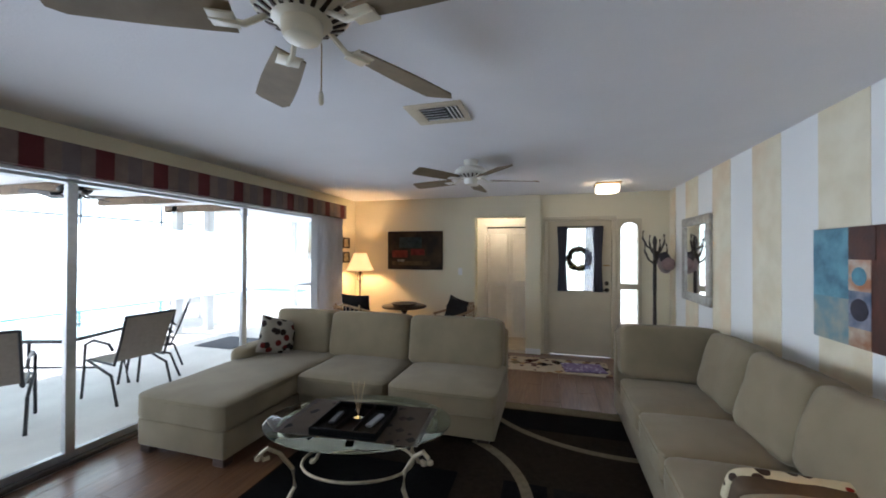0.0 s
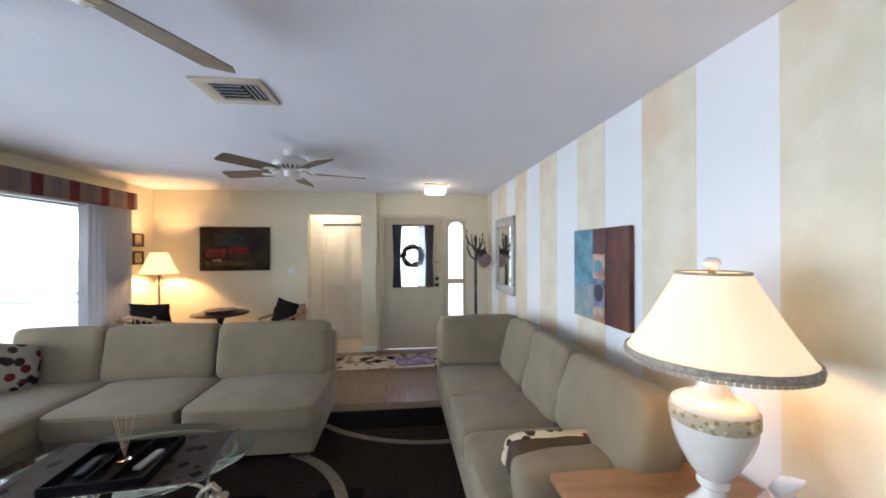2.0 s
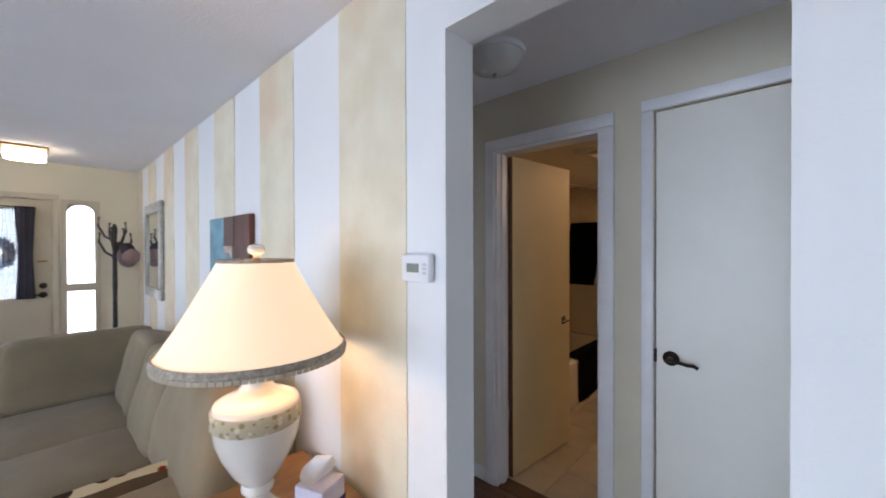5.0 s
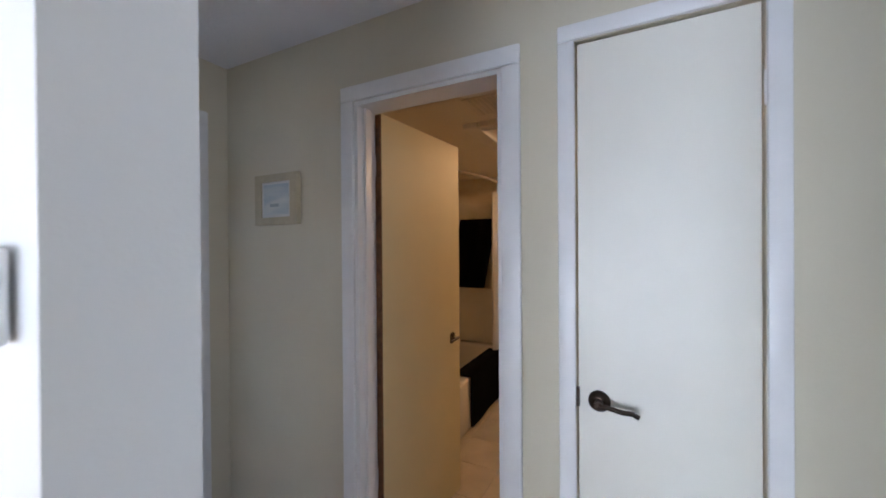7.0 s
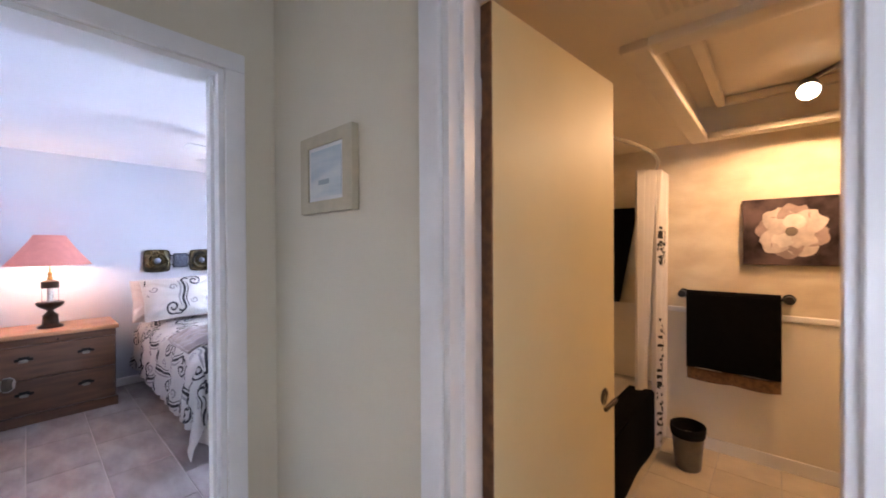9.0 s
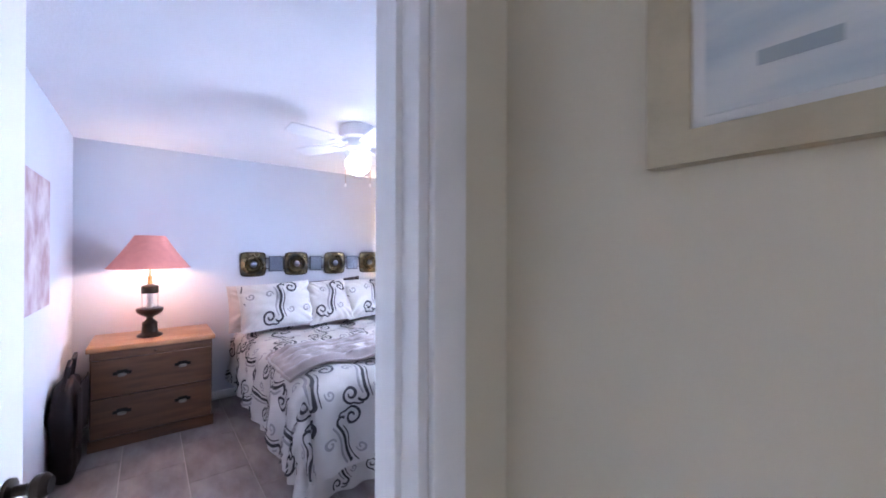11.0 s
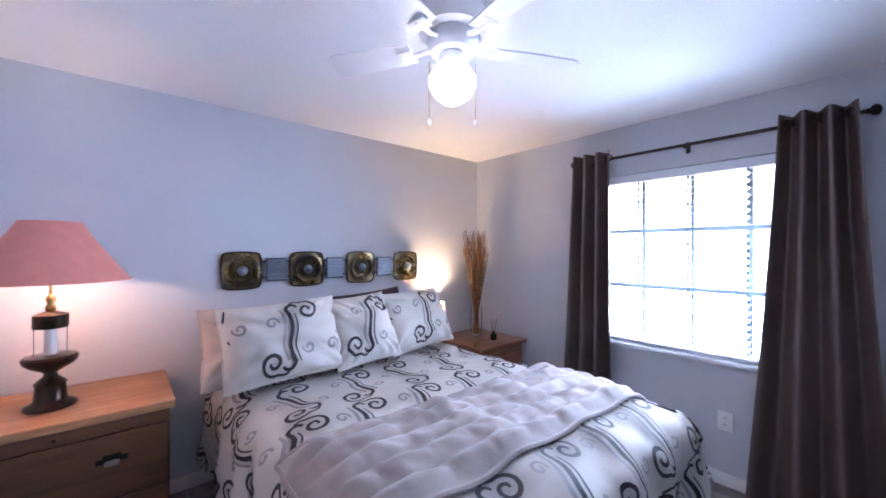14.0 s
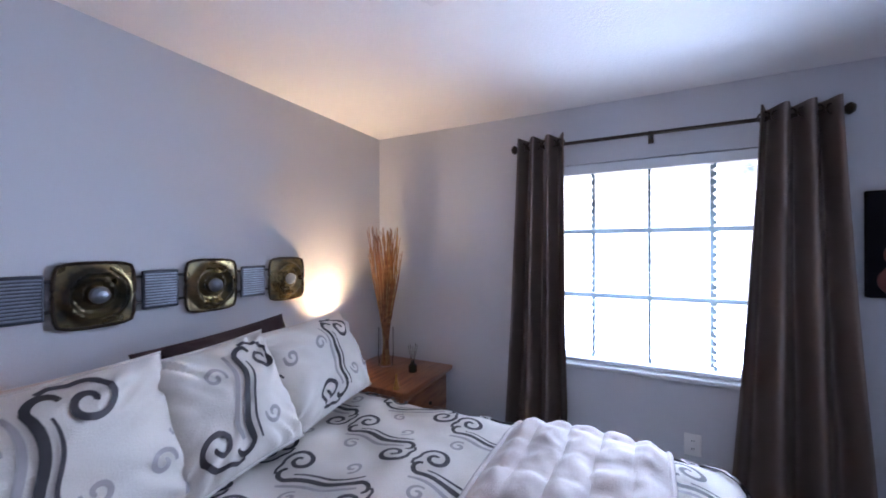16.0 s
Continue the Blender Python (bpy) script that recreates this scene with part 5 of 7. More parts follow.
def bed_pillow(name, label, w, h, t, m, seed, printed=True, material=None):
    p = thing(name, label, "pillow", m, group="pillows at the head of the bed")
    part("cover", pillow(w, h, t, seed, 44, 0.05), material or M_LINEN, p)
    part("flange", sweep([(sx * (w / 2) * (1 - 0.05 * (1 - sz * sz)), 0, sz * (h / 2) * (1 - 0.05 * (1 - sx * sx))) for sx, sz in
                          [(-1 + 2 * k / 8, -1) for k in range(8)] + [(1, -1 + 2 * k / 8) for k in range(8)] + [(1 - 2 * k / 8, 1) for k in range(8)] + [(-1, 1 - 2 * k / 8) for k in range(8)]], 0.006, 5, True), material or M_LINEN, p)
    if printed:
        def surf(a, c):
            u, v = max(-1, min(1, 2 * a / w)), max(-1, min(1, 2 * c / h))
            return (u * (1 - 0.05 * (1 - v * v)) * w / 2, pillow_y(u, v, t, seed, -1), v * (1 - 0.05 * (1 - u * u)) * h / 2)
        big = 1.0
        spots = [(0.01, 0, big, 0.12 - 0.08 * seed, 0), (0.335, -0.16, big, 0.1, 0), (-0.325, 0.16, big, 0.05, 0)]
        scrolls(p, surf, spots, lambda a, c: abs(a) < w * 0.47 and abs(c) < h * 0.47, 0.0045)
    return p


bed_pillow("sham_pillow", "large ivory scroll-print pillow sham leaning on the others", 0.64, 0.44, 0.25, pose(3.205, 5.56, 0.985, -23, -3, -3), 1)
bed_pillow("sham_pillow", "ivory scroll-print pillow sham beside the nightstand", 0.63, 0.44, 0.23, pose(4.19, 5.64, 0.98, -27, -1, 9), 2)
bed_pillow("square_pillow", "square ivory scroll-print pillow leaning in the middle", 0.46, 0.45, 0.21, pose(3.69, 5.56, 0.985, -29, -3, 2), 3)
bed_pillow("sleeping_pillow", "plain beige pillow behind the shams", 0.74, 0.44, 0.20, pose(3.19, 5.72, 0.955, -24, 0, -2), 4, False, mat("beige_cotton", (0.52, 0.42, 0.36), 0.8, 0, 0.08, 6))
bed_pillow("sleeping_pillow", "dark brown pillow behind the shams", 0.66, 0.46, 0.17, pose(3.88, 5.79, 0.965, -22, -3, 4), 5, False, mat("brown_cotton", (0.05, 0.03, 0.03), 0.8, 0, 0.1, 6, spec=0.15))

# wall sculpture of square plaques
wp = thing("wall_sculpture", "row of bronze and pewter square plaques over the bed", "wall decor", pose(0, 6.198, 0))
M_GILT = mat("gilt_bronze", (0.27, 0.21, 0.10), 0.28, 0.9, 0, 9, 0.2, 40, color2=(0.045, 0.045, 0.038))
M_PEWTER = mat("ribbed_pewter", (0.27, 0.30, 0.36), 0.35, 0.85, 0.2, 20)


def plaque(x0, x1, z0, z1):
    n = 26
    w, h = x1 - x0, z1 - z0

    def f(u, v):
        a, c = 2 * u - 1, 2 * v - 1
        bow = -0.045 * (a * a * c * c) ** 2
        r = math.hypot(a, c)
        y = 0.018 + 0.030 * math.exp(-((r - 0.72) / 0.10) ** 2) + 0.022 * math.exp(-((r - 0.40 - 0.06 * math.sin(math.atan2(c, a))) / 0.08) ** 2) + 0.030 * math.exp(-(r / 0.22) ** 4)
        return (x0 + w * (0.5 + 0.5 * a * (1.0 - 0.03 * c * c + 1.6 * bow)), -y, z0 + h * (0.5 + 0.5 * c * (1.0 - 0.03 * a * a + 1.6 * bow)))
    p = part("plaque", grid_sheet(n, n, f, 0.004), M_GILT, wp)
    part("plaque_rim", sweep([f(*q) for q in [(k / 8, 0) for k in range(8)] + [(1, k / 8) for k in range(8)] + [(1 - k / 8, 1) for k in range(8)] + [(0, 1 - k / 8) for k in range(8)]], 0.007, 6, True), M_BRONZE, p)
    part("boss", moved(lathe([(0.034, 0), (0.03, 0.015), (0.016, 0.026), (0.002, 0.03)], 18), pose((x0 + x1) / 2, -0.045, (z0 + z1) / 2, 90, 0, 0)), M_PEWTER, p)


for x0, x1 in ((3.0, 3.245), (3.44, 3.69), (3.89, 4.14), (4.34, 4.59)):
    plaque(x0, x1, 1.225, 1.475)
for x0, x1 in ((3.275, 3.42), (3.715, 3.86), (4.165, 4.315)):
    p = part("small_plaque", box(x0, -0.022, 1.268, x1, -0.012, 1.435, 0.006), mat("dark_pewter", (0.05, 0.055, 0.07), 0.4, 0.6, 0.2, 20), wp)
    for k in range(12):
        part("rib", box(x0 + 0.010, -0.027, 1.280 + 0.0122 * k, x1 - 0.010, -0.021, 1.288 + 0.0122 * k, 0.002), M_PEWTER, p)
for x0, x1 in ((3.235, 3.285), (3.41, 3.45), (3.68, 3.72), (3.85, 3.90), (4.13, 4.175), (4.305, 4.35)):
    for z in (1.30, 1.41):
        part("link", box(x0, -0.016, z - 0.006, x1, -0.006, z + 0.006, 0.003), M_BLACK, wp)

# dresser and lamp
M_PLATE = mat("blackened_iron", (0.012, 0.010, 0.009), 0.55, 0.3, 0.3, 30, spec=0.2)
dr = thing("dresser", "two-drawer oak dresser with dark cup pulls", "dresser", pose(0, 0, 0))
part("carcass", bm_join(box(1.915, 5.63, 0.0, 2.69, 6.16, 0.735, 0.004)), M_OAK_SHADED, dr)
part("top", box(1.895, 5.585, 0.735, 2.71, 6.17, 0.775, 0.008, 3), M_OAK_LIT, dr)
part("plinth", box(1.905, 5.60, 0.0, 2.70, 5.632, 0.085, 0.004), M_OAK_SHADED, dr)
part("apron_strip", box(1.915, 5.606, 0.675, 2.69, 5.632, 0.733, 0.003), M_OAK_SHADED, dr)
part("lock", moved(lathe([(0.008, 0), (0.008, 0.006)], 12), pose(2.30, 5.606, 0.70, 90, 0, 0)), M_BRONZE, dr)
for z0, z1 in ((0.39, 0.67), (0.092, 0.383)):
    d = part("drawer_front", box(1.922, 5.602, z0, 2.683, 5.632, z1, 0.005), M_OAK_SHADED, dr)
    for x in (2.10, 2.48):
        zc = (z0 + z1) / 2 + 0.03
        part("pull_plate", bm_join(box(x - 0.055, 5.598, zc - 0.012, x + 0.055, 5.603, zc + 0.012, 0.002), box(x - 0.032, 5.598, zc + 0.008, x + 0.032, 5.603, zc + 0.024, 0.002)), M_PLATE, d)
        part("cup_pull", moved(lathe([(0.008, -0.026), (0.013, -0.012), (0.013, 0.012), (0.008, 0.026)], 12), pose(x, 5.592, zc - 0.012, 0, 90, 0)), mat("pull_insert", (0.20, 0.18, 0.15), 0.4, 0.4), d)
ld = thing("table_lamp", "lit bronze urn lamp with coral shade on the oak dresser", "lamp", pose(2.265, 5.85, 0.775))
part("base", lathe([(0.085, 0.0), (0.09, 0.006), (0.085, 0.018), (0.062, 0.03), (0.056, 0.04), (0.052, 0.10), (0.056, 0.11), (0.042, 0.125), (0.026, 0.14), (0.022, 0.155), (0.035, 0.165), (0.07, 0.185), (0.09, 0.205), (0.095, 0.225), (0.088, 0.235), (0.06, 0.24)], 30), M_BRONZE, ld)
part("glass_column", lathe([(0.055, 0.24), (0.055, 0.365), (0.052, 0.365), (0.052, 0.24)], 24, False), M_GLASS, ld)
part("inner_column", lathe([(0.022, 0.24), (0.022, 0.365)], 14), mat("frosted_core", (0.72, 0.68, 0.66), 0.4), ld)
part("collar", lathe([(0.058, 0.36), (0.06, 0.37), (0.06, 0.42), (0.05, 0.425), (0.02, 0.435)], 24), M_BRONZE, ld)
part("stem", lathe([(0.012, 0.43), (0.02, 0.45), (0.012, 0.47), (0.018, 0.49), (0.012, 0.505), (0.006, 0.51), (0.006, 0.80)], 14), M_BRASS, ld)
part("shade", lathe([(0.288, 0.572), (0.275, 0.585), (0.20, 0.69), (0.135, 0.79), (0.105, 0.845), (0.101, 0.845), (0.13, 0.79), (0.195, 0.69), (0.283, 0.574)], 44, False), mat("coral_linen_shade", (0.52, 0.20, 0.17), 0.85, 0, 0.08, 20, 0.3, 160, emit=0.16, emit_color=(1.0, 0.36, 0.30)), ld, "coral linen empire shade")

# nightstand with its things
ns = thing("nightstand", "reddish-brown wooden nightstand beside the bed", "nightstand", pose(0, 0, 0))
M_RED = wood("cherry_wood", (0.17, 0.055, 0.022), (0.28, 0.105, 0.042), 0.35, (1.5, 10, 10), 0.3)
part("top", box(4.74, 5.50, 0.635, 5.37, 6.15, 0.67, 0.008, 3), M_RED, ns)
part("body", box(4.77, 5.54, 0.34, 5.34, 6.14, 0.636, 0.004), M_RED, ns)
part("drawer_front", box(4.79, 5.527, 0.40, 5.32, 5.541, 0.60, 0.004), M_RED, ns)
part("knob", moved(lathe([(0.006, 0), (0.014, 0.012), (0.01, 0.02)], 12), pose(5.055, 5.527, 0.50, 90, 0, 0)), M_BRONZE, ns)
for x, y in ((4.80, 5.57), (5.31, 5.57), (4.80, 6.11), (5.31, 6.11)):
    part("leg", sweep([(x, y, 0), (x, y, 0.35)], 0.022, 8, False, 0.028), M_RED, ns)
va = thing("reed_vase", "glass vase of tall dry brown twigs on the nightstand", "vase", pose(5.13, 5.93, 0.67))
part("vase", lathe([(0.04, 0), (0.055, 0.01), (0.058, 0.1), (0.055, 0.28), (0.05, 0.28), (0.052, 0.1), (0.045, 0.02)], 22, False), M_GLASS, va)
M_TWIG = [wood("twig_%d" % k, d, l, 0.7) for k, (d, l) in enumerate((((0.14, 0.05, 0.022), (0.33, 0.14, 0.055)), ((0.22, 0.12, 0.05), (0.42, 0.27, 0.13))))]
for k in range(120):
    a, r = random.uniform(0, 6.283), 0.015 + 0.125 * random.random() ** 0.8
    z = random.uniform(0.78, 1.02)
    bx, by = 0.03 * math.cos(a + 2), 0.03 * math.sin(a + 2)
    part("twig", sweep([(bx, by, 0.012), (0.3 * r * math.cos(a), 0.3 * r * math.sin(a), 0.4 * z), (0.75 * r * math.cos(a + 0.3), 0.75 * r * math.sin(a + 0.3), 0.75 * z), (r * math.cos(a) + random.uniform(-0.012, 0.012), r * math.sin(a), z)], 0.0046, 5, False, 0.0022), M_TWIG[k % 2], va)
rd = thing("reed_diffuser", "small bottle of scented reeds on the nightstand", "diffuser", pose(5.10, 5.68, 0.67))
part("bottle", lathe([(0.028, 0), (0.03, 0.006), (0.03, 0.05), (0.014, 0.06), (0.014, 0.075)], 16), mat("dark_glass", (0.03, 0.035, 0.02), 0.08, 0, 0.1, 10, coat=0.5), rd)
for k in range(5):
    part("reed", sweep([(0, 0, 0.02), (0.04 * math.cos(1.3 * k), 0.03 * math.sin(1.3 * k), 0.19)], 0.0018, 5), M_BRONZE, rd)
nl = thing("table_lamp", "small lit lamp with a white shade behind the pillows", "lamp", pose(4.785, 6.06, 0.67))
part("base", lathe([(0.05, 0), (0.052, 0.01), (0.02, 0.03), (0.012, 0.07), (0.02, 0.11), (0.01, 0.17)], 20), M_BRASS, nl)
part("shade", lathe([(0.050, 0.165), (0.040, 0.33), (0.037, 0.33), (0.047, 0.165)], 26, False), mat("lit_white_shade", (0.85, 0.75, 0.58), 0.8, emit=2.2, emit_color=(1.0, 0.74, 0.40)), nl, "glowing white shade")
hs = thing("figurine", "small brass hand-bell shaped ornament on the nightstand", "ornament", pose(4.78, 5.60, 0.67))
part("body", lathe([(0.018, 0), (0.02, 0.01), (0.012, 0.04), (0.006, 0.07), (0.009, 0.085), (0.003, 0.095)], 14), M_BRASS, hs)

# window with muntins, blind, sill
wn = thing("window_1", "white bedroom window with glazing bars and an open slatted blind", "window", pose(5.52, 0, 0), kind="structure")
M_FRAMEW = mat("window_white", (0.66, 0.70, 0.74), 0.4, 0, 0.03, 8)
# backlit white bars: their shade is put into this blue-grey
M_BAR_SHADE = mat("window_bar_shade", (0.22, 0.30, 0.34), 0.5, 0, 0.05, 8)
part("window_frame", wall_bm('x', -0.02, 0.05, 3.62, 4.86, 0.79, 2.07, [(3.665, 4.815, 0.835, 2.025)]), M_FRAMEW, wn)
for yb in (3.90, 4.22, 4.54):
    part("glazing_bar", box(0.0, yb - 0.009, 0.835, 0.025, yb + 0.009, 2.025), M_BAR_SHADE, wn)
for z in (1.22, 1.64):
    part("glazing_bar", box(-0.001, 3.665, z - 0.014, 0.028, 4.815, z + 0.014), M_BAR_SHADE, wn)
g_ = part("pane", box(0.030, 3.665, 0.835, 0.034, 4.815, 2.025), M_GLASS, wn)
g_.visible_shadow = False
part("window_sill", box(-0.135, 3.58, 0.765, -0.02, 4.90, 0.792, 0.006), mat("sill_marble", (0.66, 0.68, 0.70), 0.3, 0, 0.1, 8), wn)
bl = thing("window_blind", "white horizontal blind with open slats inside the window", "blind", pose(5.455, 0, 0))
part("headrail", box(-0.03, 3.63, 2.005, 0.03, 4.85, 2.065, 0.004), M_FRAMEW, bl)
M_SLAT = mat("blind_slat", (0.80, 0.82, 0.84), 0.45, 0, 0.03, 8)
for k in range(26):
    part("slat", moved(box(-0.013, 3.64, -0.0008, 0.013, 4.84, 0.0008), pose(0, 0, 0.835 + 0.0455 * k)), M_SLAT, bl)
# tapes get a dark blue-grey close to that of the bars
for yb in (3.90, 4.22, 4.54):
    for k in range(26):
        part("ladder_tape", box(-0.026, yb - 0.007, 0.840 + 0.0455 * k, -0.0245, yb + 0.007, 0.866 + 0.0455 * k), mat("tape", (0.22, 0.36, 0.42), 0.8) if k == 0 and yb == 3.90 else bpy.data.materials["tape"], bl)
part("bottom_rail", box(-0.025, 3.64, 0.80, 0.025, 4.84, 0.82, 0.004), M_FRAMEW, bl)

# rod and curtains
ro = thing("curtain_rod", "dark bronze curtain rod with ball finials", "rod", pose(5.355, 0, 2.195))
part("rod", sweep([(0, 3.42, 0), (0, 4.99, 0)], 0.011, 10), M_BRONZE, ro)
for yb, s in ((3.42, -1), (4.99, 1)):
    part("finial", moved(lathe([(0.01, 0), (0.016, 0.006), (0.012, 0.012), (0.026, 0.024), (0.03, 0.036), (0.022, 0.05), (0.004, 0.057)], 16), pose(0, yb, 0, -90 * s, 0, 0)), M_BRONZE, ro)
for yb in (3.395 + 0.06, 4.215, 4.955):
    part("bracket", bm_join(box(0.0, yb - 0.008, -0.018, 0.064, yb + 0.008, -0.006), box(0.056, yb - 0.014, -0.045, 0.064, yb + 0.014, 0.03, 0.002), box(-0.014, yb - 0.008, -0.022, 0.012, yb + 0.008, -0.010)), M_BRONZE, ro)
M_TAUPE = mat("taupe_satin", (0.118, 0.084, 0.070), 0.33, 0, 0.12, 4, 0.10, 150, spec=0.8, stretch=(1, 1, 0.3))


def drape(yt0, yt1, yb0, yb1, folds, label):
    c = thing("curtain", label, "curtain", pose(5.355, 0, 0), group="bedroom curtains")

    def f(u, v):
        e = (1 - v) ** 1.15
        a, b = yt0 + (yb0 - yt0) * e, yt1 + (yb1 - yt1) * e
        ph = 2 * math.pi * folds * u
        amp = 0.052 + 0.006 * e
        return (-0.036 - amp * math.cos(ph + 0.7 * e * math.sin(3 * u)) + 0.012 * noise.noise(Vector((u * 5, v * 2, yt0))) * e, a + (b - a) * u + 0.01 * e * noise.noise(Vector((u * 4, v * 3, 1.7))), 0.03 + 2.215 * v + (0.012 * math.sin(9 * u) * e if v < 0.1 else 0))
    part("panel", grid_sheet(96, 40, f, 0.003), M_TAUPE, c)
    for k in range(2 * folds):
        u = (k + 0.5) / (2 * folds)
        x, yy, _ = f(u, 0.965)
        part("grommet", moved(sweep([(0.024 * math.cos(q * 0.5236), 0.024 * math.sin(q * 0.5236), 0) for q in range(12)], 0.005, 5, True), pose(x - 0.003, yy, 2.195, 90, 0, 60 if k % 2 else -60)), M_BRONZE, c)


drape(4.69, 4.98, 4.67, 5.08, 3, "taupe satin grommet curtain beside the window")
drape(3.44, 3.74, 3.31, 3.88, 3, "taupe satin grommet curtain hanging to the floor")

# guitar painting
gp = thing("canvas_painting", "black canvas painted with three guitars in red, blue and yellow", "painting", pose(5.419, 0, 0))
part("canvas", box(-0.034, 2.55, 1.29, -0.002, 3.315, 1.80, 0.004), mat("black_ground", (0.008, 0.007, 0.012), 0.6, 0, 0.3, 8, 0.2, 60, spec=0.08), gp)
for yc, zb, body, neck, hole, cut in ((3.18, 1.292, (0.15, 0.025, 0.015), (0.42, 0.28, 0.05), (0.25, 0.45, 0.42), 0), (2.973, 1.36, (0.16, 0.42, 0.55), (0.50, 0.48, 0.30), (0.35, 0.32, 0.06), 1), (2.763, 1.292, (0.42, 0.28, 0.03), (0.40, 0.20, 0.08), (0.28, 0.42, 0.36), 0)):
    outline = []
    for k in range(40):
        a = 2 * math.pi * k / 40
        v = -math.cos(a)
        low = 0.104 * math.sqrt(max(0.0, 1 - ((v + 0.40) / 0.60) ** 2))
        high = 0.082 * math.sqrt(max(0.0, 1 - ((v - 0.50) / 0.50) ** 2))
        wdt = max(low, high, 0.066 if -0.2 < v < 0.4 else 0.0)
        if cut and 0 < a < math.pi and v > 0.30:
            wdt *= 0.55 + 0.75 * math.exp(-((v - 0.88) / 0.09) ** 2)
        outline.append((-0.0355, yc - math.copysign(wdt, math.sin(a)), zb + 0.135 + v * 0.136))
    bmg = bmesh.new()
    front = [bmg.verts.new((-0.0385, q[1], q[2])) for q in outline]
    back = [bmg.verts.new((-0.0335, q[1], q[2])) for q in outline]
    mid = bmg.verts.new((-0.0385, yc, zb + 0.135))
    for i in range(40):
        j = (i + 1) % 40
        bmg.faces.new((front[i], front[j], mid))
        bmg.faces.new((front[i], back[i], back[j], front[j]))
    g = part("guitar_body", bmg, mat("guitar_paint", body, 0.5, 0, 0.4, 24, 0.3, 80), gp)
    part("guitar_neck", box(-0.0415, yc - 0.014, zb + 0.14, -0.034, yc + 0.014, 1.795), mat("neck_paint", neck, 0.5, 0, 0.5, 40), g)
    part("sound_hole", moved(lathe([(0.026, 0), (0.026, 0.002)], 22), pose(-0.0445, yc, zb + 0.145, 0, 90, 0)), mat("hole_paint", hole, 0.5, 0, 0.4, 40), g)
    part("bridge", box(-0.0405, yc - 0.035, zb + 0.058, -0.034, yc + 0.035, zb + 0.068), M_BLACK, g)
ou = thing("power_outlet", "white duplex power outlet on the grey wall", "outlet", pose(5.419, 4.01, 0.41))
part("plate", box(-0.008, -0.042, -0.062, -0.001, 0.042, 0.062, 0.003), M_TRIM, ou)
for z in (-0.022, 0.022):
    s_ = part("socket", moved(lathe([(0.016, 0), (0.016, 0.003)], 16), pose(-0.008, 0, z, 0, -90, 0)), M_TRIM, ou)
    part("slot", bm_join(box(-0.0125, -0.007, z - 0.004, -0.0105, -0.004, z + 0.006), box(-0.0125, 0.004, z - 0.004, -0.0105, 0.007, z + 0.006)), M_BLACK, s_)

# rattan armchair
rc = thing("rattan_armchair", "yellow rattan armchair with lattice sides and a white seat pad", "armchair", pose(5.01, 2.79, 0, 0, 0, -109))
M_RAT = wood("golden_rattan", (0.34, 0.19, 0.04), (0.52, 0.33, 0.09), 0.35, (4, 4, 1), 0.3)
for sx in (-1, 1):
    x = sx * 0.33
    part("front_leg", sweep([(x, -0.30, 0), (x, -0.31, 0.35), (x, -0.31, 0.55), (x, -0.28, 0.65), (x, -0.20, 0.685), (x, 0.0, 0.69), (x, 0.18, 0.71), (x, 0.30, 0.78)], 0.019, 9), M_RAT, rc)
    part("back_leg", sweep([(x, 0.30, 0), (x, 0.28, 0.4), (x, 0.32, 0.84)], 0.019, 9), M_RAT, rc)
    part("arm_post", sweep([(x, -0.20, 0.36), (x, -0.20, 0.68)], 0.012, 8), M_RAT, rc)
    part("side_rail", sweep([(x, -0.30, 0.36), (x, 0.28, 0.36)], 0.015, 8), M_RAT, rc)
    for k in range(7):
        y0 = -0.20 + 0.075 * k
        for d in (-1, 1):
            pts = [(x, y0, 0.37 if d > 0 else 0.67), (x, min(0.29, y0 + 0.22), 0.67 if d > 0 else 0.37)]
            part("lattice_cane", sweep(pts, 0.005, 5), M_RAT, rc)
    part("brace", sweep([(x, -0.30, 0.12), (x, 0.0, 0.30), (x, 0.29, 0.12)], 0.011, 7), M_RAT, rc)
part("front_rail", sweep([(-0.33, -0.30, 0.36), (0.33, -0.30, 0.36)], 0.015, 8), M_RAT, rc)
part("front_brace", sweep([(-0.33, -0.30, 0.20), (0.0, -0.30, 0.34), (0.33, -0.30, 0.20)], 0.010, 7), M_RAT, rc)
part("top_rail", sweep([(-0.33, 0.32, 0.84), (-0.2, 0.35, 0.88), (0.2, 0.35, 0.88), (0.33, 0.32, 0.84)], 0.019, 9), M_RAT, rc)
for k in range(8):
    part("back_cane", sweep([(-0.28 + 0.08 * k, 0.285, 0.38), (-0.28 + 0.08 * k, 0.345, 0.87)], 0.008, 6), M_RAT, rc)
part("seat_pad", moved(cushion(0.62, 0.58, 0.11, 5, 10, 0.006, 60, 0.015), pose(0, 0, 0.425)), mat("white_pad", (0.58, 0.58, 0.62), 0.85, 0, 0.08, 8, 0.3, 160), rc)
M_BROC = spotted("brocade", (0.026, 0.018, 0.016), ((0.050, 0.036, 0.030), (0.010, 0.007, 0.008)), 42.0, 0.42, True)
solo("throw_pillow", pillow(0.52, 0.46, 0.18, 12), M_BROC, "dark brocade pillow on the rattan armchair", "pillow", pose(5.13, 2.75, 0.72, -22, 10, -109))

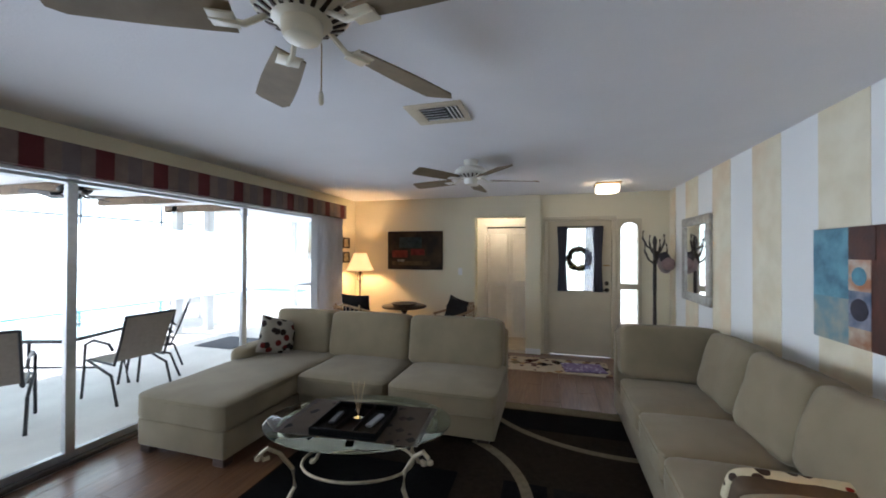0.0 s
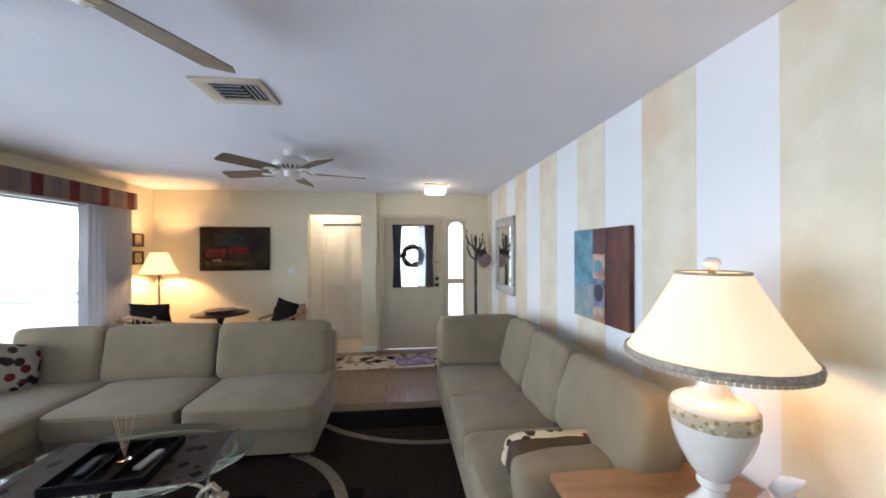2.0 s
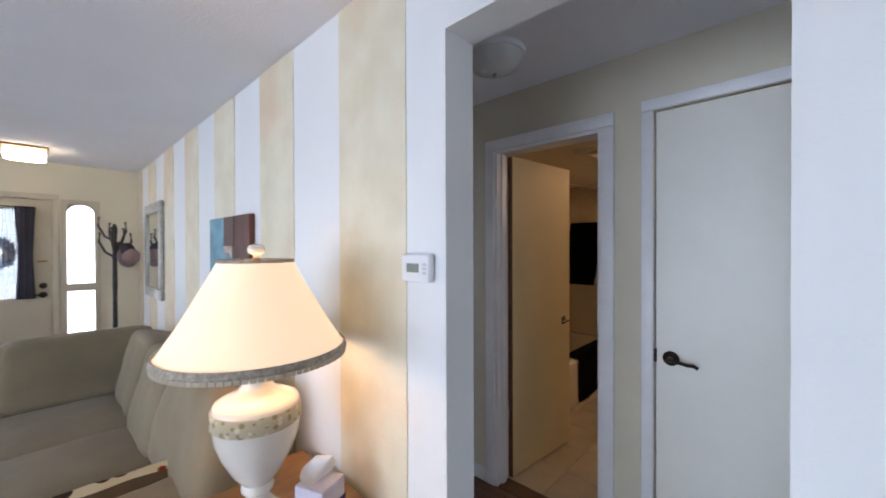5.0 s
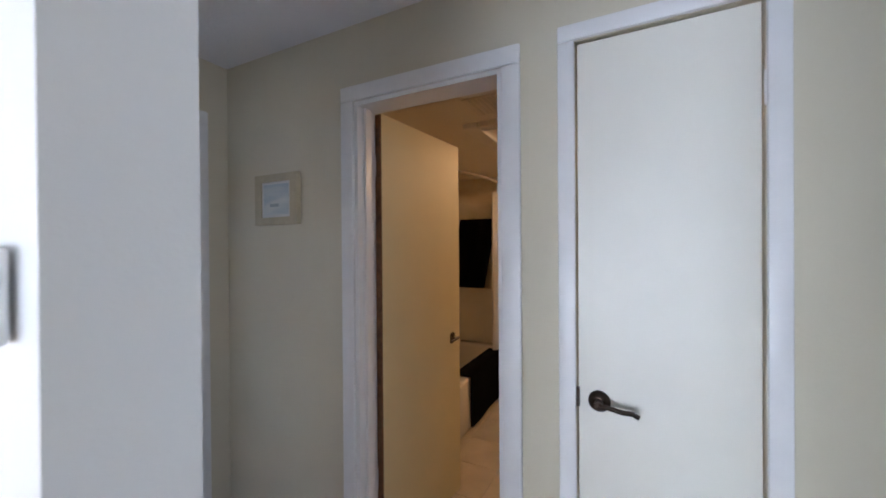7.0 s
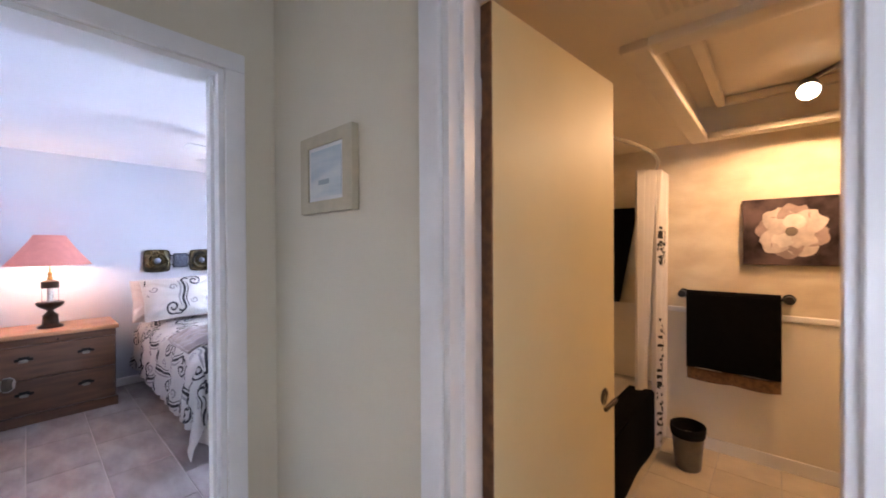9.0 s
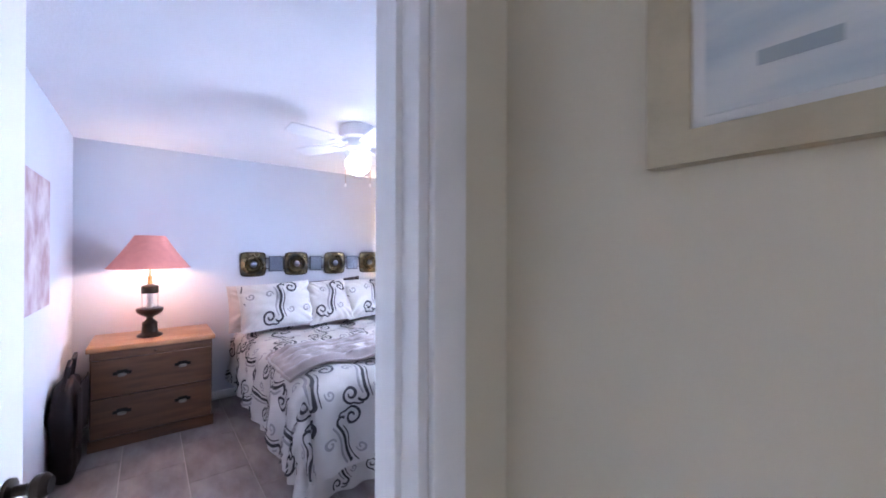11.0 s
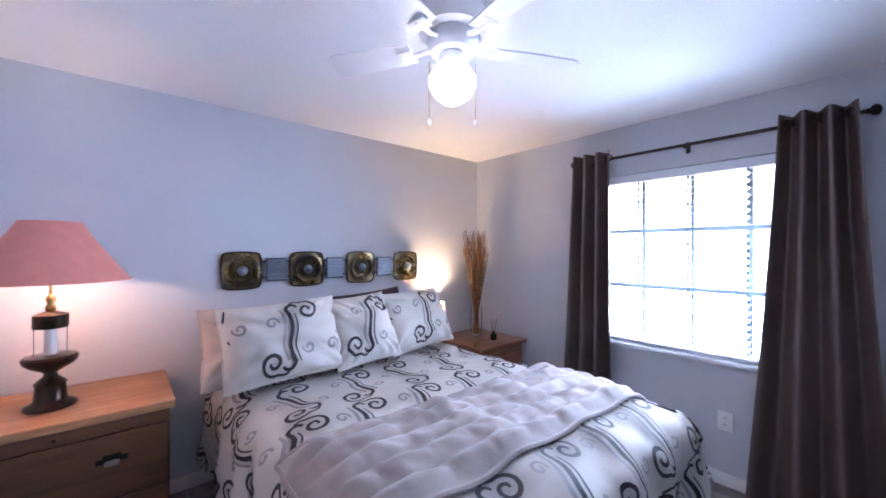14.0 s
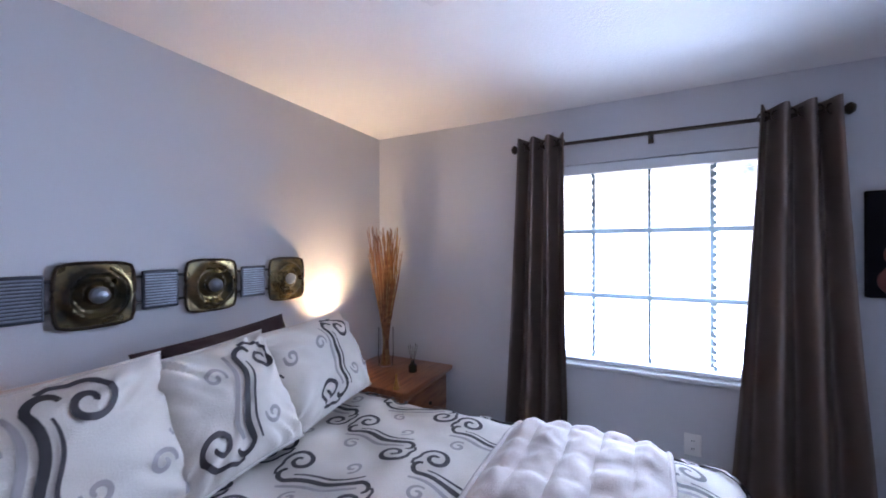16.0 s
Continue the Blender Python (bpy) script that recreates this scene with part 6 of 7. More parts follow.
# fan with light
M_FWHITE = mat("white_fan_enamel", (0.76, 0.76, 0.77), 0.35, 0, 0.04, 10)
fb = thing("ceiling_fan", "white hugger ceiling fan with a lit frosted globe", "ceiling fan", pose(3.51, 4.49, H))
part("housing", lathe([(0.05, -0.17), (0.085, -0.165), (0.10, -0.14), (0.105, -0.10), (0.135, -0.085), (0.14, -0.03), (0.13, 0.0)], 32), M_FWHITE, fb)
for k in range(5):
    R = Matrix.Rotation(radians(72 * k + 48), 4, 'Z')
    b = part("blade", moved(grid_sheet(14, 4, lambda u, v: (0.17 + 0.39 * u, (v - 0.5) * 0.135 * (0.75 + 0.25 * math.sin(min(1, u * 1.4) * 1.57)) * (1 - max(0, u - 0.93) * 5), (v - 0.5) * 0.026), 0.006), R @ pose(0, 0, -0.135)), M_FWHITE, fb)
    part("blade_bracket", moved(bm_join(sweep([(0.09, 0, 0.01), (0.14, 0.0, -0.008), (0.22, 0, -0.005)], 0.010, 6), box(0.17, -0.035, -0.010, 0.23, 0.035, -0.004, 0.003)), R @ pose(0, 0, -0.135)), M_FWHITE, b)
part("light_kit", lathe([(0.045, -0.225), (0.06, -0.215), (0.06, -0.18), (0.045, -0.165)], 26), M_FWHITE, fb)
part("globe", lathe([(0.004, -0.365), (0.035, -0.36), (0.07, -0.335), (0.092, -0.295), (0.094, -0.265), (0.075, -0.235), (0.05, -0.222)], 32, False), mat("lit_globe", (0.95, 0.95, 1.0), 0.4, emit=23.0, emit_color=(0.92, 0.92, 1.0)), fb, "glowing frosted globe")
for x, yy in ((-0.075, 0.055), (0.075, -0.055)):
    ch = part("pull_chain", sweep([(x, yy, -0.20), (x, yy, -0.425)], 0.0018, 5), M_BRASS, fb)
    part("chain_pull", moved(lathe([(0.003, 0), (0.009, 0.01), (0.007, 0.022), (0.002, 0.03)], 10), pose(x, yy, -0.455)), M_FWHITE, ch)

# west side: open door, picture, bag
bd = thing("door_3", "white bedroom door standing open against the wall", "door", pose(1.862, 2.43, 0, 0, 0, -14), kind="structure")
part("leaf", box(-0.035, 0.0, 0.012, 0.0, 0.70, 2.085, 0.003), M_DOOR, bd)
for s in (0.0, 1.0):
    kn = part("knob", moved(lathe([(0.028, 0), (0.028, 0.008), (0.012, 0.012), (0.012, 0.035), (0.026, 0.045), (0.028, 0.06), (0.018, 0.072)], 18), pose(-0.035 * s, 0.64, 0.98, 0, 90 if s == 0 else -90, 0)), M_BRONZE, bd)
part("latch_plate", box(-0.028, 0.6995, 0.95, -0.008, 0.7015, 1.01), M_NICKEL, bd)
for z in (0.25, 1.85):
    part("hinge", sweep([(0.004, -0.004, z - 0.045), (0.004, -0.004, z + 0.045)], 0.008, 8), M_NICKEL, bd)
wpz = thing("canvas_painting", "pale floral canvas on the bedroom side wall", "painting", pose(1.757, 0, 0))
part("canvas", box(0.001, 4.48, 1.17, 0.03, 5.08, 1.91, 0.004), mat("pale_canvas", (0.58, 0.50, 0.50), 0.7, 0, 0, 6, 0.3, 60, color2=(0.36, 0.22, 0.22)), wpz)
bg = thing("leather_bag", "dark brown leather bag slumped on the floor beside the dresser", "bag", pose(1.828, 5.40, 0))
M_LEA = mat("brown_leather", (0.014, 0.008, 0.008), 0.6, 0, 0.3, 8, 0.3, 40, spec=0.2)
part("body", moved(cushion(0.125, 0.52, 0.66, 4, 12, 0.03, 70), pose(0, 0, 0.315)), M_LEA, bg)
part("flap", grid_sheet(14, 14, lambda u, v: (0.075 + 0.012 * math.sin(9 * u), -0.24 + 0.48 * u, 0.58 - 0.34 * v - 0.02 * math.sin(5 * u)), 0.006), M_LEA, bg)
for s in (-0.12, 0.12):
    part("handle", sweep([(0, s - 0.07, 0.60), (0.02, s - 0.05, 0.74), (0.02, s + 0.05, 0.76), (0, s + 0.08, 0.60)], 0.012, 7), M_LEA, bg)
    part("buckle", moved(box(-0.004, -0.02, -0.015, 0.004, 0.02, 0.015, 0.003), pose(0.088, s, 0.27)), M_NICKEL, bg)

# ---- hall ----
hc = thing("door_4", "white flush closet door, closed", "door", pose(0, 0, 0), kind="structure")
part("leaf", box(2.765, 0.075, 0.012, 2.80, 0.54, 2.134, 0.003), M_DOOR, hc)
hd = part("handle", bm_join(moved(lathe([(0.033, 0), (0.033, 0.006), (0.028, 0.012), (0.012, 0.016), (0.012, 0.045)], 22), pose(2.765, 0.478, 1.0, 0, -90, 0)),
                            sweep([(2.722, 0.478, 1.0), (2.718, 0.45, 1.0), (2.72, 0.41, 0.992), (2.72, 0.385, 0.994), (2.72, 0.368, 0.985)], 0.008, 8)), M_BRONZE, hc, "antique bronze lever handle")
part("strike_plate", box(2.7535, 0.536, 0.975, 2.7545 + 0.012, 0.548, 1.035), M_BRONZE, hc)
for z in (0.25, 1.90):
    part("hinge", sweep([(2.752, 0.066, z - 0.045), (2.752, 0.066, z + 0.045)], 0.008, 8), M_TRIM, hc)
hp = thing("picture_frame", "small seascape print in a broad beige frame on the hall wall", "picture", pose(2.7545, 1.905, 1.722))
part("frame", wall_bm('x', -0.026, -0.002, -0.145, 0.145, -0.122, 0.122, [(-0.098, 0.098, -0.085, 0.085)]), mat("linen_frame", (0.50, 0.43, 0.29), 0.7, 0, 0.12, 20, 0.3, 120), hp)
part("mat_board", box(-0.020, -0.099, -0.086, -0.006, 0.099, 0.086), mat("mat_white", (0.70, 0.70, 0.68), 0.8), hp)
part("print", box(-0.0215, -0.085, -0.073, -0.0195, 0.085, 0.073), mat("seascape_print", (0.42, 0.50, 0.54), 0.6, 0, 0, 5, color2=(0.62, 0.64, 0.62), stretch=(1, 1, 4)), hp)
part("drawing", box(-0.0225, -0.02, -0.035, -0.0208, 0.04, -0.02), mat("print_grey", (0.36, 0.42, 0.45), 0.7), hp)
hlt = thing("ceiling_light", "unlit white glass dome light on the hall ceiling", "light", pose(2.30, 1.12, H))
part("base", lathe([(0.14, -0.02), (0.145, 0.0)], 28), M_TRIM, hlt)
part("dome", lathe([(0.004, -0.10), (0.06, -0.095), (0.105, -0.075), (0.13, -0.045), (0.135, -0.02)], 32, False), mat("opal_glass", (0.66, 0.65, 0.62), 0.25, 0, 0.03, 8), hlt)
part("finial", moved(lathe([(0.004, 0), (0.011, 0.008), (0.007, 0.02)], 12), pose(0, 0, -0.118)), M_NICKEL, hlt)

# ---- bathroom ----
bdr = thing("door_5", "cream flush bathroom door standing open into the room", "door", pose(2.885, 1.428, 0, 0, 0, -5.5), kind="structure")
part("leaf", box(0.0, -0.035, 0.012, 0.70, 0.0, 2.095, 0.003), M_BDOOR, bdr)
for s in (-1, 1):
    part("handle", bm_join(moved(lathe([(0.03, 0), (0.03, 0.008), (0.011, 0.012), (0.011, 0.04)], 18), pose(0.615, -0.035 if s < 0 else 0.0, 0.955, 90 * -s * -1 if s < 0 else -90, 0, 0)),
                           sweep([(0.615, -0.075 if s < 0 else 0.04, 0.955), (0.57, -0.08 if s < 0 else 0.045, 0.955), (0.525, -0.078 if s < 0 else 0.043, 0.948)], 0.008, 7)), M_BRONZE, bdr, "antique bronze lever handle")
part("hinge_edge", box(-0.006, -0.034, 0.014, 0.0, -0.001, 2.09), wood("bare_door_edge", (0.10, 0.04, 0.015), (0.20, 0.085, 0.03), 0.6), bdr, "bare brown wooden edge")
part("latch_plate", box(0.6995, -0.028, 0.92, 0.7015, -0.008, 0.99), M_BRASS, bdr)
for z in (0.43, 1.86):
    part("hinge", box(-0.02, -0.006, z - 0.05, 0.012, 0.004, z + 0.05, 0.002), M_TRIM, bdr)

tb = thing("bathtub", "white built-in bathtub along the back wall", "bathtub")
M_TUB = mat("tub_enamel", (0.76, 0.72, 0.64), 0.15, 0, 0.03, 4, coat=0.5)
part("shell", bm_join(box(3.95, 1.56, 0.0, 5.44, 1.66, 0.42, 0.02, 3), box(3.95, 2.14, 0.0, 5.44, 2.235, 0.42, 0.02, 3), box(3.95, 1.66, 0.0, 4.07, 2.14, 0.42, 0.02, 3), box(5.32, 1.66, 0, 5.44, 2.14, 0.42, 0.02, 3), box(4.07, 1.66, 0.0, 5.32, 2.14, 0.10)), M_TUB, tb)
M_BLKTOW = mat("black_terry", (0.004, 0.004, 0.0045), 0.97, 0, 0.2, 30, 0.7, 260, spec=0.05)
bm_ = thing("bath_mat", "black bath mat draped over the tub rim", "bath mat")
part("cloth", bm_join(grid_sheet(20, 10, lambda u, v: (4.28 + 0.86 * u, 1.548 - 0.006 * math.sin(9 * u), 0.03 + 0.405 * v), 0.014), box(4.28, 1.54, 0.432, 5.14, 1.70, 0.446, 0.004)), M_BLKTOW, bm_)
tw2 = thing("bath_towel", "black towel hanging in the tub alcove", "towel")
part("cloth", grid_sheet(16, 20, lambda u, v: (5.395 + 0.008 * math.sin(18 * u), 1.70 + 0.14 * (1 - v) + 0.42 * u, 1.03 + 0.77 * v), 0.014), M_BLKTOW, tw2)
part("towel_bar", sweep([(5.42, 1.68, 1.79), (5.42, 2.22, 1.79)], 0.009, 8), M_METAL, tw2)
rod = thing("shower_rod", "curved metal shower curtain rod", "rod")
part("rod", sweep([(3.9 + 1.54 * k / 14, 1.60 - 0.16 * math.sin(math.pi * k / 14), 2.06) for k in range(15)], 0.011, 8), M_NICKEL, rod)
part("flange", moved(lathe([(0.035, 0), (0.03, 0.012), (0.014, 0.02)], 18), pose(5.444, 1.60, 2.06, 0, -90, 0)), M_NICKEL, rod)
sc = thing("shower_curtain", "white shower curtain printed with black characters, drawn aside", "curtain")


def showerc(u, v):
    return (5.14 + 0.26 * u, 1.515 + 0.03 * math.sin(u * 31) + 0.03 * (1 - v) * math.sin(2.5 * u), 0.03 + 2.01 * v)


part("fabric", grid_sheet(60, 30, showerc, 0.003), mat("white_polyester", (0.72, 0.69, 0.66), 0.6, 0, 0.05, 6), sc)
pr = []
for k in range(150):
    u, v = random.choice((0.10, 0.13, 0.52)) + random.uniform(-0.07, 0.07), random.choice((random.uniform(0.02, 0.5), random.uniform(0.66, 0.80), random.uniform(0.02, 0.42)))
    pu, pv = random.uniform(0.03, 0.09), random.uniform(0.004, 0.010)
    if random.random() < 0.4:
        pu, pv = 0.02, 0.02
    pr.append(strip(lambda a, c: showerc(a, c), [(u, v), (u + pu / 2, v + pv * random.uniform(-1, 1)), (u + pu, v)], 0.012, 0.006, lambda a, c: True))
pe = part("character_print", bm_join(*pr), M_BLACK, sc)
pe["kind"] = "stuff"
part("liner", grid_sheet(40, 16, lambda u, v: (5.07 + 0.10 * u, 1.62 + 0.02 * math.sin(u * 26) - 0.13 * u * v, 0.10 + 1.94 * v), 0.002), mat("vinyl_liner", (0.66, 0.62, 0.56), 0.4, 0, 0.05, 6), sc, "pale vinyl liner")
bn = thing("waste_bin", "dark oval metal waste bin on the bathroom floor", "bin", pose(5.09, 1.32, 0))
part("bucket", moved(lathe([(0.085, 0), (0.088, 0.004), (0.115, 0.27), (0.118, 0.275), (0.112, 0.275), (0.085, 0.01)], 26, False), Matrix.Diagonal((1, 0.85, 1, 1))), mat("pewter_bin", (0.20, 0.17, 0.14), 0.4, 0.6, 0.2, 14), bn)
part("liner", moved(lathe([(0.116, 0.22), (0.122, 0.255), (0.121, 0.281), (0.108, 0.283), (0.10, 0.2)], 26, False), Matrix.Diagonal((1, 0.85, 1, 1))), M_BLK, bn, "black bag liner")
part("base", moved(lathe([(0.084, 0.003), (0.086, 0.008)], 26), Matrix.Diagonal((1, 0.85, 1, 1))), M_BLACK, bn)
rk = thing("towel_bar", "black towel bar with round ends on the plaster wall", "towel bar")
part("rod", sweep([(5.375, 0.82, 1.135), (5.375, 1.385, 1.135)], 0.011, 8), M_BLACK, rk)
for yy in (0.81, 1.395):
    part("post", moved(lathe([(0.034, 0), (0.034, 0.012), (0.014, 0.02), (0.014, 0.06), (0.028, 0.07), (0.026, 0.095), (0.01, 0.10)], 18), pose(5.449, yy, 1.135, 0, -90, 0)), M_BLACK, rk)
to = thing("bath_towel", "black towel with a brown striped border hanging on the bar", "towel")
part("cloth", grid_sheet(30, 20, lambda u, v: (5.356 - 0.006 * math.sin(14 * u) - 0.006 * (1 - v), 0.85 + 0.515 * u, 0.615 + 0.525 * v), 0.018), M_BLKTOW, to)
part("back_fold", grid_sheet(20, 10, lambda u, v: (5.398, 0.85 + 0.515 * u, 0.68 + 0.46 * v), 0.014), M_BLKTOW, to)
part("top_fold", sweep([(5.377, 0.85, 1.142), (5.377, 1.365, 1.142)], 0.026, 10), M_BLKTOW, to)
part("border", grid_sheet(30, 3, lambda u, v: (5.354 - 0.006 * math.sin(14 * u), 0.852 + 0.51 * u, 0.53 + 0.085 * v - 0.012 * abs(math.sin(6.3 * u))), 0.012), mat("brown_border_woven", (0.17, 0.085, 0.035), 0.8, 0, 0.5, 40, 0.4, 120), to, "brown woven border")
fw = thing("canvas_print", "large pale flower on a black canvas on the plaster wall", "picture", pose(5.449, 0.80, 1.58))
part("canvas", box(-0.036, -0.34, -0.22, -0.002, 0.245, 0.22, 0.004), mat("flower_ground", (0.015, 0.01, 0.012), 0.6, 0, 0, 5, 0.1, 30, color2=(0.13, 0.09, 0.09), spec=0.1), fw)
M_PETAL = [mat("petal_paint_%d" % k, c, 0.6, 0, 0.35, 12) for k, c in enumerate(((0.36, 0.27, 0.25), (0.60, 0.51, 0.47), (0.74, 0.67, 0.62)))]
for k in range(13):
    ring = 0 if k < 8 else 1
    a = radians(45 * k + 10 if ring == 0 else 72 * k + 25)
    L0, W0 = (0.160, 0.078) if ring == 0 else (0.098, 0.055)

    def petal(u, v):
        w = W0 * math.sin(math.pi * (0.10 + 0.80 * u)) ** 0.55 * (1 + 0.12 * math.sin(9 * v + k))
        r, q = 0.012 + L0 * u * (1 + 0.05 * math.sin(5 * v + k)), 2 * (v - 0.5) * w
        return (-0.0372 - 0.004 * ring - 0.0004 * (k % 4) - 0.003 * math.sin(math.pi * u), r * math.cos(a) - q * math.sin(a), r * math.sin(a) + q * math.cos(a))
    part("petal", grid_sheet(12, 8, petal), M_PETAL[(k % 2) + ring], fw)
part("flower_heart", moved(lathe([(0.03, 0), (0.02, 0.003), (0.002, 0.004)], 16), pose(-0.046, 0, 0, 0, -90, 0)), mat("heart_paint", (0.16, 0.13, 0.10), 0.6), fw)
tk = thing("track_light", "brushed ceiling track light with two lit warm spots", "light", pose(5.16, 0.74, 2.46))
part("bar", sweep([(0.05, 0.04, -0.015), (-0.70, -0.50, -0.015)], 0.016, 8), M_NICKEL, tk)
for x, yy, dz in ((0.0, 0.0, 0.0), (-0.5, -0.34, 0.0)):
    hh = part("spot_head", moved(lathe([(0.052, -0.18), (0.055, -0.16), (0.045, -0.09), (0.028, -0.06), (0.012, -0.05), (0.010, -0.01)], 20, False), pose(x, yy, dz, 0, 50, 0)), M_NICKEL, tk)
    part("lit_lens", moved(lathe([(0.049, -0.176), (0.047, -0.170)], 20), pose(x, yy, dz, 0, 50, 0)), mat("lit_spot", (1, 0.95, 0.85), 0.4, emit=14.0, emit_color=(1.0, 0.82, 0.55)) if x == 0 else bpy.data.materials["lit_spot"], hh, "glowing lens")
wc = thing("toilet", "white ceramic toilet beside the towel bar", "toilet", pose(5.10, 0.33, 0, 0, 0, -90))
part("bowl", moved(lathe([(0.12, 0), (0.13, 0.02), (0.10, 0.12), (0.12, 0.25), (0.185, 0.36), (0.20, 0.40), (0.19, 0.405)], 28), Matrix.Diagonal((1.3, 1.0, 1, 1))), M_TUB, wc)
part("seat", moved(lathe([(0.20, 0.405), (0.205, 0.415), (0.20, 0.43), (0.02, 0.44)], 28), Matrix.Diagonal((1.3, 1.0, 1, 1))), M_TUB, wc)
part("tank", box(0.19, -0.21, 0.40, 0.345, 0.21, 0.76, 0.03, 3), M_TUB, wc)
part("tank_lid", box(0.18, -0.22, 0.76, 0.35, 0.22, 0.79, 0.01, 2), M_TUB, wc)
structure("baseboard_bath", box(5.43, -0.8, 0, 5.4435, 1.55, 0.09, 0.004), M_TRIM, "white baseboard")
cvent = thing("ceiling_vent", "small square exhaust grille in the bathroom ceiling", "vent", pose(3.42, 1.05, 2.26))
part("frame", box(-0.13, -0.13, -0.006, 0.13, 0.13, -0.001, 0.003), mat("vent_tan", (0.70, 0.62, 0.48), 0.6), cvent)
for k in range(8):
    part("slat", box(-0.11, -0.105 + 0.027 * k, -0.009, 0.11, -0.09 + 0.027 * k, -0.005), mat("vent_tan2", (0.62, 0.55, 0.42), 0.5) if k == 0 else bpy.data.materials["vent_tan2"], cvent)

# ---- patio outside the sliding doors ----
M_DECK = mat("pale_deck", (0.80, 0.80, 0.78), 0.7, 0, 0.10, 2.5, 0.3, 30)
# last slab is added: pale surface out to the panel, in place of bright haze
structure("pavement", bm_join(box(-9.4, -6.0, -0.20, -3.5, 15.0, -0.03), box(-12.5, -6.0, -0.20, -9.4, 5.0, -0.03), box(-12.5, 13.5, -0.20, -9.4, 15.0, -0.03), box(-51, -60, -0.2, -12.5, 70, -0.03)), M_DECK, "pale concrete patio deck, extended to whiten the far distance")
structure("water", box(-12.5, 5.0, -0.25, -9.4, 13.5, -0.09), mat("pool_water", (0.10, 0.50, 0.58), 0.06, 0, 0.2, 2.0, 0.5, 6), "turquoise pool water")
structure("ceiling_patio", bm_join(box(-7.3, -6.0, 2.42, -3.5, 9.5, 2.52)), mat("patio_soffit", (0.78, 0.79, 0.80), 0.8, 0, 0.04, 2), "white patio ceiling")
M_BEAM = mat("brown_beam", (0.24, 0.17, 0.11), 0.7, 0, 0.3, 6)
for k, yb in enumerate((3.2, 4.4, 5.5)):
    structure("trim_beam_%d" % k, box(-7.2, yb, 2.30, -5.1, yb + 0.10, 2.42, 0.006), M_BEAM, "brown patio ceiling beam")
for k, (xb, yb) in enumerate(((-7.3, -1.0), (-7.0, 5.5), (-6.74, 5.96), (-7.3, 9.3))):
    structure("column_%d" % k, box(xb, yb, -0.03, xb + 0.14, yb + 0.14, 2.42, 0.01), mat("white_post", (0.74, 0.76, 0.78), 0.5, 0, 0.05, 4) if k == 0 else bpy.data.materials["white_post"], "white patio post")
ps = thing("pool_screen", "aluminium screen enclosure around the pool", "screen enclosure")
for yb in (-2, 0.5, 3, 5.5, 8, 10.5):
    part("post", box(-14.05, yb, -0.03, -13.98, yb + 0.07, 4.2), M_METAL, ps)
for z in (0.9, 2.6, 4.2):
    part("rail", box(-14.05, -4, z, -13.98, 12, z + 0.06), M_METAL, ps)
mt = solo("door_mat", box(-5.70, 4.90, -0.03, -4.95, 5.62, -0.016, 0.004), mat("grey_mat", (0.10, 0.11, 0.13), 0.95, 0, 0.2, 30, 0.6, 200), "dark grey mat on the patio deck", "mat")
M_SLING = mat("tan_sling", (0.30, 0.25, 0.21), 0.7, 0, 0.1, 30, 0.3, 300)
M_PFR = mat("dark_bronze_tube", (0.035, 0.035, 0.04), 0.4, 0.4, 0.2, 20)


def patio_chair(m, label):
    c = thing("patio_chair", label, "chair", m, group="chairs round the patio table")
    for sx in (-1, 1):
        x = sx * 0.27
        part("side_frame", sweep([(x, -0.30, 0.0), (x, -0.26, 0.30), (x, -0.24, 0.58), (x, -0.10, 0.64), (x, 0.16, 0.62), (x, 0.22, 0.56)], 0.014, 8), M_PFR, c)
        part("back_leg", sweep([(x, 0.30, 0.0), (x, 0.20, 0.30), (x, -0.20, 0.42)], 0.014, 8), M_PFR, c)
        part("back_tube", sweep([(x * 0.9, -0.22, 0.42), (x * 0.9, 0.20, 0.40), (x * 0.9, 0.30, 0.66), (x * 0.9, 0.38, 0.91)], 0.013, 8), M_PFR, c)
    part("cross_bar", sweep([(-0.245, 0.38, 0.91), (0.245, 0.38, 0.91)], 0.013, 8), M_PFR, c)
    part("sling", grid_sheet(10, 30, lambda u, v: (-0.235 + 0.47 * u, -0.22 + 0.40 * min(1, v / 0.42) + 0.195 * max(0, v - 0.42) / 0.58, 0.425 - 0.03 * math.sin(3.14 * min(1, v / 0.42)) + 0.48 * max(0, v - 0.42) / 0.58), 0.006), M_SLING, c, "tan mesh sling")
    return c


pc = patio_chair(pose(-4.50, 3.09, -0.03, 0, 0, -94), "tan sling patio chair with dark tube frame")
copy_thing(pc, pose(-4.70, 2.08, -0.03, 0, 0, -122))
copy_thing(pc, pose(-4.92, 3.66, -0.03, 0, 0, -42))
copy_thing(pc, pose(-6.2, 2.6, -0.03, 0, 0, 95))
ptb = thing("patio_table", "rectangular glass patio table on a dark metal frame", "table", pose(-5.30, 2.80, -0.03, 0, 0, 18))
part("glass_top", box(-0.66, -0.46, 0.70, 0.66, 0.46, 0.708, 0.003), glass("green_glass", (0.75, 0.93, 0.92)), ptb)
for x0, y0, x1, y1 in ((-0.66, -0.46, 0.66, -0.43), (-0.66, 0.43, 0.66, 0.46), (-0.66, -0.43, -0.63, 0.43), (0.63, -0.43, 0.66, 0.43)):
    part("rim", box(x0, y0, 0.672, x1, y1, 0.699, 0.004), M_PFR, ptb)
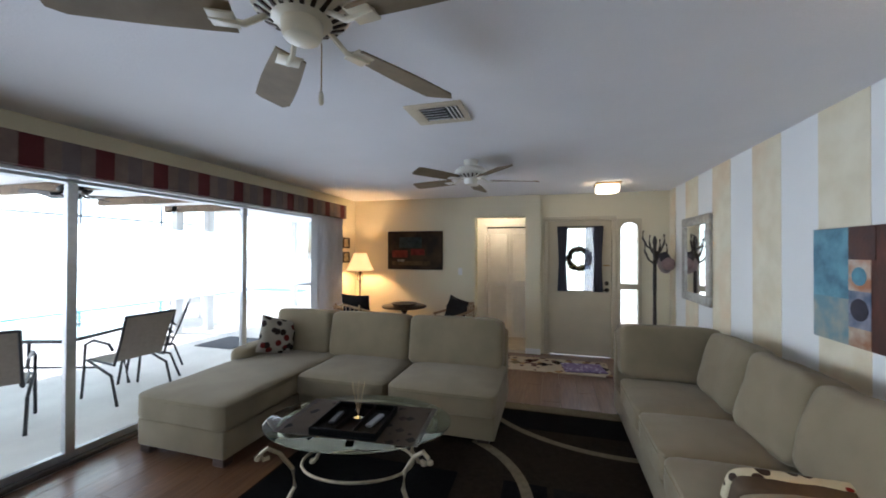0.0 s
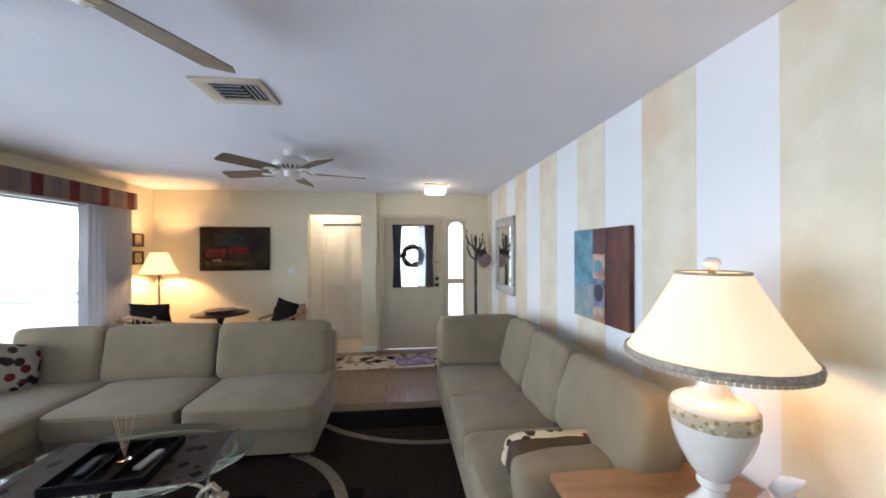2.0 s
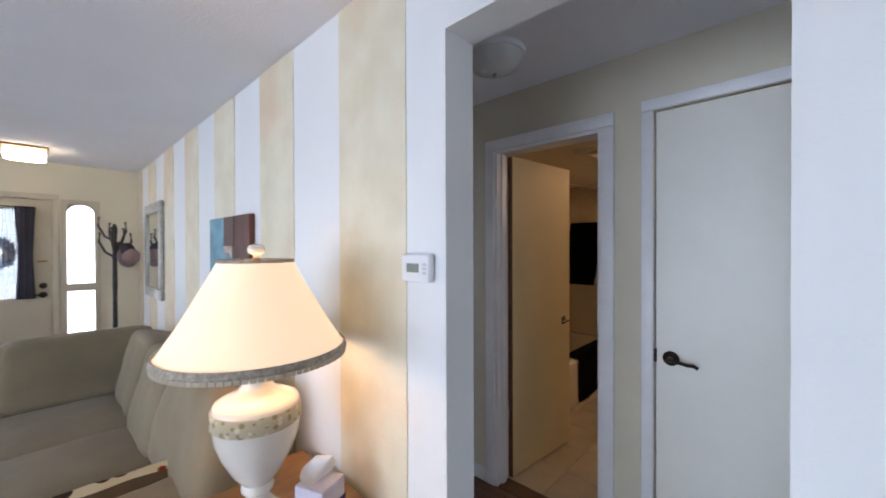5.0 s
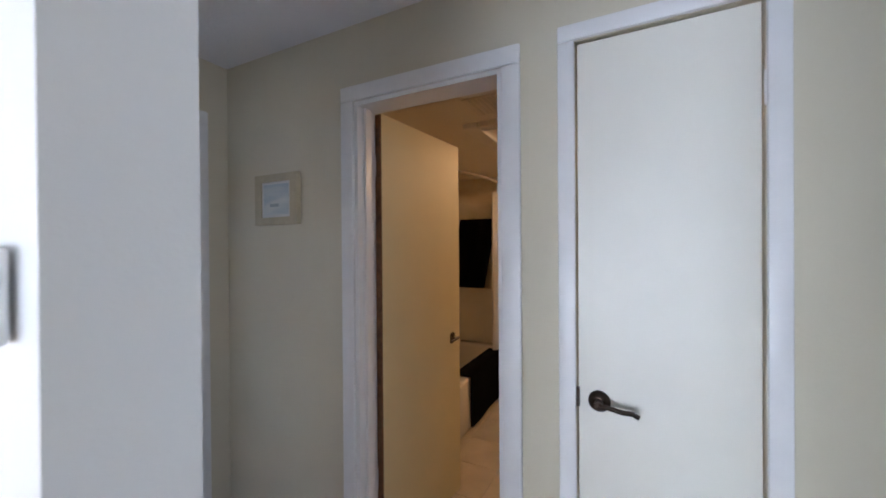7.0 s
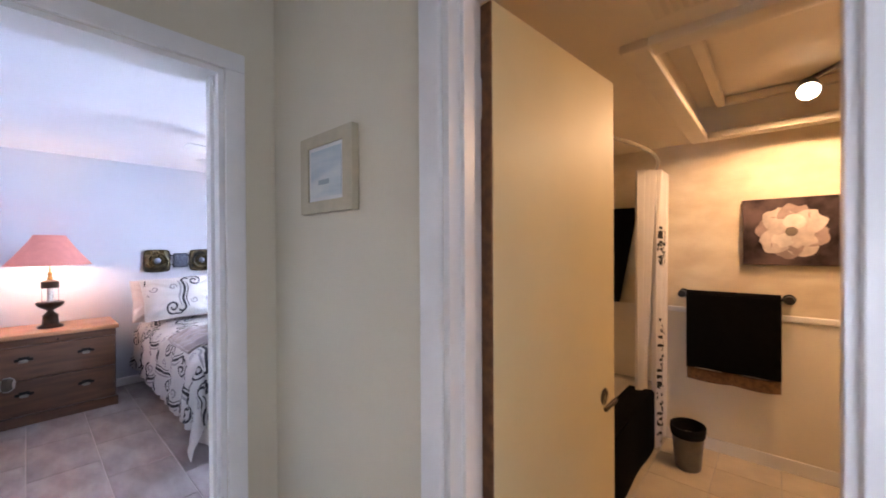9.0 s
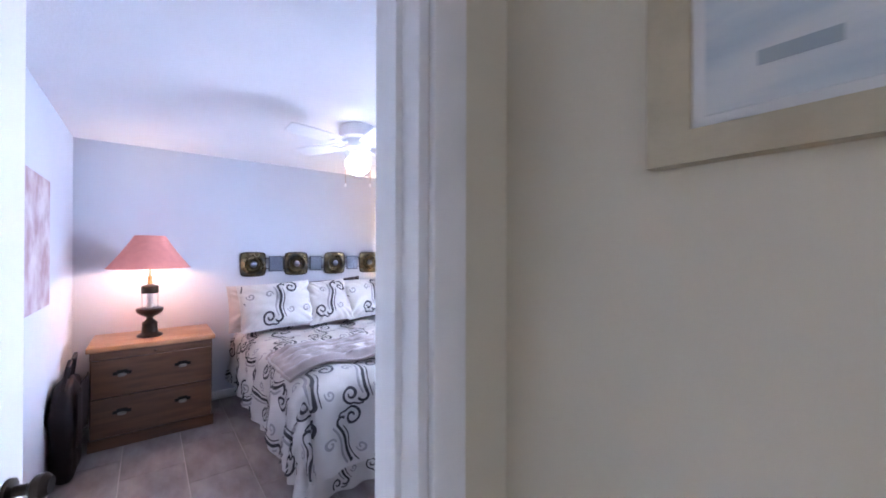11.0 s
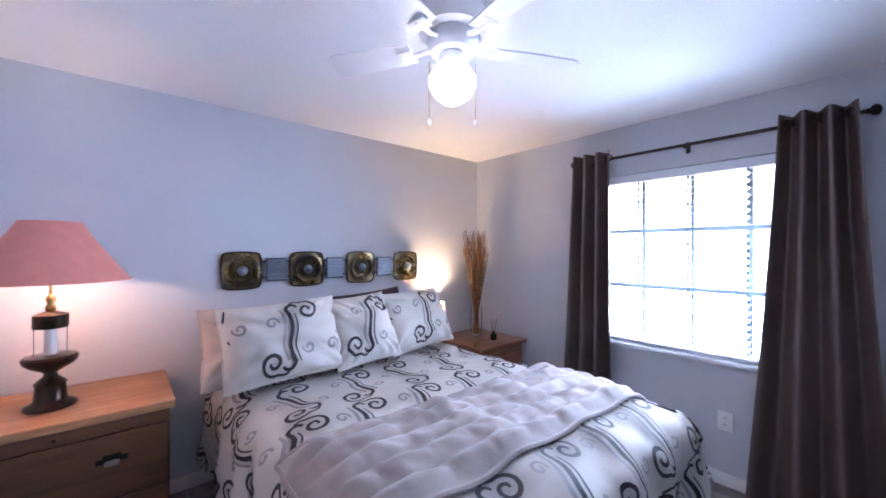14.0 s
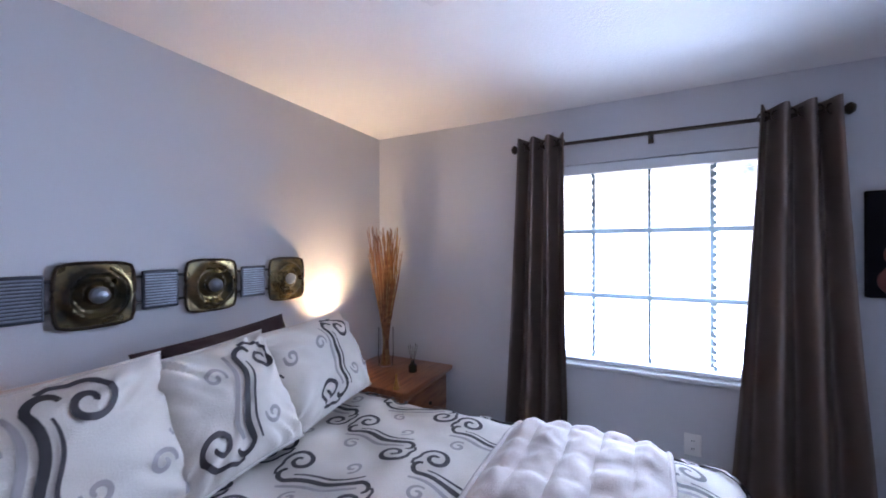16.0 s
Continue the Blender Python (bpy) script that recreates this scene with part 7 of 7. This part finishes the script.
for sx in (-1, 1):
    for sy in (-1, 1):
        part("leg", sweep([(sx * 0.58, sy * 0.38, 0), (sx * 0.54, sy * 0.34, 0.35), (sx * 0.60, sy * 0.40, 0.68)], 0.018, 8), M_PFR, ptb)
part("stretcher", sweep([(-0.55, 0, 0.30), (0.55, 0, 0.30)], 0.012, 8), M_PFR, ptb)
ceiling_fan("ceiling_fan", "dark patio ceiling fan with five blades", pose(-5.6, 3.2, 2.42), 0.14, 0.46, 40, M_BLACK, mat("dark_blade", (0.10, 0.08, 0.07), 0.5, 0, 0.2, 8), 0.06)
lg = thing("pool_lounger", "white plastic lounge chair by the pool", "lounger", pose(-7.9, 6.6, -0.03, 0, 0, 60))
part("bed", bm_join(box(-0.32, -0.9, 0.30, 0.32, 0.35, 0.35, 0.015), moved(box(-0.32, 0.0, 0.0, 0.32, 0.75, 0.05, 0.015), pose(0, 0.35, 0.31, 50, 0, 0))), mat("white_resin", (0.8, 0.8, 0.8), 0.5), lg)
for x, yy in ((-0.28, -0.8), (0.28, -0.8), (-0.28, 0.3), (0.28, 0.3)):
    part("leg", box(x - 0.025, yy - 0.03, 0, x + 0.025, yy + 0.03, 0.31), bpy.data.materials["white_resin"], lg)


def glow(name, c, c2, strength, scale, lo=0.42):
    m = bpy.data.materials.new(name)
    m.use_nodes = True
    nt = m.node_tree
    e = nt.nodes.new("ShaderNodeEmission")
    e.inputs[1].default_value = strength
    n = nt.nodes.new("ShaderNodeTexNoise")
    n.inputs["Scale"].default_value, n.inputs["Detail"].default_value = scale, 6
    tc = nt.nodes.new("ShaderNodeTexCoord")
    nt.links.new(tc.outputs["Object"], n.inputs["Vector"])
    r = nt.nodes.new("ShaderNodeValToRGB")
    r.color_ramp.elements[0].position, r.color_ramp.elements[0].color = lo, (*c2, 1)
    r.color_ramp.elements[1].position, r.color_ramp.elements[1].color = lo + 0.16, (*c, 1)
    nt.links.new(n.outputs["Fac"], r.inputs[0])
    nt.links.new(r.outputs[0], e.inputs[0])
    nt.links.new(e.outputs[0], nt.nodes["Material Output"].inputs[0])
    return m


# self-lit panels stand for the overexposed outdoors; the first also brightens the deck
structure("backdrop", box(-52, -60, -1, -51, 70, 30), glow("bright_haze", (1.0, 1.0, 1.0), (0.72, 0.90, 0.92), 4.2, 0.12), "glowing panel in place of the bright distance beyond the pool")
structure("backdrop_2", box(9.0, -2, -1, 9.2, 12, 8), glow("bright_yard", (1.0, 1.0, 1.0), (0.085, 0.12, 0.14), 3.0, 0.9, 0.30), "glowing panel in place of the yard beyond the bedroom window")
structure("backdrop_3", box(-6, 9.5, -1, 8, 9.7, 7), glow("bright_street", (1.0, 1.0, 1.0), (0.80, 0.90, 0.86), 2.4, 0.6), "glowing panel in place of the yard beyond the front door")

# ---- floor boards and tiles ----
def plank_field(floor, name, x0, x1, y0, y1, w, l, gap, z0, z1, material, along='y', shift=0.37):
    """Boards or tiles laid in offset rows, each its own piece, sharing meshes of equal size."""
    made = {}
    rows = int(math.ceil(((x1 - x0) if along == 'y' else (y1 - y0)) / w))
    lo, hi = (y0, y1) if along == 'y' else (x0, x1)
    for r in range(rows):
        a0 = (x0 if along == 'y' else y0) + r * w
        a1 = min(a0 + w, x1 if along == 'y' else y1)
        p = lo - (r * shift * l) % l
        while p < hi:
            b0, b1 = max(p, lo), min(p + l, hi)
            p += l
            if b1 - b0 < 0.03 or a1 - a0 < 0.02:
                continue
            dw, dl = round(a1 - a0 - gap, 3), round(b1 - b0 - gap, 3)
            if (dw, dl) not in made:
                sx, sy = (dw, dl) if along == 'y' else (dl, dw)
                made[dw, dl] = as_mesh(name, box(-sx / 2, -sy / 2, z0, sx / 2, sy / 2, z1, 0.0012, 1), material)
            ob = new(name, made[dw, dl])
            ob.parent = floor
            ca, cb = (a0 + a1) / 2, (b0 + b1) / 2
            ob.location = (ca, cb, 0) if along == 'y' else (cb, ca, 0)


FL = bpy.data.objects
plank_field(FL["floor"], "plank", -3.32, 1.75, 0.6, 5.94, 0.19, 1.3, 0.0016, -0.012, 0.0, M_LAM)
plank_field(FL["floor"], "plank", -0.143, 1.62, 5.94, 6.16, 0.19, 1.3, 0.0016, -0.012, 0.0, M_LAM)
plank_field(FL["floor"], "plank", -3.32, 1.75, -2.6, 0.6, 0.38, 1.6, 0.0016, -0.012, 0.0, M_LAM)
plank_field(FL["floor_hall"], "plank", 1.75, 2.755, -1.0, 2.30, 0.19, 1.3, 0.0016, -0.012, 0.0, M_LAM)
plank_field(FL["floor_bedroom"], "tile", 1.752, 5.42, 2.30, 6.20, 0.355, 0.61, 0.006, -0.008, 0.0, M_SLATE, 'y', 0.5)
plank_field(FL["floor_bath"], "tile", 2.87, 5.45, -0.8, 2.24, 0.33, 0.33, 0.005, -0.008, 0.0, M_BTILE, 'y', 0.0)
